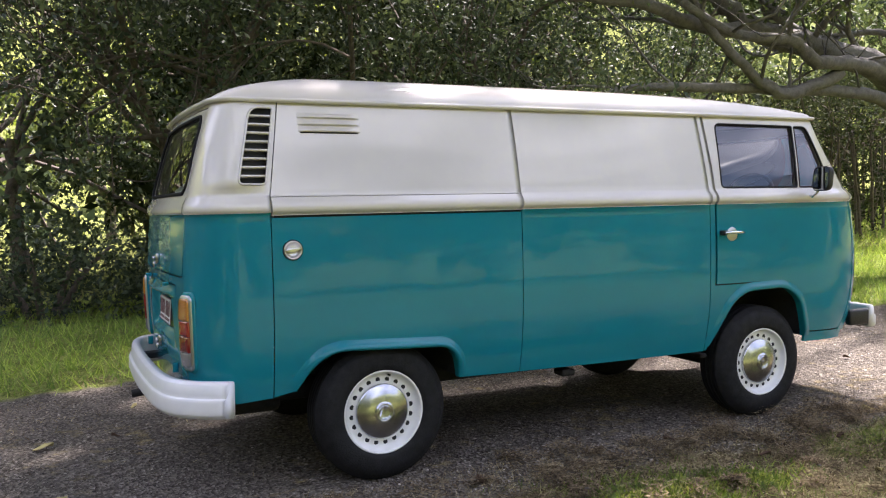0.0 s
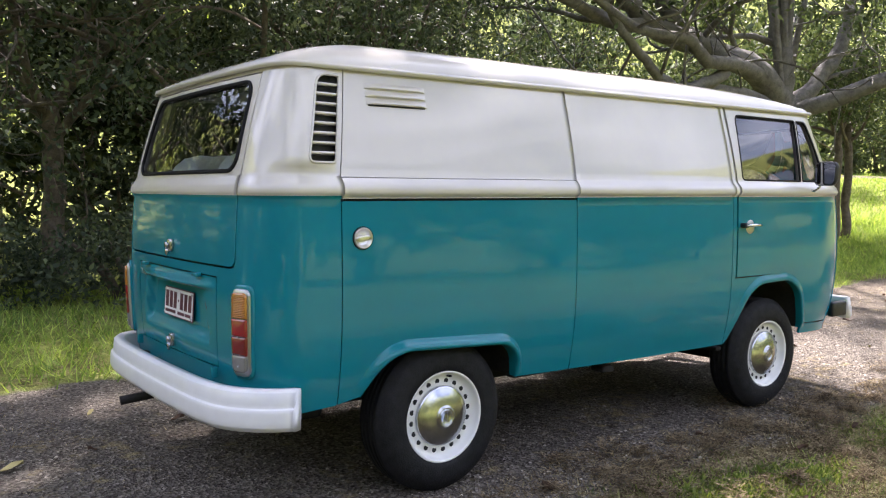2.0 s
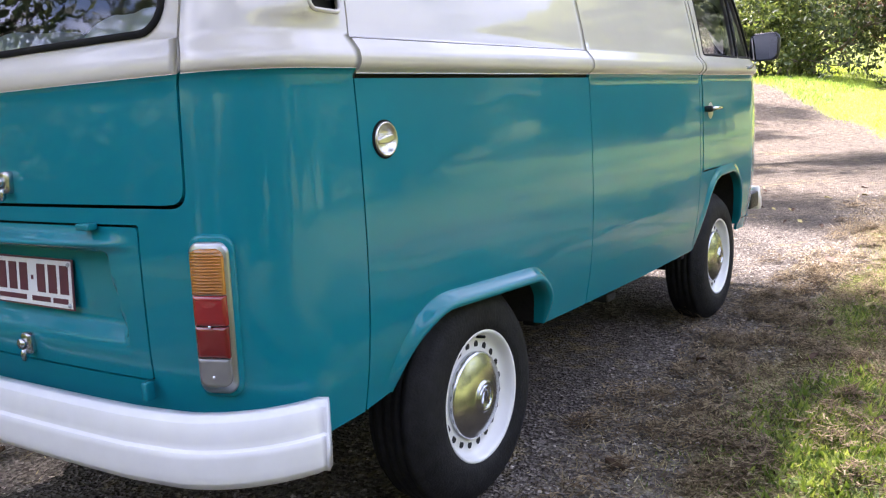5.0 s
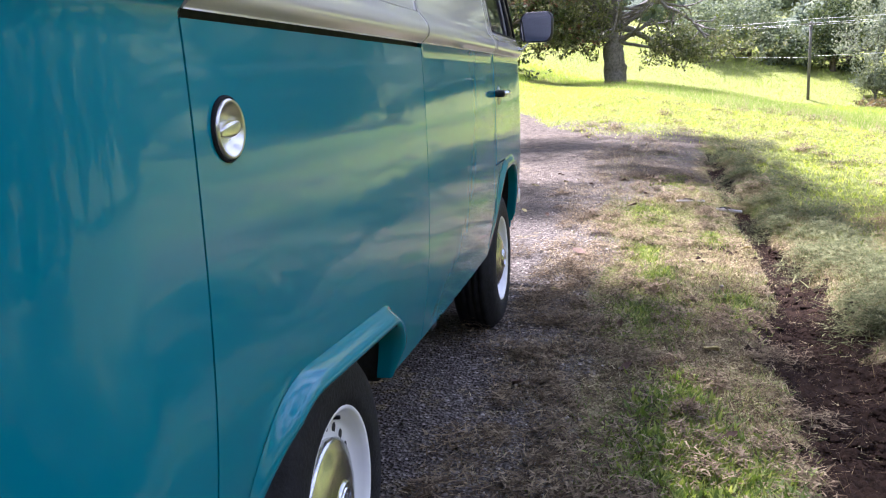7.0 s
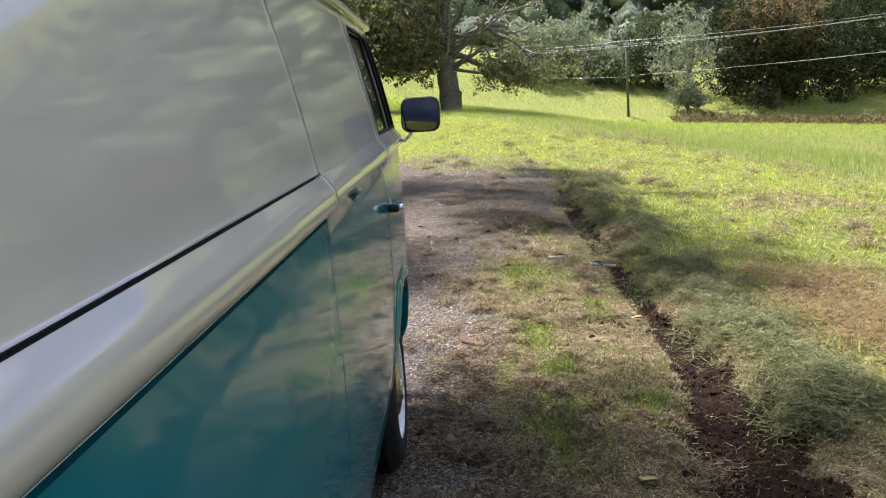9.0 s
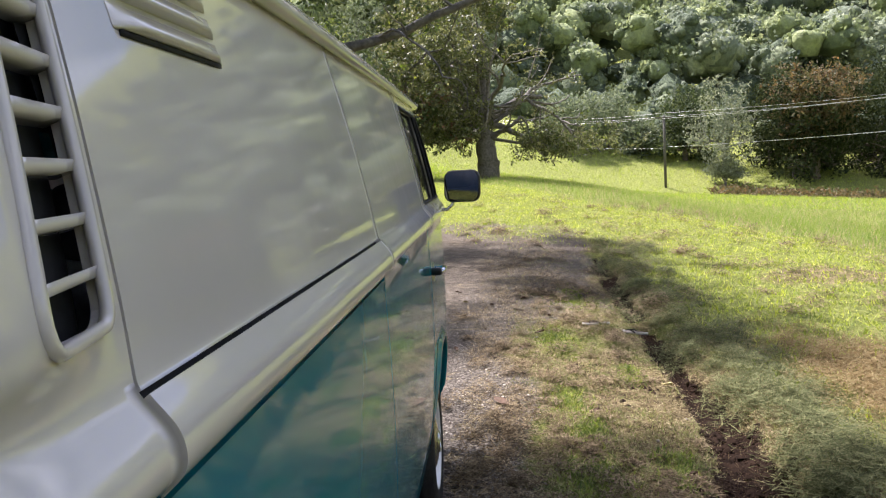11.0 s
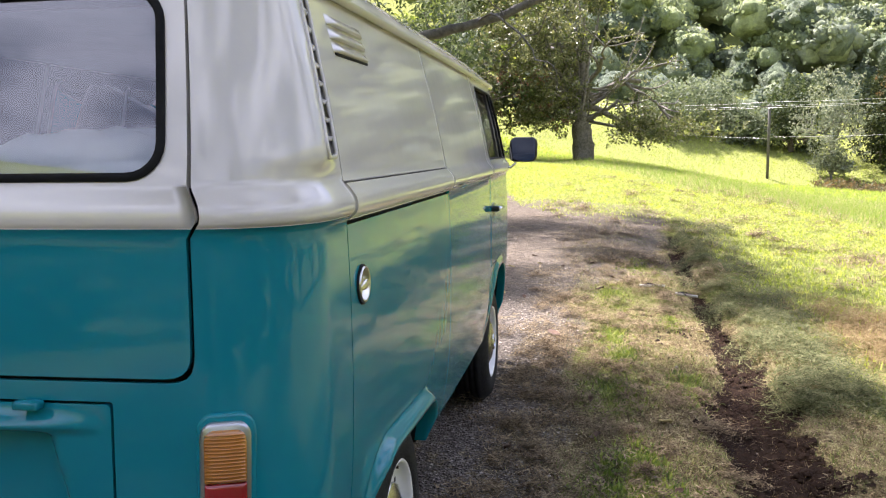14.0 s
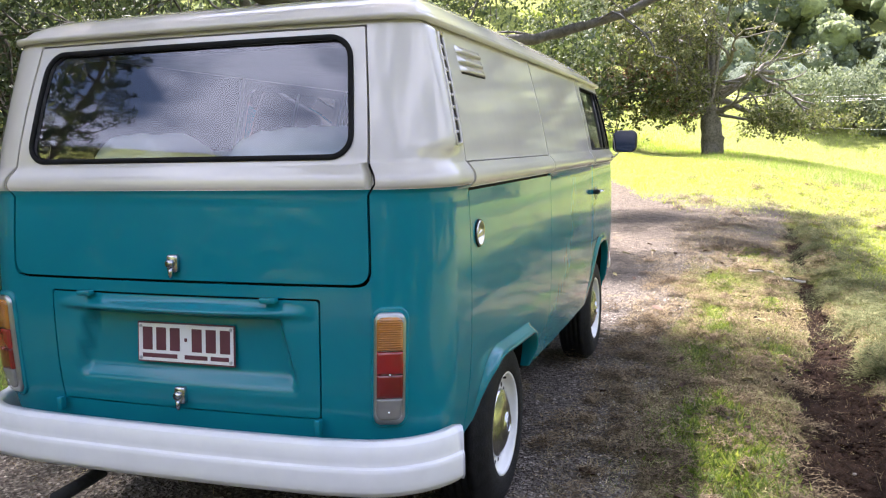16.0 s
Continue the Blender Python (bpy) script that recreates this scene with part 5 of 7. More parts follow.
col = mix_rgb(sharpen(zsep.outputs[2], mid.outputs["Fac"], 0.75, 1.15), green.outputs[0], hay.outputs[0])
track_col = mix_rgb(za.outputs["Alpha"], stones.outputs[0], tan.outputs[0])
leafy = mix_rgb(sharpen(big.outputs["Fac"], mid.outputs["Fac"], 1.10, 1.32), track_col, hay.outputs[0])
col = mix_rgb(sharpen(zsep.outputs[0], mid.outputs["Fac"], 0.78, 1.12), col, leafy)
col = mix_rgb(sharpen(zsep.outputs[1], mid.outputs["Fac"], 0.75, 1.05), col, earth.outputs[0])
l.new(col, b.inputs["Base Color"])
hadd = n.new("ShaderNodeMath")
hadd.operation, hadd.inputs[1].default_value = "MULTIPLY_ADD", 0.5
l.new(fine.outputs["Fac"], hadd.inputs[0])
l.new(vor.outputs["Distance"], hadd.inputs[2])
bump_node(n, l, hadd.outputs[0], 1.0, 0.028, b)


# ---------------------------------------------------------------- grass and leaf litter
def blades(name, label, xy, length, width, lean, mat, flat=0.0, kind="stuff", category="grass", bent=False):
    """Many blades of grass as one mesh: each a long triangle, or bent ones of two quads."""
    k = len(xy)
    x, y = xy[:, 0], xy[:, 1]
    z = ground_h(x, y) - 0.004
    L = length * (0.55 + 0.9 * RNG.random(k))
    W = width * (0.6 + 0.8 * RNG.random(k))
    az, tw = RNG.random(k) * 2 * np.pi, RNG.random(k) * np.pi
    ln = lean * (0.3 + 1.2 * RNG.random(k))
    if flat:
        ln = np.where(RNG.random(k) < flat, 1.45 + 0.1 * RNG.random(k), ln)
    dx, dy = np.cos(az), np.sin(az)
    wx, wy = np.cos(tw) * W / 2, np.sin(tw) * W / 2
    if not bent:
        V = np.empty((k, 3, 3), np.float32)
        for i, e in ((0, -1), (1, 1)):
            V[:, i, 0], V[:, i, 1], V[:, i, 2] = x + wx * e, y + wy * e, z + 0.005 * (ln > 1.3)
        V[:, 2, 0], V[:, 2, 1], V[:, 2, 2] = x + dx * L * np.sin(ln), y + dy * L * np.sin(ln), z + L * np.cos(ln) + 0.006 * (ln > 1.3)
        F = np.arange(3 * k).reshape(k, 3)
        return tagged(arrays(name, V.reshape(-1, 3), F, mat), label, category, kind=kind)
    V = np.empty((k, 6, 3), np.float32)
    for i, (f, wd) in enumerate(((0, 1.0), (0.55, 0.8), (1.0, 0.12))):
        a = ln * (0.55 + 0.45 * f)
        px, py, pz = x + dx * L * f * np.sin(a), y + dy * L * f * np.sin(a), z + L * f * np.cos(a) + 0.006 * (ln > 1.3)
        V[:, 2 * i, 0], V[:, 2 * i, 1], V[:, 2 * i, 2] = px - wx * wd, py - wy * wd, pz
        V[:, 2 * i + 1, 0], V[:, 2 * i + 1, 1], V[:, 2 * i + 1, 2] = px + wx * wd, py + wy * wd, pz
    o = (np.arange(k) * 6)[:, None]
    F = np.concatenate([o + np.array([[0, 1, 3, 2]]), o + np.array([[2, 3, 5, 4]])])
    ob = arrays(name, V.reshape(-1, 3), F, mat)
    return tagged(ob, label, category, kind=kind)


def scatter(count, x0, x1, y0, y1, keep):
    """Random places in a rectangle, kept where keep(x, y) beats a random draw."""
    p = np.stack([x0 + (x1 - x0) * RNG.random(count), y0 + (y1 - y0) * RNG.random(count)], 1)
    return p[RNG.random(count) < keep(p[:, 0], p[:, 1])]


def off_track(x, y):
    g, s, d, _ = zones(x, y)
    return (1 - 0.93 * g) * (1 - s) * (vnoise(x, y, 1.1, 3) ** 1.6) * 1.5


blades("verge_grass", "lush green grass verge along the far side of the drive", scatter(110000, -5, 22, 1.75, 7.0, lambda x, y: (1 - zones(x, y)[0]) ** 2 * (0.35 + 0.65 * vnoise(x, y, 1.0)) * sstep(y - 0.25 * np.clip(x - 14, 0, 9), 1.9, 2.3)), 0.13, 0.011, 0.85, GRASS_VERGE)
blades("clover_patches", "bright green grass tufts beside the drive", scatter(330000, -0.6, 10, -2.4, -1.0, lambda x, y: lush(x, y) * sstep(-y, 1.05, 1.45) * (1 - 0.5 * sstep(x, 3, 9))), 0.038, 0.0100, 1.25, GRASS_TUFT)
blades("clover_clump", "lush broad-leaved green clover clump beside the drive", scatter(46000, 0.1, 1.9, -2.0, -1.25, lambda x, y: np.maximum(blob(0.95, -1.58, 0.42, 0.22)(x, y), 0.7 * blob(1.55, -1.55, 0.20, 0.13)(x, y)) ** 1.5), 0.040, 0.022, 1.1, GRASS_TUFT, category="clover")
blades("mown_grass", "sparse mown grass beside the drive", scatter(210000, -3, 14, -5.5, -0.9, lambda x, y: off_track(x, y) * (0.25 + 0.75 * sstep(-y, 1.0, 1.7))), 0.035, 0.005, 1.0, GRASS, flat=0.3)
blades("cut_hay", "dry grass clippings strewn along the drive", scatter(110000, -3, 16, -3.4, -0.85, lambda x, y: 0.22 * vnoise(x, y, 1.6, 3) + 0.9 * np.exp(-((y + 2.75 + 0.1 * np.sin(x * 0.7)) / 0.45) ** 2) * vnoise(x, y, 0.8, 2) * sstep(x, -1, 3) + 0.12 * (y > -1.6)), 0.07, 0.0023, 1.2, GRASS_DRY, flat=0.75)
blades("dry_litter", "dry grass clippings and leaf litter over the drive's edge", scatter(300000, -3, 12, -3.4, 1.9, lambda x, y: (0.75 - 0.5 * zones(x, y)[1]) * sstep(vnoise(x, y, 1.3, 3), 0.36, 0.62) * np.where(np.abs(y) < 0.8, 0.06, 1.0) * (0.35 + 0.65 * sstep(-y, 0.7, 1.3))), 0.042, 0.0042, 1.3, GRASS_DRY, flat=0.8)


def heaps(name, label, spots, radius, per, length, width, mat):
    """Raked heaps of cut grass: many loose stalks lying over one another in low mounds."""
    k = len(spots) * per
    s = np.repeat(spots, per, axis=0)
    r = np.repeat(radius * (0.5 + RNG.random(len(spots))), per)
    q = RNG.normal(size=(k, 2)) * 0.55
    x, y = s[:, 0] + q[:, 0] * r * 1.3, s[:, 1] + q[:, 1] * r
    lift = 0.8 * r * np.exp(-(q ** 2).sum(1)) * RNG.random(k)
    z = ground_h(x, y) + 0.006 + lift
    az, L = RNG.random(k) * 2 * np.pi, length * (0.5 + RNG.random(k))
    up = (RNG.random(k) - 0.35) * 0.5
    w = width * (0.6 + 0.8 * RNG.random(k))
    V = np.empty((k, 3, 3), np.float32)
    for i, e in ((0, -1), (1, 1)):
        V[:, i, 0], V[:, i, 1], V[:, i, 2] = x - np.sin(az) * w * e, y + np.cos(az) * w * e, z
    V[:, 2, 0], V[:, 2, 1], V[:, 2, 2] = x + np.cos(az) * L, y + np.sin(az) * L, np.maximum(z + up * L, ground_h(x, y) + 0.004)
    return tagged(arrays(name, V.reshape(-1, 3), np.arange(3 * k).reshape(k, 3), mat), label, "grass", kind="stuff")


def near_spots(n, x0, x1, y0, y1):
    return np.stack([x0 + (x1 - x0) * RNG.random(n), y0 + (y1 - y0) * RNG.random(n)], 1)


heaps("drive_clippings", "low dark heaps of old clippings lying on the gravel", np.stack([0.6 + 5.5 * RNG.random(70), -1.02 + 0.16 * RNG.normal(size=70)], 1), 0.085, 150, 0.042, 0.0032, HAY_BROWN)
heaps("brown_clippings", "dark brown heaps of old grass clippings beside the drive", near_spots(190, -1.5, 9.5, -2.15, -1.05), 0.085, 150, 0.042, 0.0032, HAY_BROWN)
blades("near_litter", "brown and straw-coloured grass stalks littering the drive's edge", scatter(200000, -1.5, 7.5, -2.9, -0.85, lambda x, y: (1 - 0.8 * zones(x, y)[1]) * (0.3 + 0.7 * sstep(vnoise(x, y, 2.2, 3), 0.35, 0.6)) * (0.55 + 0.45 * sstep(-y, 0.95, 1.35)) * (1 - 0.4 * sstep(x, 3, 6.5))), 0.044, 0.0032, 1.2, HAY_LITTER, flat=0.65)
blades("near_grass", "short mown grass coming through the litter", scatter(140000, -1.5, 8.5, -3.6, -1.05, lambda x, y: (1 - zones(x, y)[1]) * sstep(vnoise(x + 5, y + 3, 1.3, 4), 0.34, 0.54) * sstep(-y, 1.05, 1.5)), 0.034, 0.0040, 1.1, GRASS, flat=0.3)
line = near_spots(250, 2.6, 15.0, -0.5, 0.5)
line[:, 1] = line[:, 1] * (0.55 + 0.45 * sstep(line[:, 0], 3, 8)) + trench_mid(line[:, 0]) - 0.46
heaps("hay_windrow", "raked grey-green row of drying cut grass", line, 0.13, 230, 0.075, 0.0030, HAY_GREY)
heaps("field_clippings", "small brown heaps of cut grass left on the field", near_spots(230, 7.0, 27.0, -8.5, -0.4), 0.20, 110, 0.10, 0.007, HAY_BROWN)
heaps("dry_patch", "orange-brown dried grass on the mown field", np.stack([4.8 + 1.0 * RNG.normal(size=230), -3.85 + 0.40 * RNG.normal(size=230)], 1), 0.16, 150, 0.05, 0.003, HAY_ORANGE)
def tall_edge(x, y):
    """Past this line, which runs out from the field tree, the grass has not been mown."""
    return sstep(x - 2.63 * y + 6 * (vnoise(x, y, 0.3, 2) - 0.5), 34.0, 38.0)


blades("field_grass", "short bright grass of the sunlit field", scatter(190000, 3, 36, -13, 3.0, lambda x, y: (0.85 - 0.6 * zones(x, y)[2]) * (1 - zones(x, y)[0]) * (1 - tall_edge(x, y)) * np.where(y > -2.9, sstep(x, 12, 17), 1)), 0.06, 0.016, 0.8, GRASS_LUSH, flat=0.1)
blades("tall_grass", "tall seeding grass round the field tree", scatter(160000, 11, 60, -32, 4.5, lambda x, y: tall_edge(x, y) * (1 - zones(x, y)[0]) * (1 - 0.5 * sstep(x, 40, 60)) * (1 - 0.75 * np.exp(-((x - 40) / 3) ** 2 - ((y + 0.8) / 1.6) ** 2))), 0.22, 0.012, 0.6, GRASS_SEED)
blades("far_grass", "sunlit pasture beyond the field tree", scatter(80000, 46, 104, -45, 26, lambda x, y: 0.25 + 0.75 * vnoise(x, y, 0.3, 3)), 0.22, 0.07, 0.9, GRASS_FAR)
blades("left_meadow", "rough grass between the drive and the trees", scatter(50000, 12, 45, 3, 16, lambda x, y: 0.8 * (1 - zones(x, y)[0])), 0.16, 0.025, 0.7, GRASS_VERGE)


# ---------------------------------------------------------------- trees
RNG = np.random.default_rng(5)
def leaves(name, centres, spread, per, size, mat, parent=None, droop=0.3, aspect=0.45):
    """Clusters of folded leaves round given centres, as one mesh."""
    c = np.repeat(np.asarray(centres, float), per, axis=0)
    k = len(c)
    sp = np.repeat(np.broadcast_to(np.asarray(spread, float), (len(centres),)), per)
    d = RNG.normal(size=(k, 3))
    if per >= 12:
        twigs = 1 + per // 9
        hub = RNG.normal(size=(len(centres), twigs, 3))
        d = hub[np.repeat(np.arange(len(centres)), per), RNG.integers(0, twigs, k)] + 0.34 * d
    p = c + d * sp[:, None] * np.array([1, 1, 0.75]) * 0.55
    L = size * (0.6 + 0.8 * RNG.random(k))
    a = RNG.normal(size=(k, 3))
    a[:, 2] -= droop
    a /= np.linalg.norm(a, axis=1)[:, None]
    s = np.cross(a, RNG.normal(size=(k, 3)))
    s /= np.linalg.norm(s, axis=1)[:, None]
    up = np.cross(s, a)
    V = np.empty((k, 4, 3), np.float32)
    W = L * aspect * 0.5
    V[:, 0] = p
    V[:, 1] = p + a * (L * 0.45)[:, None] + s * W[:, None] + up * (W * 0.35)[:, None]
    V[:, 2] = p + a * L[:, None]
    V[:, 3] = p + a * (L * 0.45)[:, None] - s * W[:, None] + up * (W * 0.35)[:, None]
    F = (np.arange(k) * 4)[:, None] + np.array([[0, 1, 2, 3]])
    return arrays(name, V.reshape(-1, 3), F, mat, parent)


def limb_arrays(path, r0, r1, sides=8, wob=0.0):
    """The verts and faces of one tapered, slightly knotty limb."""
    P = np.asarray(path, float)
    t = np.linspace(0, len(P) - 1, max(4, (5 if r0 > 0.09 else 2) * (len(P) - 1) + 1))
    i = np.clip(t.astype(int), 0, len(P) - 2)
    f = (t - i)[:, None]
    pm, pn = P[np.clip(i - 1, 0, None)], P[np.clip(i + 2, None, len(P) - 1)]
    C = 0.5 * (2 * P[i] + (P[i + 1] - pm) * f + (2 * pm - 5 * P[i] + 4 * P[i + 1] - pn) * f ** 2 + (3 * P[i] - pm - 3 * P[i + 1] + pn) * f ** 3)
    C = C + RNG.normal(size=C.shape) * wob
    R = r0 + (r1 - r0) * np.linspace(0, 1, len(C)) ** 0.8
    T = np.gradient(C, axis=0)
    T /= np.linalg.norm(T, axis=1)[:, None] + 1e-9
    A = np.cross(T, [0.13, 0.31, 0.94])
    A /= np.linalg.norm(A, axis=1)[:, None] + 1e-9
    B = np.cross(T, A)
    an = np.linspace(0, 2 * np.pi, sides, endpoint=False)
    ring = C[:, None] + (A[:, None] * np.cos(an)[None, :, None] + B[:, None] * np.sin(an)[None, :, None]) * (R[:, None] * (1 + 0.05 * RNG.normal(size=(len(C), sides))))[..., None]
    m = len(C)
    ix = np.arange(m * sides).reshape(m, sides)
    F = np.stack([ix[:-1], np.roll(ix[:-1], -1, 1), np.roll(ix[1:], -1, 1), ix[1:]], -1).reshape(-1, 4)
    return ring.reshape(-1, 3), F


def limbs(name, lst, mat, parent, sides=8):
    vs, fs, k = [], [], 0
    for path, r0, r1 in lst:
        v, f = limb_arrays(path, r0, r1, sides if r0 > 0.09 else (5 if r0 > 0.035 else 3), wob=min(r1 * 0.25, 0.02))
        vs.append(v)
        fs.append(f + k)
        k += len(v)
    return arrays(name, np.concatenate(vs), np.concatenate(fs), mat, parent, smooth=True)


def branch_out(start, heading, length, r, depth, out, tips, spread=0.7, rise=0.15, crook=0.22):
    """Grow a branching limb; gathers limb paths and twig tips."""
    p, d = np.array(start, float), np.array(heading, float)
    d /= np.linalg.norm(d)
    path = [p.copy()]
    for _ in range(4):
        d = d + RNG.normal(size=3) * crook + np.array([0, 0, rise * 0.25])
        d /= np.linalg.norm(d)
        p = p + d * length / 4
        path.append(p.copy())
    out.append((path, r, r * 0.55))
    if depth == 0:
        tips += [path[-1], path[-2], path[-3]]
        return
    for k in range(3 if depth > 1 else 4):
        j = RNG.integers(2, 5)
        nd = d + RNG.normal(size=3) * spread
        branch_out(path[j], nd, length * (0.55 + 0.25 * RNG.random()), r * 0.5, depth - 1, out, tips, spread, rise, crook)


def tree(name, label, base, height, trunk_r, crown_r, leaf_mat_, bark, leaf_n=20000, leaf=0.10, forks=5, depth=2, low=0.35, lean=(0, 0), category="tree", clump=0.45, fill=0.5, extra=None, reach=0.62):
    """A tree with trunk, limbs and a crown of many leaves in uneven clumps."""
    bx, by = base
    bz = float(ground_h(bx, by)) - 0.05
    root = tagged(new(name), label, category)
    root.location = (bx, by, bz)
    lst, tips = [], []
    hf = height * low
    topx, topy = lean[0] * low, lean[1] * low
    lst.append(([(0, 0, -0.05), (topx * 0.3, topy * 0.3, hf * 0.4), (topx, topy, hf)], trunk_r * 1.15, trunk_r * 0.8))
    for k in range(forks):
        a = 2 * math.pi * (k + RNG.random() * 0.6) / forks
        up = 0.35 + 0.9 * RNG.random()
        branch_out((topx, topy, hf * (0.75 + 0.25 * RNG.random())), (math.cos(a), math.sin(a), up), (height - hf) * reach, trunk_r * 0.5, depth, lst, tips)
    limbs("trunk", lst, bark, root)
    tips = np.array(tips)
    m = int(len(tips) * fill) + 20
    q = RNG.normal(size=(m, 3))
    q /= np.linalg.norm(q, axis=1)[:, None]
    q *= (0.55 + 0.45 * RNG.random(m))[:, None]
    q = q * np.array([crown_r, crown_r, (height - hf) * 0.5]) + np.array([lean[0], lean[1], hf + (height - hf) * 0.52])
    cs = np.concatenate([tips, q])
    if extra is not None:
        cs = np.concatenate([cs, extra])
    per = max(4, leaf_n // len(cs))
    leaves("crown", cs, clump * (0.7 + 0.6 * RNG.random(len(cs))), per, leaf, leaf_mat_, root)
    return root


# loose gravel of the drive and clods of dug soil, as one mesh each
def crumbs(name, label, xy, size, mat, category, squash=0.6):
    k = len(xy)
    z = ground_h(xy[:, 0], xy[:, 1])
    r = size * (0.45 + 0.9 * RNG.random(k) ** 2)
    o = np.array([[1, 0, 0], [-1, 0, 0], [0, 1, 0], [0, -1, 0], [0, 0, 1], [0, 0, -1]], float)
    v = o[None] * r[:, None, None] * (0.7 + 0.6 * RNG.random((k, 6, 1)))
    an = RNG.random(k) * 2 * np.pi
    ca, sa = np.cos(an)[:, None], np.sin(an)[:, None]
    vx, vy = v[:, :, 0] * ca - v[:, :, 1] * sa, v[:, :, 0] * sa + v[:, :, 1] * ca
    v = np.stack([vx + xy[:, :1], vy + xy[:, 1:], v[:, :, 2] * squash + (z + r * 0.05)[:, None]], -1)[:, :5]
    f = np.array([[0, 2, 4], [2, 1, 4], [1, 3, 4], [3, 0, 4]])
    F = (np.arange(k) * 5)[:, None, None] + f[None]
    return tagged(arrays(name, v.reshape(-1, 3), F.reshape(-1, 3), mat), label, category, kind="stuff")


def stone_mat(name, stops):
    m, n, l, b = node_mat(name)
    geo = n.new("ShaderNodeNewGeometry")
    r = ramp_node(n, l, geo.outputs["Random Per Island"], stops)
    l.new(r.outputs[0], b.inputs["Base Color"])
    b.inputs["Roughness"].default_value, b.inputs["Specular IOR Level"].default_value = 0.9, 0.15
    return m


GRAVEL = stone_mat("gravel_chips", [(0.0, (0.050, 0.043, 0.036)), (0.5, (0.160, 0.140, 0.117)), (0.85, (0.295, 0.264, 0.220)), (1.0, (0.540, 0.485, 0.400))])
crumbs("loose_gravel", "dark grey gravel chips on the drive", scatter(76000, -3.2, 9, -1.5, 1.9, lambda x, y: zones(x, y)[0] * np.where(y > -0.75, 0.25, 0.75) * (1 - 0.6 * sstep(x, 3, 9))), 0.0085, GRAVEL, "gravel")
crumbs("soil_clods", "dark crumbly clods of dug soil", scatter(45000, -3.2, 6.2, -2.95, -1.6, lambda x, y: zones(x, y)[1] * (0.3 + 0.7 * sstep(vnoise(x, y, 4, 2), 0.40, 0.6))), 0.024, SOILCLOD, "soil")
PINE = (-15.0, 18.6, 19.0)


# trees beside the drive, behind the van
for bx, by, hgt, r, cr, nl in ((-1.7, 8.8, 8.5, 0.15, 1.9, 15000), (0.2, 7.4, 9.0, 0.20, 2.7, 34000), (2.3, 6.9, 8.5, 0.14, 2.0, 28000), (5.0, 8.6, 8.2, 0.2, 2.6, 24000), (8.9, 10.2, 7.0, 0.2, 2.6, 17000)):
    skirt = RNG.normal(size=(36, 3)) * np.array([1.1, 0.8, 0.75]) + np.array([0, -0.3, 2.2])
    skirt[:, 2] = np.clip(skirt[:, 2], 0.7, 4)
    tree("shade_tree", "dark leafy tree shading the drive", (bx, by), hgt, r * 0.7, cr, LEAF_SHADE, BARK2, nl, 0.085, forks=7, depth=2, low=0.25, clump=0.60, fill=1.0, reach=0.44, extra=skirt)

# denser trees added close behind them as a dark backing that closes bright gaps
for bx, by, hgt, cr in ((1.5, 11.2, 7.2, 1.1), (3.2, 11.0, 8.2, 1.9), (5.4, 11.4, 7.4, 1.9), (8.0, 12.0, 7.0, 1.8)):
    tree("shade_tree", "dark backing tree added behind the shade trees", (bx, by), hgt, 0.14, cr, LEAF_SHADED_THICKET, BARK2, 6500, 0.22, forks=6, depth=1, low=0.14, clump=0.7, fill=1.5, reach=0.36)

# the spreading fig with heavy bare limbs over the drive
fig = tagged(new("fig_tree"), "spreading fig tree with heavy bare grey limbs", "tree")
FX, FY = 12.2, 5.25
fig.location = (FX, FY, float(ground_h(FX, FY)) - 0.05)
fl, ft = [], []
fl.append(([(0, 0, -0.1), (0.05, 0, 1.4), (0.0, 0.0, 2.9)], 0.34, 0.27))
fl.append(([(0.0, 0.0, 2.7), (-0.9, 0.0, 3.3), (-2.5, 0.0, 3.6), (-3.7, 0.0, 3.75), (-4.3, 0.1, 4.2), (-5.2, 0.3, 4.8)], 0.30, 0.09))
fl.append(([(-0.6, 0.0, 3.2), (-1.8, -0.3, 3.3), (-2.9, -0.5, 3.25), (-3.6, -0.6, 3.5), (-4.6, -0.5, 3.55), (-6.0, -0.3, 4.3)], 0.16, 0.05))
fl.append(([(-2.6, 0.0, 3.6), (-3.2, 0.1, 4.1), (-3.5, 0.1, 4.7), (-4.2, 0.0, 5.2), (-4.5, 0.1, 6.0)], 0.17, 0.06))
fl.append(([(-3.7, 0.0, 3.75), (-4.8, -0.1, 3.7), (-6.0, -0.1, 3.95), (-7.2, 0.0, 4.0), (-8.2, 0.2, 4.5)], 0.13, 0.04))
fl.append(([(0.0, 0.0, 2.6), (-1.6, -0.2, 2.85), (-3.4, -0.25, 2.82), (-5.4, -0.25, 2.78), (-6.3, -0.25, 2.72), (-7.2, -0.2, 2.4)], 0.13, 0.035))
fl.append(([(-2.2, -0.3, 3.1), (-3.4, -0.45, 2.75), (-4.0, -0.45, 2.9), (-4.6, -0.45, 3.3), (-5.1, -0.4, 3.8), (-5.4, -0.3, 4.6)], 0.11, 0.05))
fl.append(([(0.0, 0.0, 2.6), (-0.1, 0.0, 3.8), (-0.4, 0.1, 5.2), (-0.8, 0.3, 6.6)], 0.22, 0.10))
fl.append(([(0.0, 0.0, 2.6), (0.6, -0.2, 3.1), (1.4, -0.3, 3.9), (1.7, -0.3, 4.8), (2.2, -0.2, 6.0)], 0.18, 0.08))
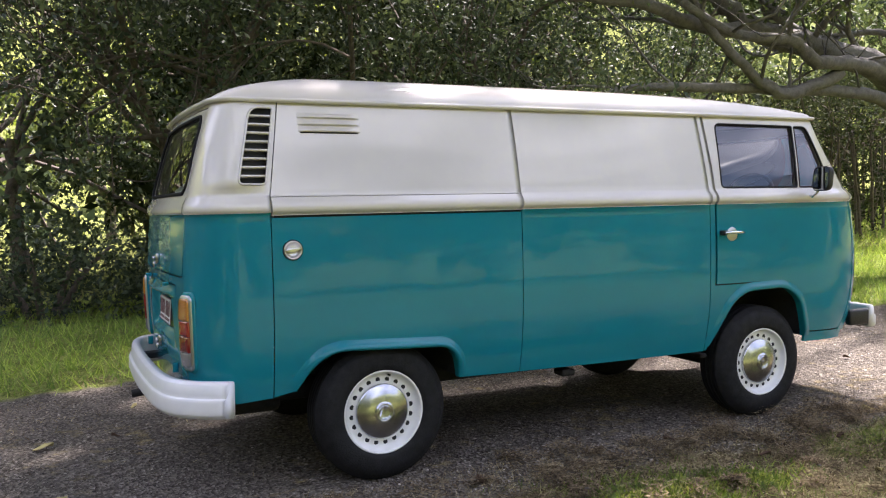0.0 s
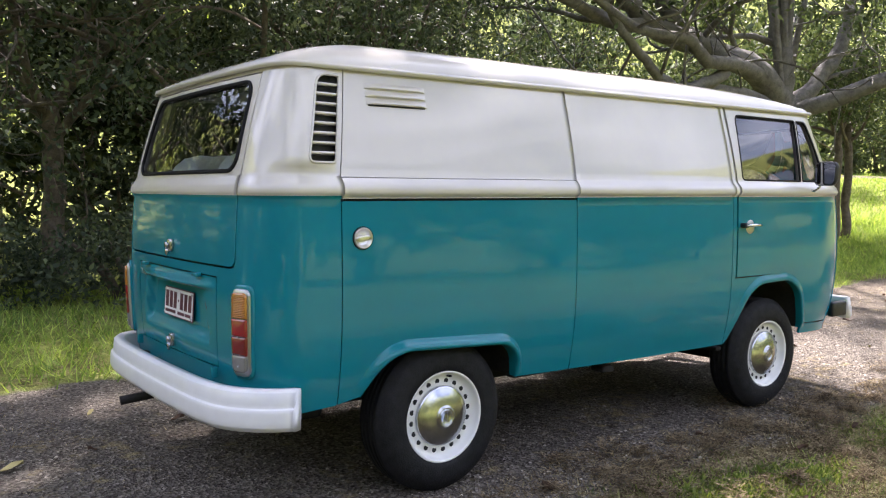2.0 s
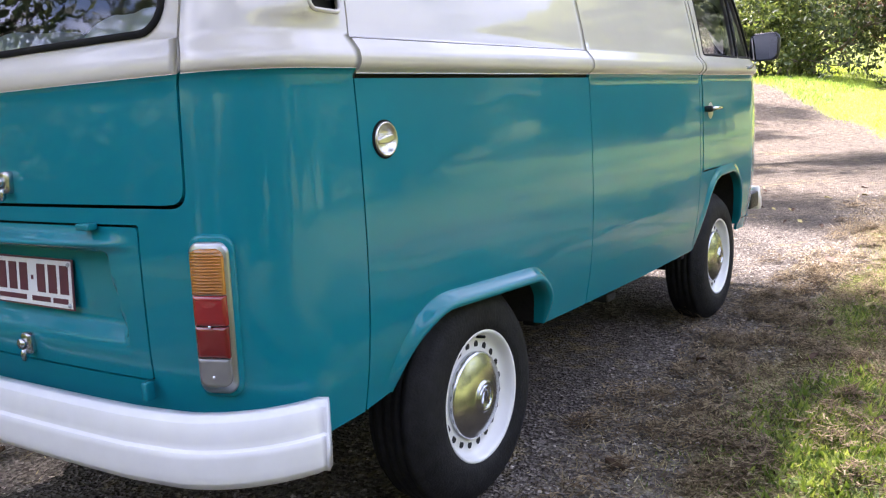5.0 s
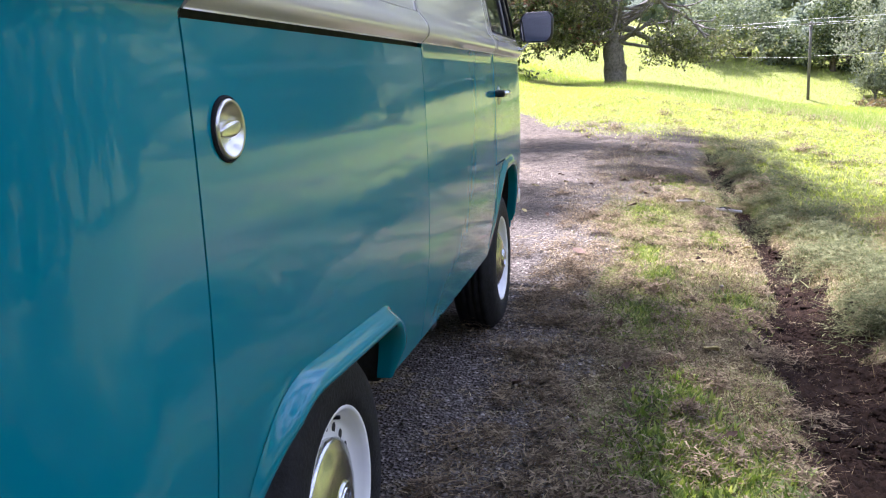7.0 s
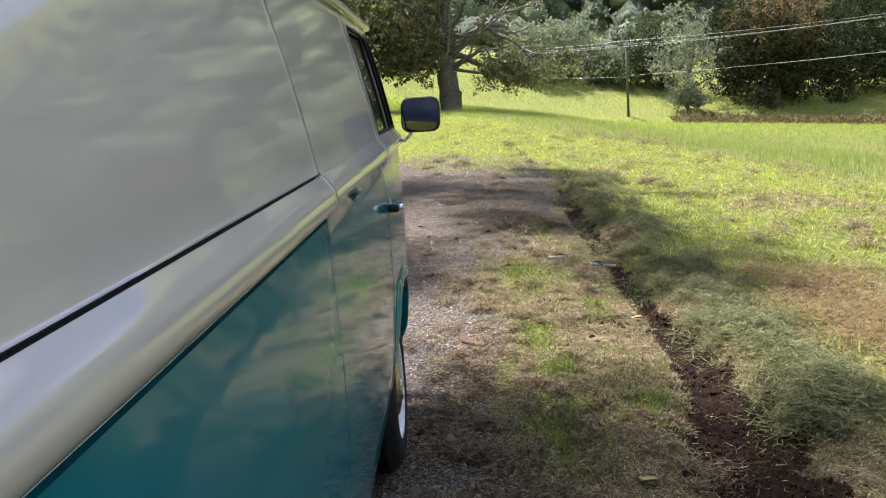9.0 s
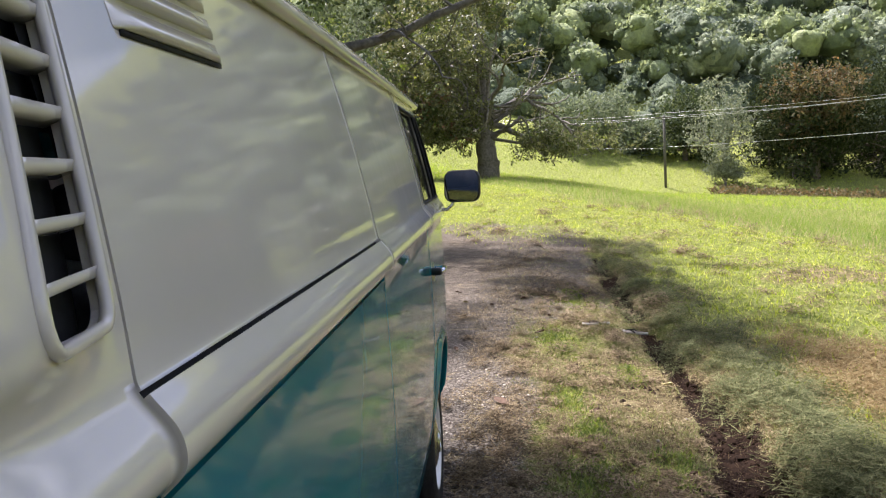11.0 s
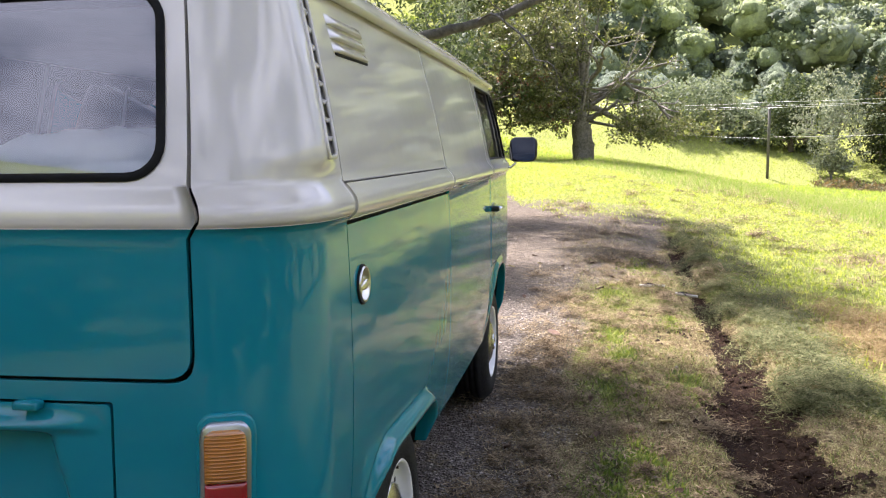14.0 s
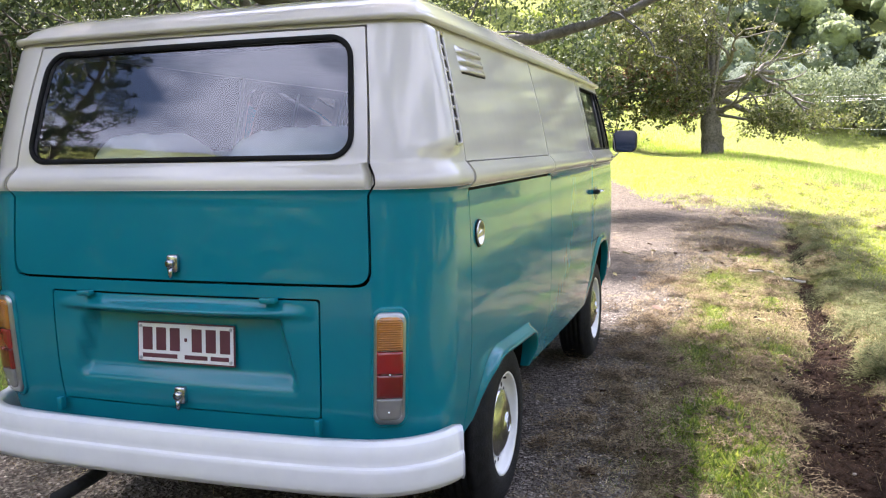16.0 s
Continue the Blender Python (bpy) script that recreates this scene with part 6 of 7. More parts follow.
fl.append(([(0.1, -0.2, 2.6), (0.8, -1.75, 3.2), (1.8, -3.15, 3.4), (1.8, -4.4, 3.65), (1.8, -5.8, 4.1), (2.0, -7.7, 5.1)], 0.17, 0.05))
fl.append(([(0.1, 0.0, 2.7), (1.2, 0.8, 3.8), (2.6, 1.4, 4.9)], 0.16, 0.06))
for path, r0, r1 in list(fl[1:]):
    for k in range(len(path) - 2):
        branch_out(path[k + 1], np.array([RNG.normal() - 0.4, RNG.normal() * 0.8, RNG.random() * 0.9 + 0.1]), 1.5 + RNG.random(), r1 * 0.7, 1, fl, ft, 0.9, 0.3, 0.36)
ft = np.array(ft)
ft = ft[ft[:, 2] > 4.2]
# unseen leaf clumps, shifted sunward from the ground that they are to shade
gx, gy, gz = -8.5 + 24 * RNG.random(2300), -3.9 + 6.4 * RNG.random(2300), 11.0 + 2.6 * RNG.random(2300)
gz = np.where(gx < 0.4, 0.56 * gz, gz)
keep = (vnoise(gx, gy, 0.55, 3) > np.interp(gx, [2.5, 3.7], [0.36, 0.68]) - np.where(gy < -2.2, np.interp(gx, [4.8, 6.2], [0.0, 0.28]), 0.0)) & (gy > -3.35 - 0.6 * vnoise(gx, gy, 0.5, 2) + 0.25 * np.clip(gx - 12, 0, 12))
# gap in the clumps that lets sun onto the clover
keep &= np.hypot((gx - 0.55) / 0.95, (gy + 1.55) / 0.55) > 1.0
top = np.stack([gx + gz * sun_dir.x / sun_dir.z, gy + gz * sun_dir.y / sun_dir.z, gz], 1)
# further unseen clumps: behind the van, over the island, over limbs and verge
hx, hy, hz = -9 + 8.0 * RNG.random(420), -8.5 + 4.6 * RNG.random(420), 6.2 + 1.6 * RNG.random(420)
shade = vnoise(hx, hy, 0.5, 3) > 0.40
gz, keep = np.concatenate([gz, hz]), np.concatenate([keep, shade])
top = np.concatenate([top, np.stack([hx + hz * sun_dir.x / sun_dir.z, hy + hz * sun_dir.y / sun_dir.z, hz], 1)])
ix, iy, iz = 10 + 14 * RNG.random(420), 2.2 + 4.3 * RNG.random(420), 8.0 + 2.0 * RNG.random(420)
gz, keep = np.concatenate([gz, iz]), np.concatenate([keep, vnoise(ix, iy, 0.5, 3) > 0.42])
top = np.concatenate([top, np.stack([ix + iz * sun_dir.x / sun_dir.z, iy + iz * sun_dir.y / sun_dir.z, iz], 1)])
jx, jy, jz = -3 + 14 * RNG.random(330), 3.5 + 3.0 * RNG.random(330), 7.0 + 2.0 * RNG.random(330)
gz, keep = np.concatenate([gz, jz]), np.concatenate([keep, vnoise(jx, jy, 0.5, 3) > 0.40])
top = np.concatenate([top, np.stack([jx + jz * sun_dir.x / sun_dir.z, jy + jz * sun_dir.y / sun_dir.z, jz], 1)])
keep &= (top[:, 0] > -1.0) | (np.hypot(top[:, 0] + 0.8, top[:, 1]) < (gz - 1.5) / 1.25)
top = top[keep] - np.array([FX, FY, 0.0])
# thin limbs added up to the unseen clumps
for e in ((-1, -2, 11.5), (-5, -2.5, 11.8), (-8, -1, 12.0), (-10, -3.0, 11.6), (-5, 1.5, 12.2), (5.0, -1.5, 10.5)):
    m_ = np.array(e) * 0.5 + np.array([0, 0, 2.6])
    fl.append(([(0, 0, 2.8), tuple(m_ * np.array([0.5, 0.5, 1.0])), tuple(m_ + np.array([0, 0, 0.6])), e], 0.07, 0.03))
limbs("trunk", fl, BARK, fig)
leaves("crown", ft, 0.5, 70, 0.11, LEAF_DARK, fig)
over = RNG.normal(size=(90, 3)) * np.array([0.9, 1.5, 0.5]) + np.array([1.9, -4.2, 5.2])
leaves("outer_foliage", over, 0.5, 70, 0.12, LEAF_DARK, fig)
leaves("unseen_shade_canopy", top, 0.6, 34, 0.21, LEAF_DARK, fig)
for dx, dy, h in ((2.6, 0.35, 4.4), (3.1, 0.4, 4.8), (-3.0, 3.0, 4.0)):
    tree("sapling", "thin dark sapling at the edge of the drive", (FX + dx, FY + dy), h, 0.09, 1.1, LEAF_DARK, BARK2, 5000, 0.09, forks=4, depth=1, low=0.5)


def bush(name, label, x, y, rx, ry, h, mat, count, leaf, per=26, category="bush"):
    """A leafy bush or hedge: leaves over stems, uneven at the top."""
    z = float(ground_h(x, y))
    root = tagged(new(name), label, category)
    root.location = (x, y, z)
    a, rr = RNG.random(count) * 2 * np.pi, np.sqrt(RNG.random(count))
    px, py = rx * rr * np.cos(a), ry * rr * np.sin(a)
    top = h * np.sqrt(np.clip(1 - (rr * 0.92) ** 2, 0, 1)) * (0.75 + 0.5 * vnoise(px + x, py + y, 0.9, 2))
    pz = top * (1 - 0.96 * RNG.random(count) ** 1.4)
    st = []
    for k in range(7):
        b_ = 2 * math.pi * k / 7
        e = (0.6 * rx * math.cos(b_), 0.6 * ry * math.sin(b_), h * 0.75)
        st.append(([(0.1 * rx * math.cos(b_), 0.1 * ry * math.sin(b_), -0.1), (e[0] * 0.5, e[1] * 0.5, h * 0.4), e], 0.05, 0.02))
    limbs("stem", st, BARK2, root, 6)
    leaves("foliage", np.stack([px, py, pz], 1), 0.10 * (rx + ry) * 0.5 + 0.18, per, leaf, mat, root)
    return root


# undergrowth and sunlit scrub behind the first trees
for x, y, rx, ry, h, mt in ((-6.5, 13.5, 3.0, 2.0, 3.2, LEAF_LIME), (-3.0, 15.5, 3.0, 2.0, 4.2, LEAF_LIME), (0.8, 14.5, 2.8, 1.8, 3.4, LEAF_DIM), (-4.6, 10.4, 1.7, 1.2, 1.5, LEAF_MID), (1.6, 9.6, 1.6, 1.1, 1.8, LEAF_SHADE), (4.6, 12.0, 2.6, 1.6, 3.0, LEAF_SHADE), (8.2, 13.5, 2.6, 1.6, 3.2, LEAF_DIM), (13.2, 9.6, 1.9, 1.3, 3.9, LEAF_SHADED_THICKET), (15.4, 10.0, 2.0, 1.4, 3.9, LEAF_SHADED_THICKET), (9.6, 8.8, 1.7, 1.2, 2.8, LEAF_SHADE), (17.8, 10.6, 2.1, 1.5, 4.2, LEAF_SHADED_THICKET), (20.4, 11.8, 2.1, 1.5, 4.2, LEAF_SHADED_THICKET)):
    bush("shrub", "rough green shrub behind the trees", x, y, rx, ry, h, mt, 190 if mt == LEAF_SHADED_THICKET else 140, 0.105, 30)
for x, y, h, mt in ((-10, 21, 7.0, LEAF_LIME), (-5, 23, 8.0, LEAF_MID), (0.5, 22, 7.0, LEAF_LIME), (6, 18, 9.0, LEAF_MID), (10, 17, 9.5, LEAF_MID), (15, 16, 8.5, LEAF_SHADED_THICKET), (20, 17, 9.0, LEAF_DIM)):
    tree("scrub_tree", "sunlit yellow-green tree beyond the drive", (x, y), h, 0.16, 3.0, mt, BARK2, 4200, 0.23, forks=5, depth=1, low=0.2, clump=0.75, fill=1.2)

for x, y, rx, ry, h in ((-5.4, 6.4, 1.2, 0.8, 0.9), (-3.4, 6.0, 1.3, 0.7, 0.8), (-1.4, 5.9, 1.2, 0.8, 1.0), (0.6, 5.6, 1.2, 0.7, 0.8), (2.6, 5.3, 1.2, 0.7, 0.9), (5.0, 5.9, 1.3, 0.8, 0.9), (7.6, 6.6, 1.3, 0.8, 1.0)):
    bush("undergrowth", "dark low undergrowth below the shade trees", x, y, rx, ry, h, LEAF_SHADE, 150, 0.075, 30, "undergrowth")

# thin bare stems standing in front of the thicket
for k in range(9):
    sx, sy = 12.6 + 0.62 * k + 0.3 * RNG.random(), 7.7 + 0.16 * k + 0.7 * RNG.random()
    tree("sapling", "thin bare-stemmed sapling at the edge of the thicket", (sx, sy), 3.6 + 1.2 * RNG.random(), 0.035, 0.8, LEAF_SHADED_THICKET, BARK2, 900, 0.085, forks=3, depth=1, low=0.55, lean=(0.6 * RNG.normal(), 0.3 * RNG.normal()))

# hedge by the far bend of the drive; its sunlit parts are painted with lime leaves
for x, y, rx, ry, h, mt in ((38.5, 8.0, 2.4, 2.4, 4.4, LEAF_LIME), (38.8, 12.2, 2.8, 2.8, 4.8, LEAF_DIM), (38.4, 16.2, 2.8, 2.8, 4.6, LEAF_DIM), (40.2, 12.0, 2.6, 3.0, 5.6, LEAF_LIME), (38.0, 20.6, 2.8, 2.8, 4.6, LEAF_DIM)):
    bush("hedge_bush", "dense hedge bush with sunlit yellow-green top", x, y, rx, ry, h, mt, 280, 0.22, 32)
for x, y, h in ((43, 20, 9.5), (45, 13, 8.5), (26, 14.5, 8.5), (44, 26, 10)):
    tree("scrub_tree", "tall dark tree behind the hedge", (x, y), h, 0.2, 3.6, LEAF_DIM, BARK2, 5000, 0.28, forks=5, depth=1, low=0.2, clump=0.9, fill=1.2)

# the old tree that stands in the field ahead
TX, TY = 42.0, -0.85
field = tagged(new("field_tree"), "old gnarled tree with a forked grey trunk in the field", "tree")
field.location = (TX, TY, float(ground_h(TX, TY)) - 0.05)
fl, ft = [], []
fl.append(([(0, 0, -0.1), (0, 0.05, 1.0), (0.0, 0.15, 2.0)], 0.62, 0.50))
fl.append(([(0, 0.15, 1.8), (0.1, 0.2, 3.6), (0.2, 0.0, 5.4), (0, 0.1, 7.2)], 0.40, 0.16))
for hy, hz, ln, r in ((1.0, 0.55, 3.2, 0.2), (-1.0, 0.25, 2.8, 0.2), (-1.0, 1.0, 3.8, 0.22), (1.0, 1.1, 3.8, 0.22), (-0.5, 0.8, 3.2, 0.16), (0.6, 1.5, 4.0, 0.2), (-0.9, 0.15, 2.2, 0.13), (-0.7, 1.4, 3.6, 0.18)):
    branch_out((0, 0.1, 2.0 + RNG.random() * 1.2), (RNG.normal() * 0.6, hy, hz), ln, r, 2, fl, ft, 0.75, 0.1)
ftn = np.array(ft)
pick = ftn[RNG.random(len(ftn)) < np.where(ftn[:, 1] < -0.5, 0.16, 0.75)]
q_ = RNG.normal(size=(150, 3))
q_ /= np.linalg.norm(q_, axis=1)[:, None]
mass = q_ * np.array([2.9, 2.9, 4.1]) * (0.80 + 0.28 * RNG.random((150, 1))) + np.array([0.2, 1.9, 6.0])
mass = mass[(mass[:, 1] > 0.3) | (mass[:, 2] > 7.4) | (RNG.random(len(mass)) < 0.15)]
mass[:, 2] += 0.5 * np.clip(1.6 - mass[:, 1], 0, 2) * (mass[:, 2] < 4.5)
skirt = RNG.normal(size=(16, 3)) * np.array([1.1, 1.0, 0.40]) + np.array([0, 2.9, 2.7])
low_q = RNG.normal(size=(26, 3)) * np.array([0.7, 1.05, 0.30]) + np.array([0, -3.1, 1.85])
low_q[:, 2] = np.maximum(low_q[:, 2], 1.5)
twigs_ = np.array([0.0, -1.8, 5.0]) + RNG.normal(size=(30, 3)) * np.array([1.4, 1.1, 1.7])
twigs_[:, 2] = np.maximum(twigs_[:, 2], 3.2)
clumps_ = np.concatenate([mass, skirt, low_q])
inner = RNG.normal(size=(26, 3)) * np.array([1.4, 1.6, 1.3]) + np.array([0, 1.6, 5.6])
clumps_ = np.concatenate([clumps_, inner])
sub = np.repeat(clumps_, 8, axis=0) + RNG.normal(size=(8 * len(clumps_), 3)) * np.array([0.6, 0.6, 0.38])
sub = sub[(sub[:, 1] > 0.1) | (sub[:, 2] > 7.4) | ((sub[:, 2] < 2.9) & (sub[:, 1] < -1.4)) | (RNG.random(len(sub)) < 0.12)]
sub = sub[vnoise(sub[:, 1] + 3, sub[:, 2], 0.9, 2) > 0.36]
for m_ in clumps_[::15]:
    w_ = np.array([m_[0] * 0.42, 0.15 + (m_[1] - 0.15) * 0.42, 2.3 + (m_[2] - 2.3) * 0.62]) + RNG.normal(size=3) * 0.2
    fl.append(([(0, 0.15, 2.1), tuple(w_), tuple(0.6 * w_ + 0.4 * m_ + RNG.normal(size=3) * 0.2), tuple(m_)], 0.10, 0.025))
leaves("crown", np.concatenate([pick, sub]), 0.34, 32, 0.16, LEAF_OLIVE, field)
leaves("light_leaves", np.concatenate([pick, sub + np.array([0, 0, 0.12])]), 0.34, 4, 0.16, LEAF_MID, field)
leaves("sparse_leaves", twigs_, 0.40, 40, 0.15, LEAF_OLIVE, field)
for w_ in twigs_[::4]:
    fl.append(([(0, 0.0, 2.4 + 1.6 * RNG.random()), tuple(0.5 * w_ + np.array([0, 0, 1.0]) + RNG.normal(size=3) * 0.35), tuple(w_)], 0.09, 0.02))
limbs("trunk", fl, BARK3, field)
rust = np.concatenate([skirt, pick[(pick[:, 1] > 1.0) & (pick[:, 2] < 4.5)]])
leaves("rust_leaves", rust, 0.45, 60, 0.15, LEAF_RUSSET, field)
for x, y, h, mt in ((40, 6.0, 6.0, LEAF_DIM), (47, 8.0, 8.0, LEAF_DIM), (55, 10, 9, LEAF_MID)):
    tree("scrub_tree", "dark tree beside the field tree", (x, y), h, 0.18, 2.6, mt, BARK2, 5000, 0.28, forks=5, depth=1, low=0.12, clump=0.8, fill=1.2)

for x, y, h in ((-14, -21, 8), (-5, -23, 9), (4, -22, 8), (13, -24, 9), (22, -23, 8.5), (31, -26, 9.5), (40, -30, 10), (50, -38, 11)):
    tree("scrub_tree", "dark tree along the side of the field", (x, y), h, 0.3, 4.2, LEAF_DIM, BARK2, 2400, 0.56, forks=5, depth=1, low=0.12, clump=1.3, fill=1.4)

# dry bracken along the foot of those trees
fern = near_spots(900, 0, 1, 0, 1)
fern = np.stack([70 + 6 * fern[:, 0] - 9 * fern[:, 1], -20 - 30 * fern[:, 1]], 1)
fz = ground_h(fern[:, 0], fern[:, 1])
tagged(leaves("bracken", np.stack([fern[:, 0], fern[:, 1], fz + 0.12 + 0.45 * RNG.random(900)], 1), 0.5, 14, 0.26, LEAF_RUST), "rust-brown dry bracken along the edge of the trees", "bracken", kind="stuff")

# trees along the right of the field
tree("rust_tree", "broad dense tree with rust-brown crown", (82, -30.0), 9.6, 0.5, 5.6, LEAF_SHADED_THICKET, BARK2, 18000, 0.36, forks=8, depth=2, low=0.10, clump=1.2, fill=1.8, reach=0.36)
tree("rust_tree", "broad dense tree with rust-brown crown", (84, -39.5), 10.8, 0.5, 6.0, LEAF_SHADED_THICKET, BARK2, 15000, 0.36, forks=8, depth=2, low=0.10, clump=1.2, fill=1.8, reach=0.36)
tree("rust_tree", "tree crown turning rust brown", (80.5, -31.0), 10.2, 0.4, 4.2, LEAF_RUST, BARK2, 10000, 0.34, forks=6, depth=1, low=0.45, clump=1.2, fill=1.6, reach=0.4)
tree("grey_gum", "pale grey-green gum tree with open crown", (79, -22.3), 10.5, 0.20, 2.0, LEAF_GUM, BARK, 4600, 0.25, forks=6, depth=1, low=0.3, clump=0.75, reach=0.36)
tree("grey_gum", "pale grey-green gum sapling", (77, -21.8), 4.2, 0.12, 1.3, LEAF_GUM, BARK, 4000, 0.22, forks=4, depth=1, low=0.2, clump=0.6, reach=0.35)
tree("scrub_tree", "dark bushy tree behind the pole", (86, -20.3), 7.5, 0.3, 2.4, LEAF_DIM, BARK2, 9000, 0.32, forks=5, depth=1, low=0.15, clump=1.0, reach=0.35)
for x, y, h in ((88, -9.4, 6.0), (90.5, -13.4, 6.0), (88, -16.2, 3.2), (118, 10, 9), (112, 18, 10)):
    tree("scrub_tree", "round green tree at the foot of the hill", (x, y), h, 0.22, 0.55 * h, LEAF_GREY, BARK2, 5200, 0.36, forks=6, depth=1, low=0.12, clump=1.0, fill=2.2, reach=0.45)


# ---------------------------------------------------------------- the wooded hill
def ball_arrays(fineness):
    bm = bmesh.new()
    bmesh.ops.create_icosphere(bm, subdivisions=fineness, radius=1.0)
    v = np.array([q.co[:] for q in bm.verts])
    f = np.array([[q.index for q in t.verts] for t in bm.faces])
    bm.free()
    return v, f


def hill_woods(name, label, count, mat, az0, az1, r0, r1, per, leaf, puffs=8, coat=LEAF_FAR, low=5.0):
    """Crowns on the hillside: each a knobbly dome with smaller puffs on it, under a coat of leaf sprays."""
    dome, puff = ball_arrays(2 if per > 1 else 1), ball_arrays(1)
    az, rr = np.radians(az0 + (az1 - az0) * RNG.random(count)), r0 + (r1 - r0) * RNG.random(count) ** 1.3
    x, y = 2 + rr * np.cos(az), rr * np.sin(az)
    z = ground_h(x, y)
    V, F, cs, sp, k0 = [], [], [], [], 0
    for k in range(count):
        h, w = low * (1 + 1.1 * RNG.random() ** 1.3), 1.7 + 1.7 * RNG.random() ** 1.5
        mid = np.array([x[k], y[k], z[k] + h - w * 0.8])
        for q in range(puffs + 1):
            (bv, bf), ctr, r = (puff, mid, w * (0.28 + 0.24 * RNG.random())) if q else (dome, mid, w * 0.80)
            if q:
                g = RNG.normal(size=3)
                g[2] = abs(g[2]) * 0.9 - 0.15
                ctr = mid + g / np.linalg.norm(g) * w * np.array([0.78, 0.78, 0.72])
            ph = RNG.random(3) * 20
            lump = 1 + 0.13 * np.sin(bv[:, 0] * 6 + ph[0]) * np.sin(bv[:, 1] * 6 + ph[1]) + 0.10 * np.sin(bv[:, 2] * 9 + ph[2]) + 0.07 * RNG.normal(size=len(bv))
            V.append(bv * lump[:, None] * r * (0.72 if q else 1.0) * np.array([1, 1, 0.95]) + ctr)
            F.append(bf + k0)
            k0 += len(bv)
            m = 8 if q else 4
            g = RNG.normal(size=(m, 3))
            g /= np.linalg.norm(g, axis=1)[:, None]
            g[:, 2] = np.abs(g[:, 2]) - 0.2
            cs.append(ctr + g * r * (0.92 + 0.16 * RNG.random(m))[:, None])
            sp.append(np.full(m, r * 0.6))
    root = tagged(arrays(name, np.concatenate(V), np.concatenate(F), mat, smooth=True), label, "forest", kind="stuff")
    leaves("leaf_sprays", np.concatenate(cs), np.concatenate(sp), per, leaf, coat, root, droop=0.0, aspect=0.8)
    return root


def crown_mat(name, stops):
    m, n, l, b = node_mat(name)
    geo = n.new("ShaderNodeNewGeometry")
    r = ramp_node(n, l, geo.outputs["Random Per Island"], stops)
    t = noise_node(n, l, 1.3, 8.0, 0.7)
    r2 = ramp_node(n, l, t.outputs["Fac"], [(0.3, (0.62, 0.64, 0.62)), (0.65, (1.4, 1.4, 1.3))])
    m2 = n.new("ShaderNodeMix")
    m2.data_type, m2.blend_type = "RGBA", "MULTIPLY"
    m2.inputs[0].default_value = 1.0
    l.new(r.outputs[0], m2.inputs[6])
    l.new(r2.outputs[0], m2.inputs[7])
    l.new(m2.outputs[2], b.inputs["Base Color"])
    b.inputs["Roughness"].default_value = 0.95
    bump_node(n, l, t.outputs["Fac"], 1.0, 0.5, b)
    return m


# crown colours lightened to carry the haze over the hill
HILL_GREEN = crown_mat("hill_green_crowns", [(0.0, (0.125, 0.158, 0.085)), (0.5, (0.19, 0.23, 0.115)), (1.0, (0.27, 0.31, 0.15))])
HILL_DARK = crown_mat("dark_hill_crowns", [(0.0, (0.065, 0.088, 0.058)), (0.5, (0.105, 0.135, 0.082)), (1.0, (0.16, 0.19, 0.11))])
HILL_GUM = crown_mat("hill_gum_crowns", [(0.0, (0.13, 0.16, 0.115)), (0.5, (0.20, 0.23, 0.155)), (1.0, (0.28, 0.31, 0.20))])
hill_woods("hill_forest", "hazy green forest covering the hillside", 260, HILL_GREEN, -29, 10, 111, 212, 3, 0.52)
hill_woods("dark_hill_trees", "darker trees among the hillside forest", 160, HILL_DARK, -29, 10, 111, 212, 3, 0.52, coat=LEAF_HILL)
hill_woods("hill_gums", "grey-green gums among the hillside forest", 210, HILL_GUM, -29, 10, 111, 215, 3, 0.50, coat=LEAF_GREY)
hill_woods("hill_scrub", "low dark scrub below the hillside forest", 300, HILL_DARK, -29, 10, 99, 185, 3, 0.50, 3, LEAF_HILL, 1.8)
# these two forests are unseen, added only for what the van reflects
hill_woods("side_forest", "unseen forest on the hills beside the field, for reflections", 330, HILL_GREEN, -180, -29, 100, 200, 1, 2.0, 1)
hill_woods("back_forest", "unseen forest on the hills behind the trees, for reflections", 380, HILL_GREEN, 10, 180, 95, 200, 1, 2.0, 1)

# dark growth along the drive behind
for x, y, hh in ((-15, -5.5, 4.2), (-18, -1.5, 4.4), (-16, 3.2, 4.4), (-20, 6.5, 5.0), (-13, -9.5, 3.8), (-10.5, 10.0, 3.4), (-14.5, 9.0, 4.0), (-5.5, -7.6, 3.6), (-9.0, -7.0, 3.8), (-2.8, -10.5, 3.8)):
    bush("drive_bush", "dark leafy bush beside the drive", x, y, 2.6, 2.2, hh, LEAF_SHADE, 110, 0.28)


for x, y, rx, ry, hh in ((-5.6, 5.6, 1.9, 1.5, 1.9), (-8.6, 4.4, 1.9, 1.5, 1.8), (-9.2, 7.0, 2.0, 1.6, 2.2), (-11.5, 2.2, 1.9, 1.5, 1.9), (-7.4, -2.6, 1.3, 1.2, 1.5), (-7.8, 0.4, 1.3, 1.2, 1.4)):
    bush("drive_bush", "dark leafy bush beside the drive", x, y, rx, ry, hh, LEAF_SHADE, 90, 0.22)


# trees out of view; the first is added to darken the rear window's reflection
for x, y, hh in ((-4.8, 10.8, 8.5), (-12.5, -6.8, 7.5), (-15.5, -11.0, 8.0), (-9.0, -12.5, 7.0), (-18.0, 1.0, 8.0)):
    tree("scrub_tree", "dark leafy tree out of view beside the drive", (x, y), hh, 0.2, 3.0, LEAF_SHADE, BARK2, 3800, 0.29, forks=5, depth=1, low=0.18, clump=0.9, fill=1.2)

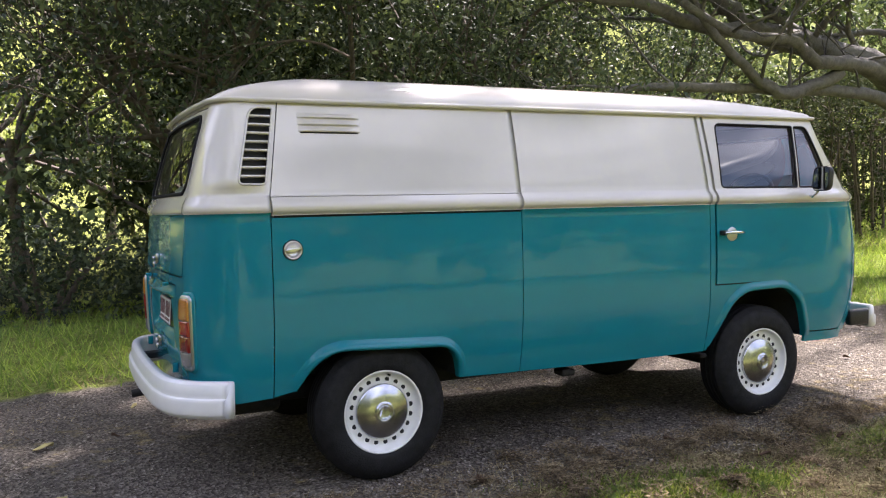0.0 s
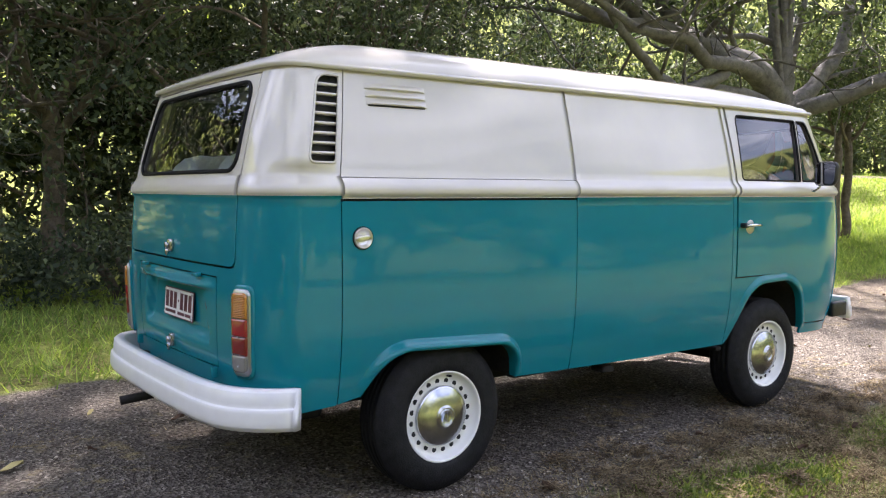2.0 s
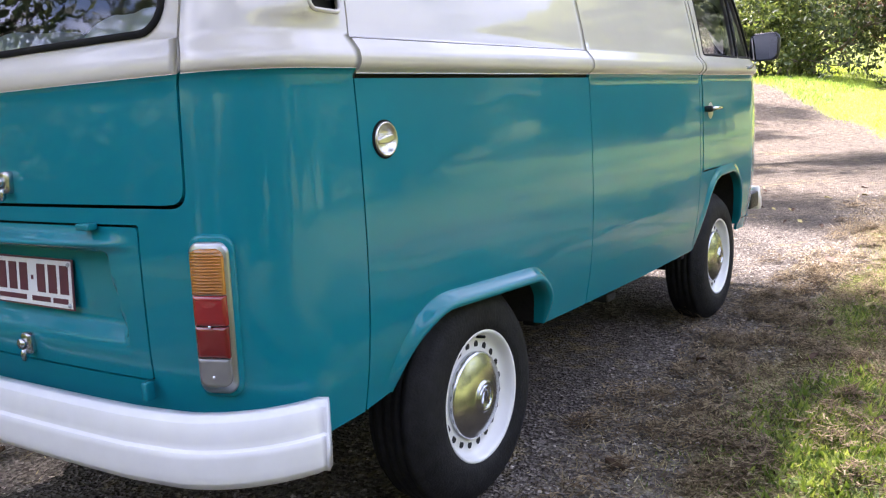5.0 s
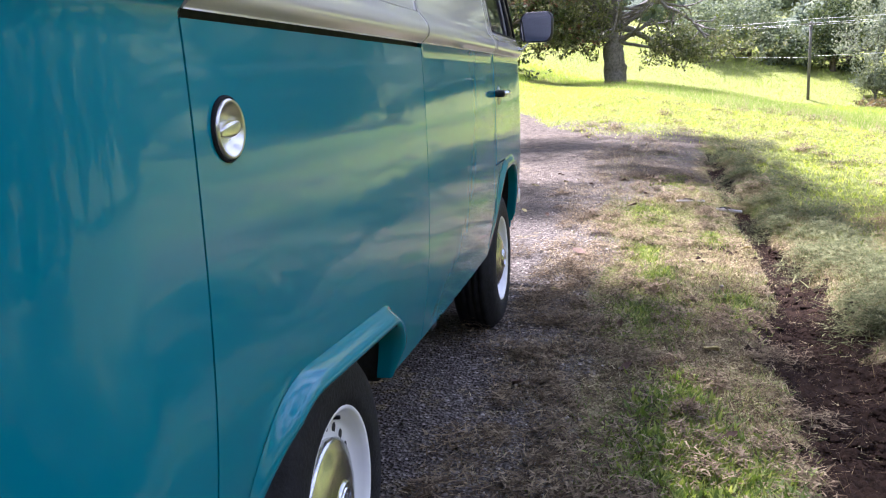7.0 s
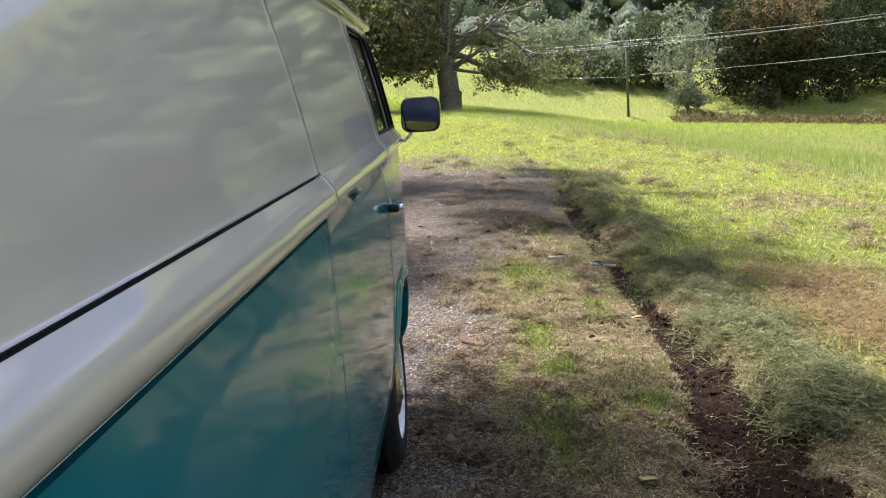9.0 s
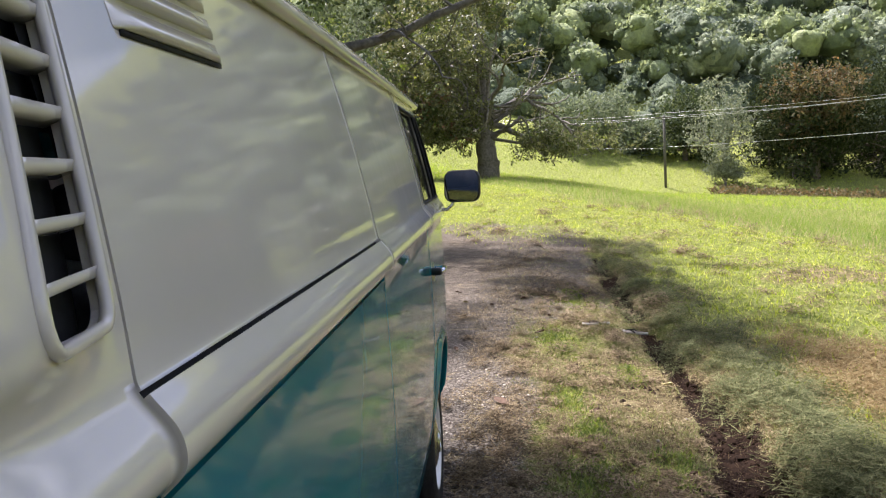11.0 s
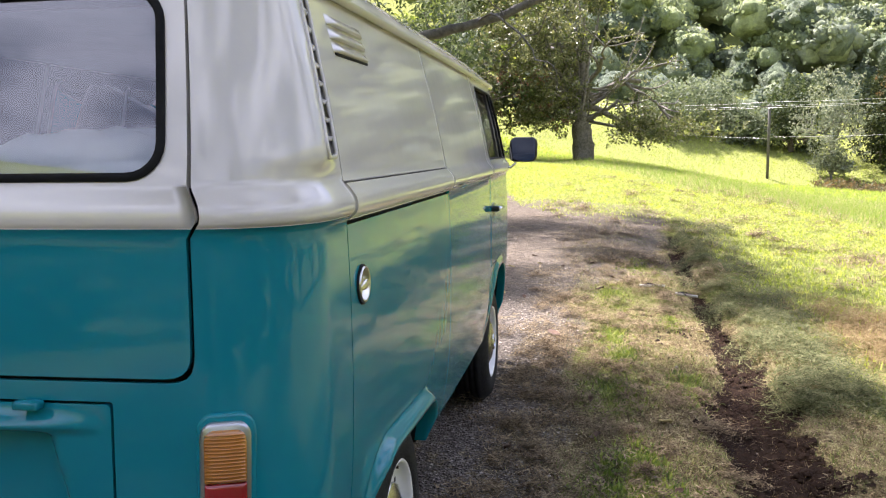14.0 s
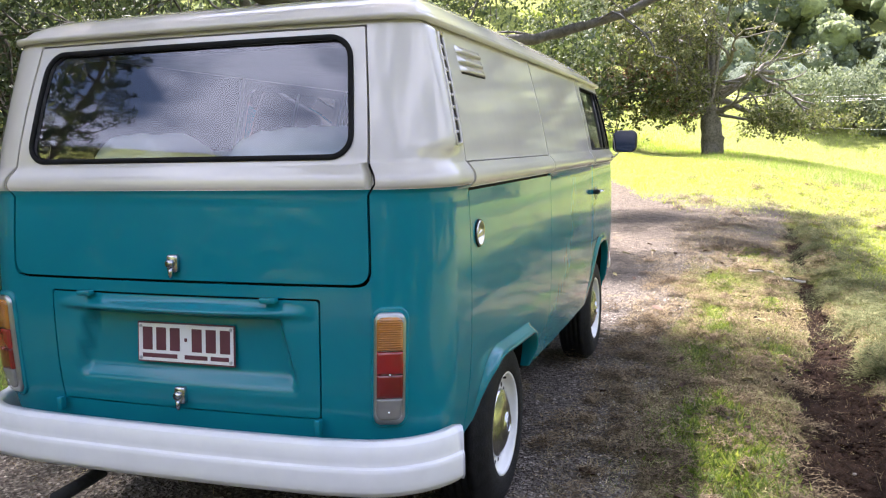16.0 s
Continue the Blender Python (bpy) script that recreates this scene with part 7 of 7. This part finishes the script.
# a tufted pine that stands behind the drive and shows in the rear window
def tufted_pine(x, y, hgt):
    root = tagged(new("hoop_pine"), "tall dark pine with tufted branch ends", "tree")
    root.location = (x, y, float(ground_h(x, y)) - 0.1)
    lst, cs = [([(0, 0, 0), (0.05, 0, hgt * 0.5), (0, 0.05, hgt)], 0.28, 0.05)], []
    for z in np.arange(hgt * 0.12, hgt * 0.97, 1.15):
        for k in range(7):
            az = 2 * math.pi * (k + RNG.random()) / 7
            ln = ((1 - z / hgt) * 3.6 + 1.0) * (0.75 + 0.45 * RNG.random())
            e = np.array([math.cos(az) * ln, math.sin(az) * ln, z + 0.25 * ln])
            lst.append(([(0, 0, z), (e[0] * 0.5, e[1] * 0.5, z - 0.04 * ln), tuple(e)], 0.05, 0.018))
            for f in (1.0, 0.80, 0.60, 0.42):
                cs.append(e * np.array([f, f, 1]) + np.array([0, 0, -0.30 * ln * (1 - f) + 0.08]) + RNG.normal(size=3) * 0.06)
    limbs("trunk", lst, BARK2, root, 6)
    ball = np.repeat(np.array(cs), 44, axis=0)
    q = RNG.normal(size=ball.shape)
    ball = ball + q / np.linalg.norm(q, axis=1)[:, None] * (0.30 * RNG.random((len(ball), 1)) ** 0.4)
    leaves("tufts", ball, 0.03, 1, 0.17, LEAF_SHADE, root, aspect=0.5)


tufted_pine(*PINE)

# ---------------------------------------------------------------- power pole and lines
PX, PY = 76.0, -16.3
pz = float(ground_h(PX, PY))
pole = tagged(new("power_pole"), "weathered timber power pole in the field", "pole")
pole.location = (PX, PY, pz)
part("post", sweep([(0, 0, -0.3), (0.03, -0.02, 4), (0.08, -0.03, 6.4)], round_section(0.12, 10), up=(1, 0, 0)), POLEWOOD, pole)
part("crossarm", box_bm(-0.06, 0.06, -0.8, 0.8, 6.15, 6.27, 0.01), POLEWOOD, pole)


def cable(name, a, bb, sag, r=0.009):
    pts = []
    for f in np.linspace(0, 1, 26):
        p = Vector(a).lerp(Vector(bb), f)
        pts.append(p + Vector((0, 0, -4 * sag * f * (1 - f))))
    return tagged(part(name, sweep(pts, round_section(r, 6)), WIRE, None), "pale sagging power line on the pole", "cable", group="power lines")


for dy, dz in ((-0.7, 6.3), (0.0, 6.62), (0.7, 6.12)):
    cable("power_line", (PX, PY + dy, pz + dz), (60, -60 + dy * 3, 7.8), 0.9)
    cable("power_line", (PX, PY + dy, pz + dz), (112, 10 + dy, 9.0), 1.0)
for dy in (0.0, 0.5):
    cable("power_line", (PX, PY, pz + 3.6), (60, -60 + dy * 3, 4.2), 0.6)
cable("power_line", (PX, PY, pz + 3.5), (112, 10, 6.4), 0.8, 0.008)

# ---------------------------------------------------------------- small things on the ground
FOOTBED = simple("brown_footbed", (0.085, 0.062, 0.045), 0.8, vary=0.25)


def sandal(x, y, rot, worn):
    z = float(ground_h(x, y))
    s = tagged(new("flip_flop"), "white rubber flip-flop with brown footbed on the grass", "shoe", group="flip-flops")
    s.matrix_world = pose(x, y, z + 0.016, 4, -3, rot)
    pl = []
    for t in np.linspace(0, 2 * math.pi, 28, endpoint=False):
        px = 0.135 * math.cos(t)
        pl.append((px, (0.047 + 0.012 * (px / 0.135)) * math.sin(t)))
    bm = bmesh.new()
    lo_, hi_ = [bm.verts.new((a, c, 0.0)) for a, c in pl], [bm.verts.new((a, c, 0.018)) for a, c in pl]
    bm.faces.new(lo_[::-1])
    bm.faces.new(hi_)
    for k in range(28):
        bm.faces.new((lo_[k], lo_[(k + 1) % 28], hi_[(k + 1) % 28], hi_[k]))
    part("sole", bm, SOLE, s)
    bm = bmesh.new()
    k_ = 0.93 if worn else 0.55
    bm.faces.new([bm.verts.new((a * k_ - (0.0 if worn else 0.045), c * 0.90, 0.0195)) for a, c in pl])
    part("footbed", bm, FOOTBED, s, "worn brown footbed")
    for e in (1, -1):
        part("strap", sweep([(0.075, 0, 0.016), (0.055, 0.010 * e, 0.028), (0.01, 0.034 * e, 0.030), (-0.030, 0.048 * e, 0.010)], round_section(0.009, 6, 0.5)), RUBBER, s)


sandal(6.49, -2.27, 62, False)
sandal(6.66, -1.96, 105, True)


def fallen_leaf(x, y, rot, size, mat, label):
    z = float(ground_h(x, y))
    bm = bmesh.new()
    a = [bm.verts.new((t * size, (w * size) * s, 0.012 * abs(s) * (1 + t) + 0.006 * math.sin(5 * t))) for s in (1, 0, -1) for t, w in ((-0.5, 0.02), (-0.2, 0.22), (0.15, 0.25), (0.5, 0.02))]
    for r0 in (0, 4):
        for k in range(3):
            bm.faces.new((a[r0 + k], a[r0 + k + 1], a[r0 + 5 + k], a[r0 + 4 + k]))
    ob = part("fallen_leaf", bm, mat, None)
    ob.matrix_world = pose(x, y, z + 0.014, 0, 0, rot)
    return tagged(ob, label, "leaf", group="fallen leaves")


YELLOWLEAF = simple("yellow_leaf", (0.46, 0.40, 0.16), 0.7, vary=0.2)
BROWNLEAF = simple("brown_leaf", (0.10, 0.055, 0.03), 0.8, vary=0.3)
fallen_leaf(-1.45, 0.55, 20, 0.11, YELLOWLEAF, "pale yellow leaf fallen on the drive")
fallen_leaf(4.03, -1.07, 40, 0.15, BROWNLEAF, "curled dark brown leaf on the gravel")
for k in range(70):
    x, y = -3 + 12 * RNG.random(), -2.2 + 3.8 * RNG.random()
    if -0.9 < y < 0.9 and -1 < x < 3.5:
        continue
    fallen_leaf(x, y, 360 * RNG.random(), 0.04 + 0.05 * RNG.random(), YELLOWLEAF if RNG.random() < 0.3 else BROWNLEAF, "small dry leaf fallen on the ground")


def pebble(x, y, r, label):
    bm = bmesh.new()
    bmesh.ops.create_icosphere(bm, subdivisions=2, radius=r)
    for v in bm.verts:
        v.co *= 1 + 0.25 * noise.noise(v.co * 30 + Vector((x, y, 0)))
        v.co.z *= 0.65
    ob = part("stone", bm, STONE, None)
    ob.location = (x, y, float(ground_h(x, y)) + r * 0.3)
    return tagged(ob, label, "stone", group="stones")


pebble(0.74, -1.368, 0.024, "pale rounded stone among grass tufts")
for k in range(30):
    x, y = -2 + 9 * RNG.random(), -2.3 + 1.5 * RNG.random()
    pebble(x, y, 0.006 + 0.008 * RNG.random(), "small stone on the ground")
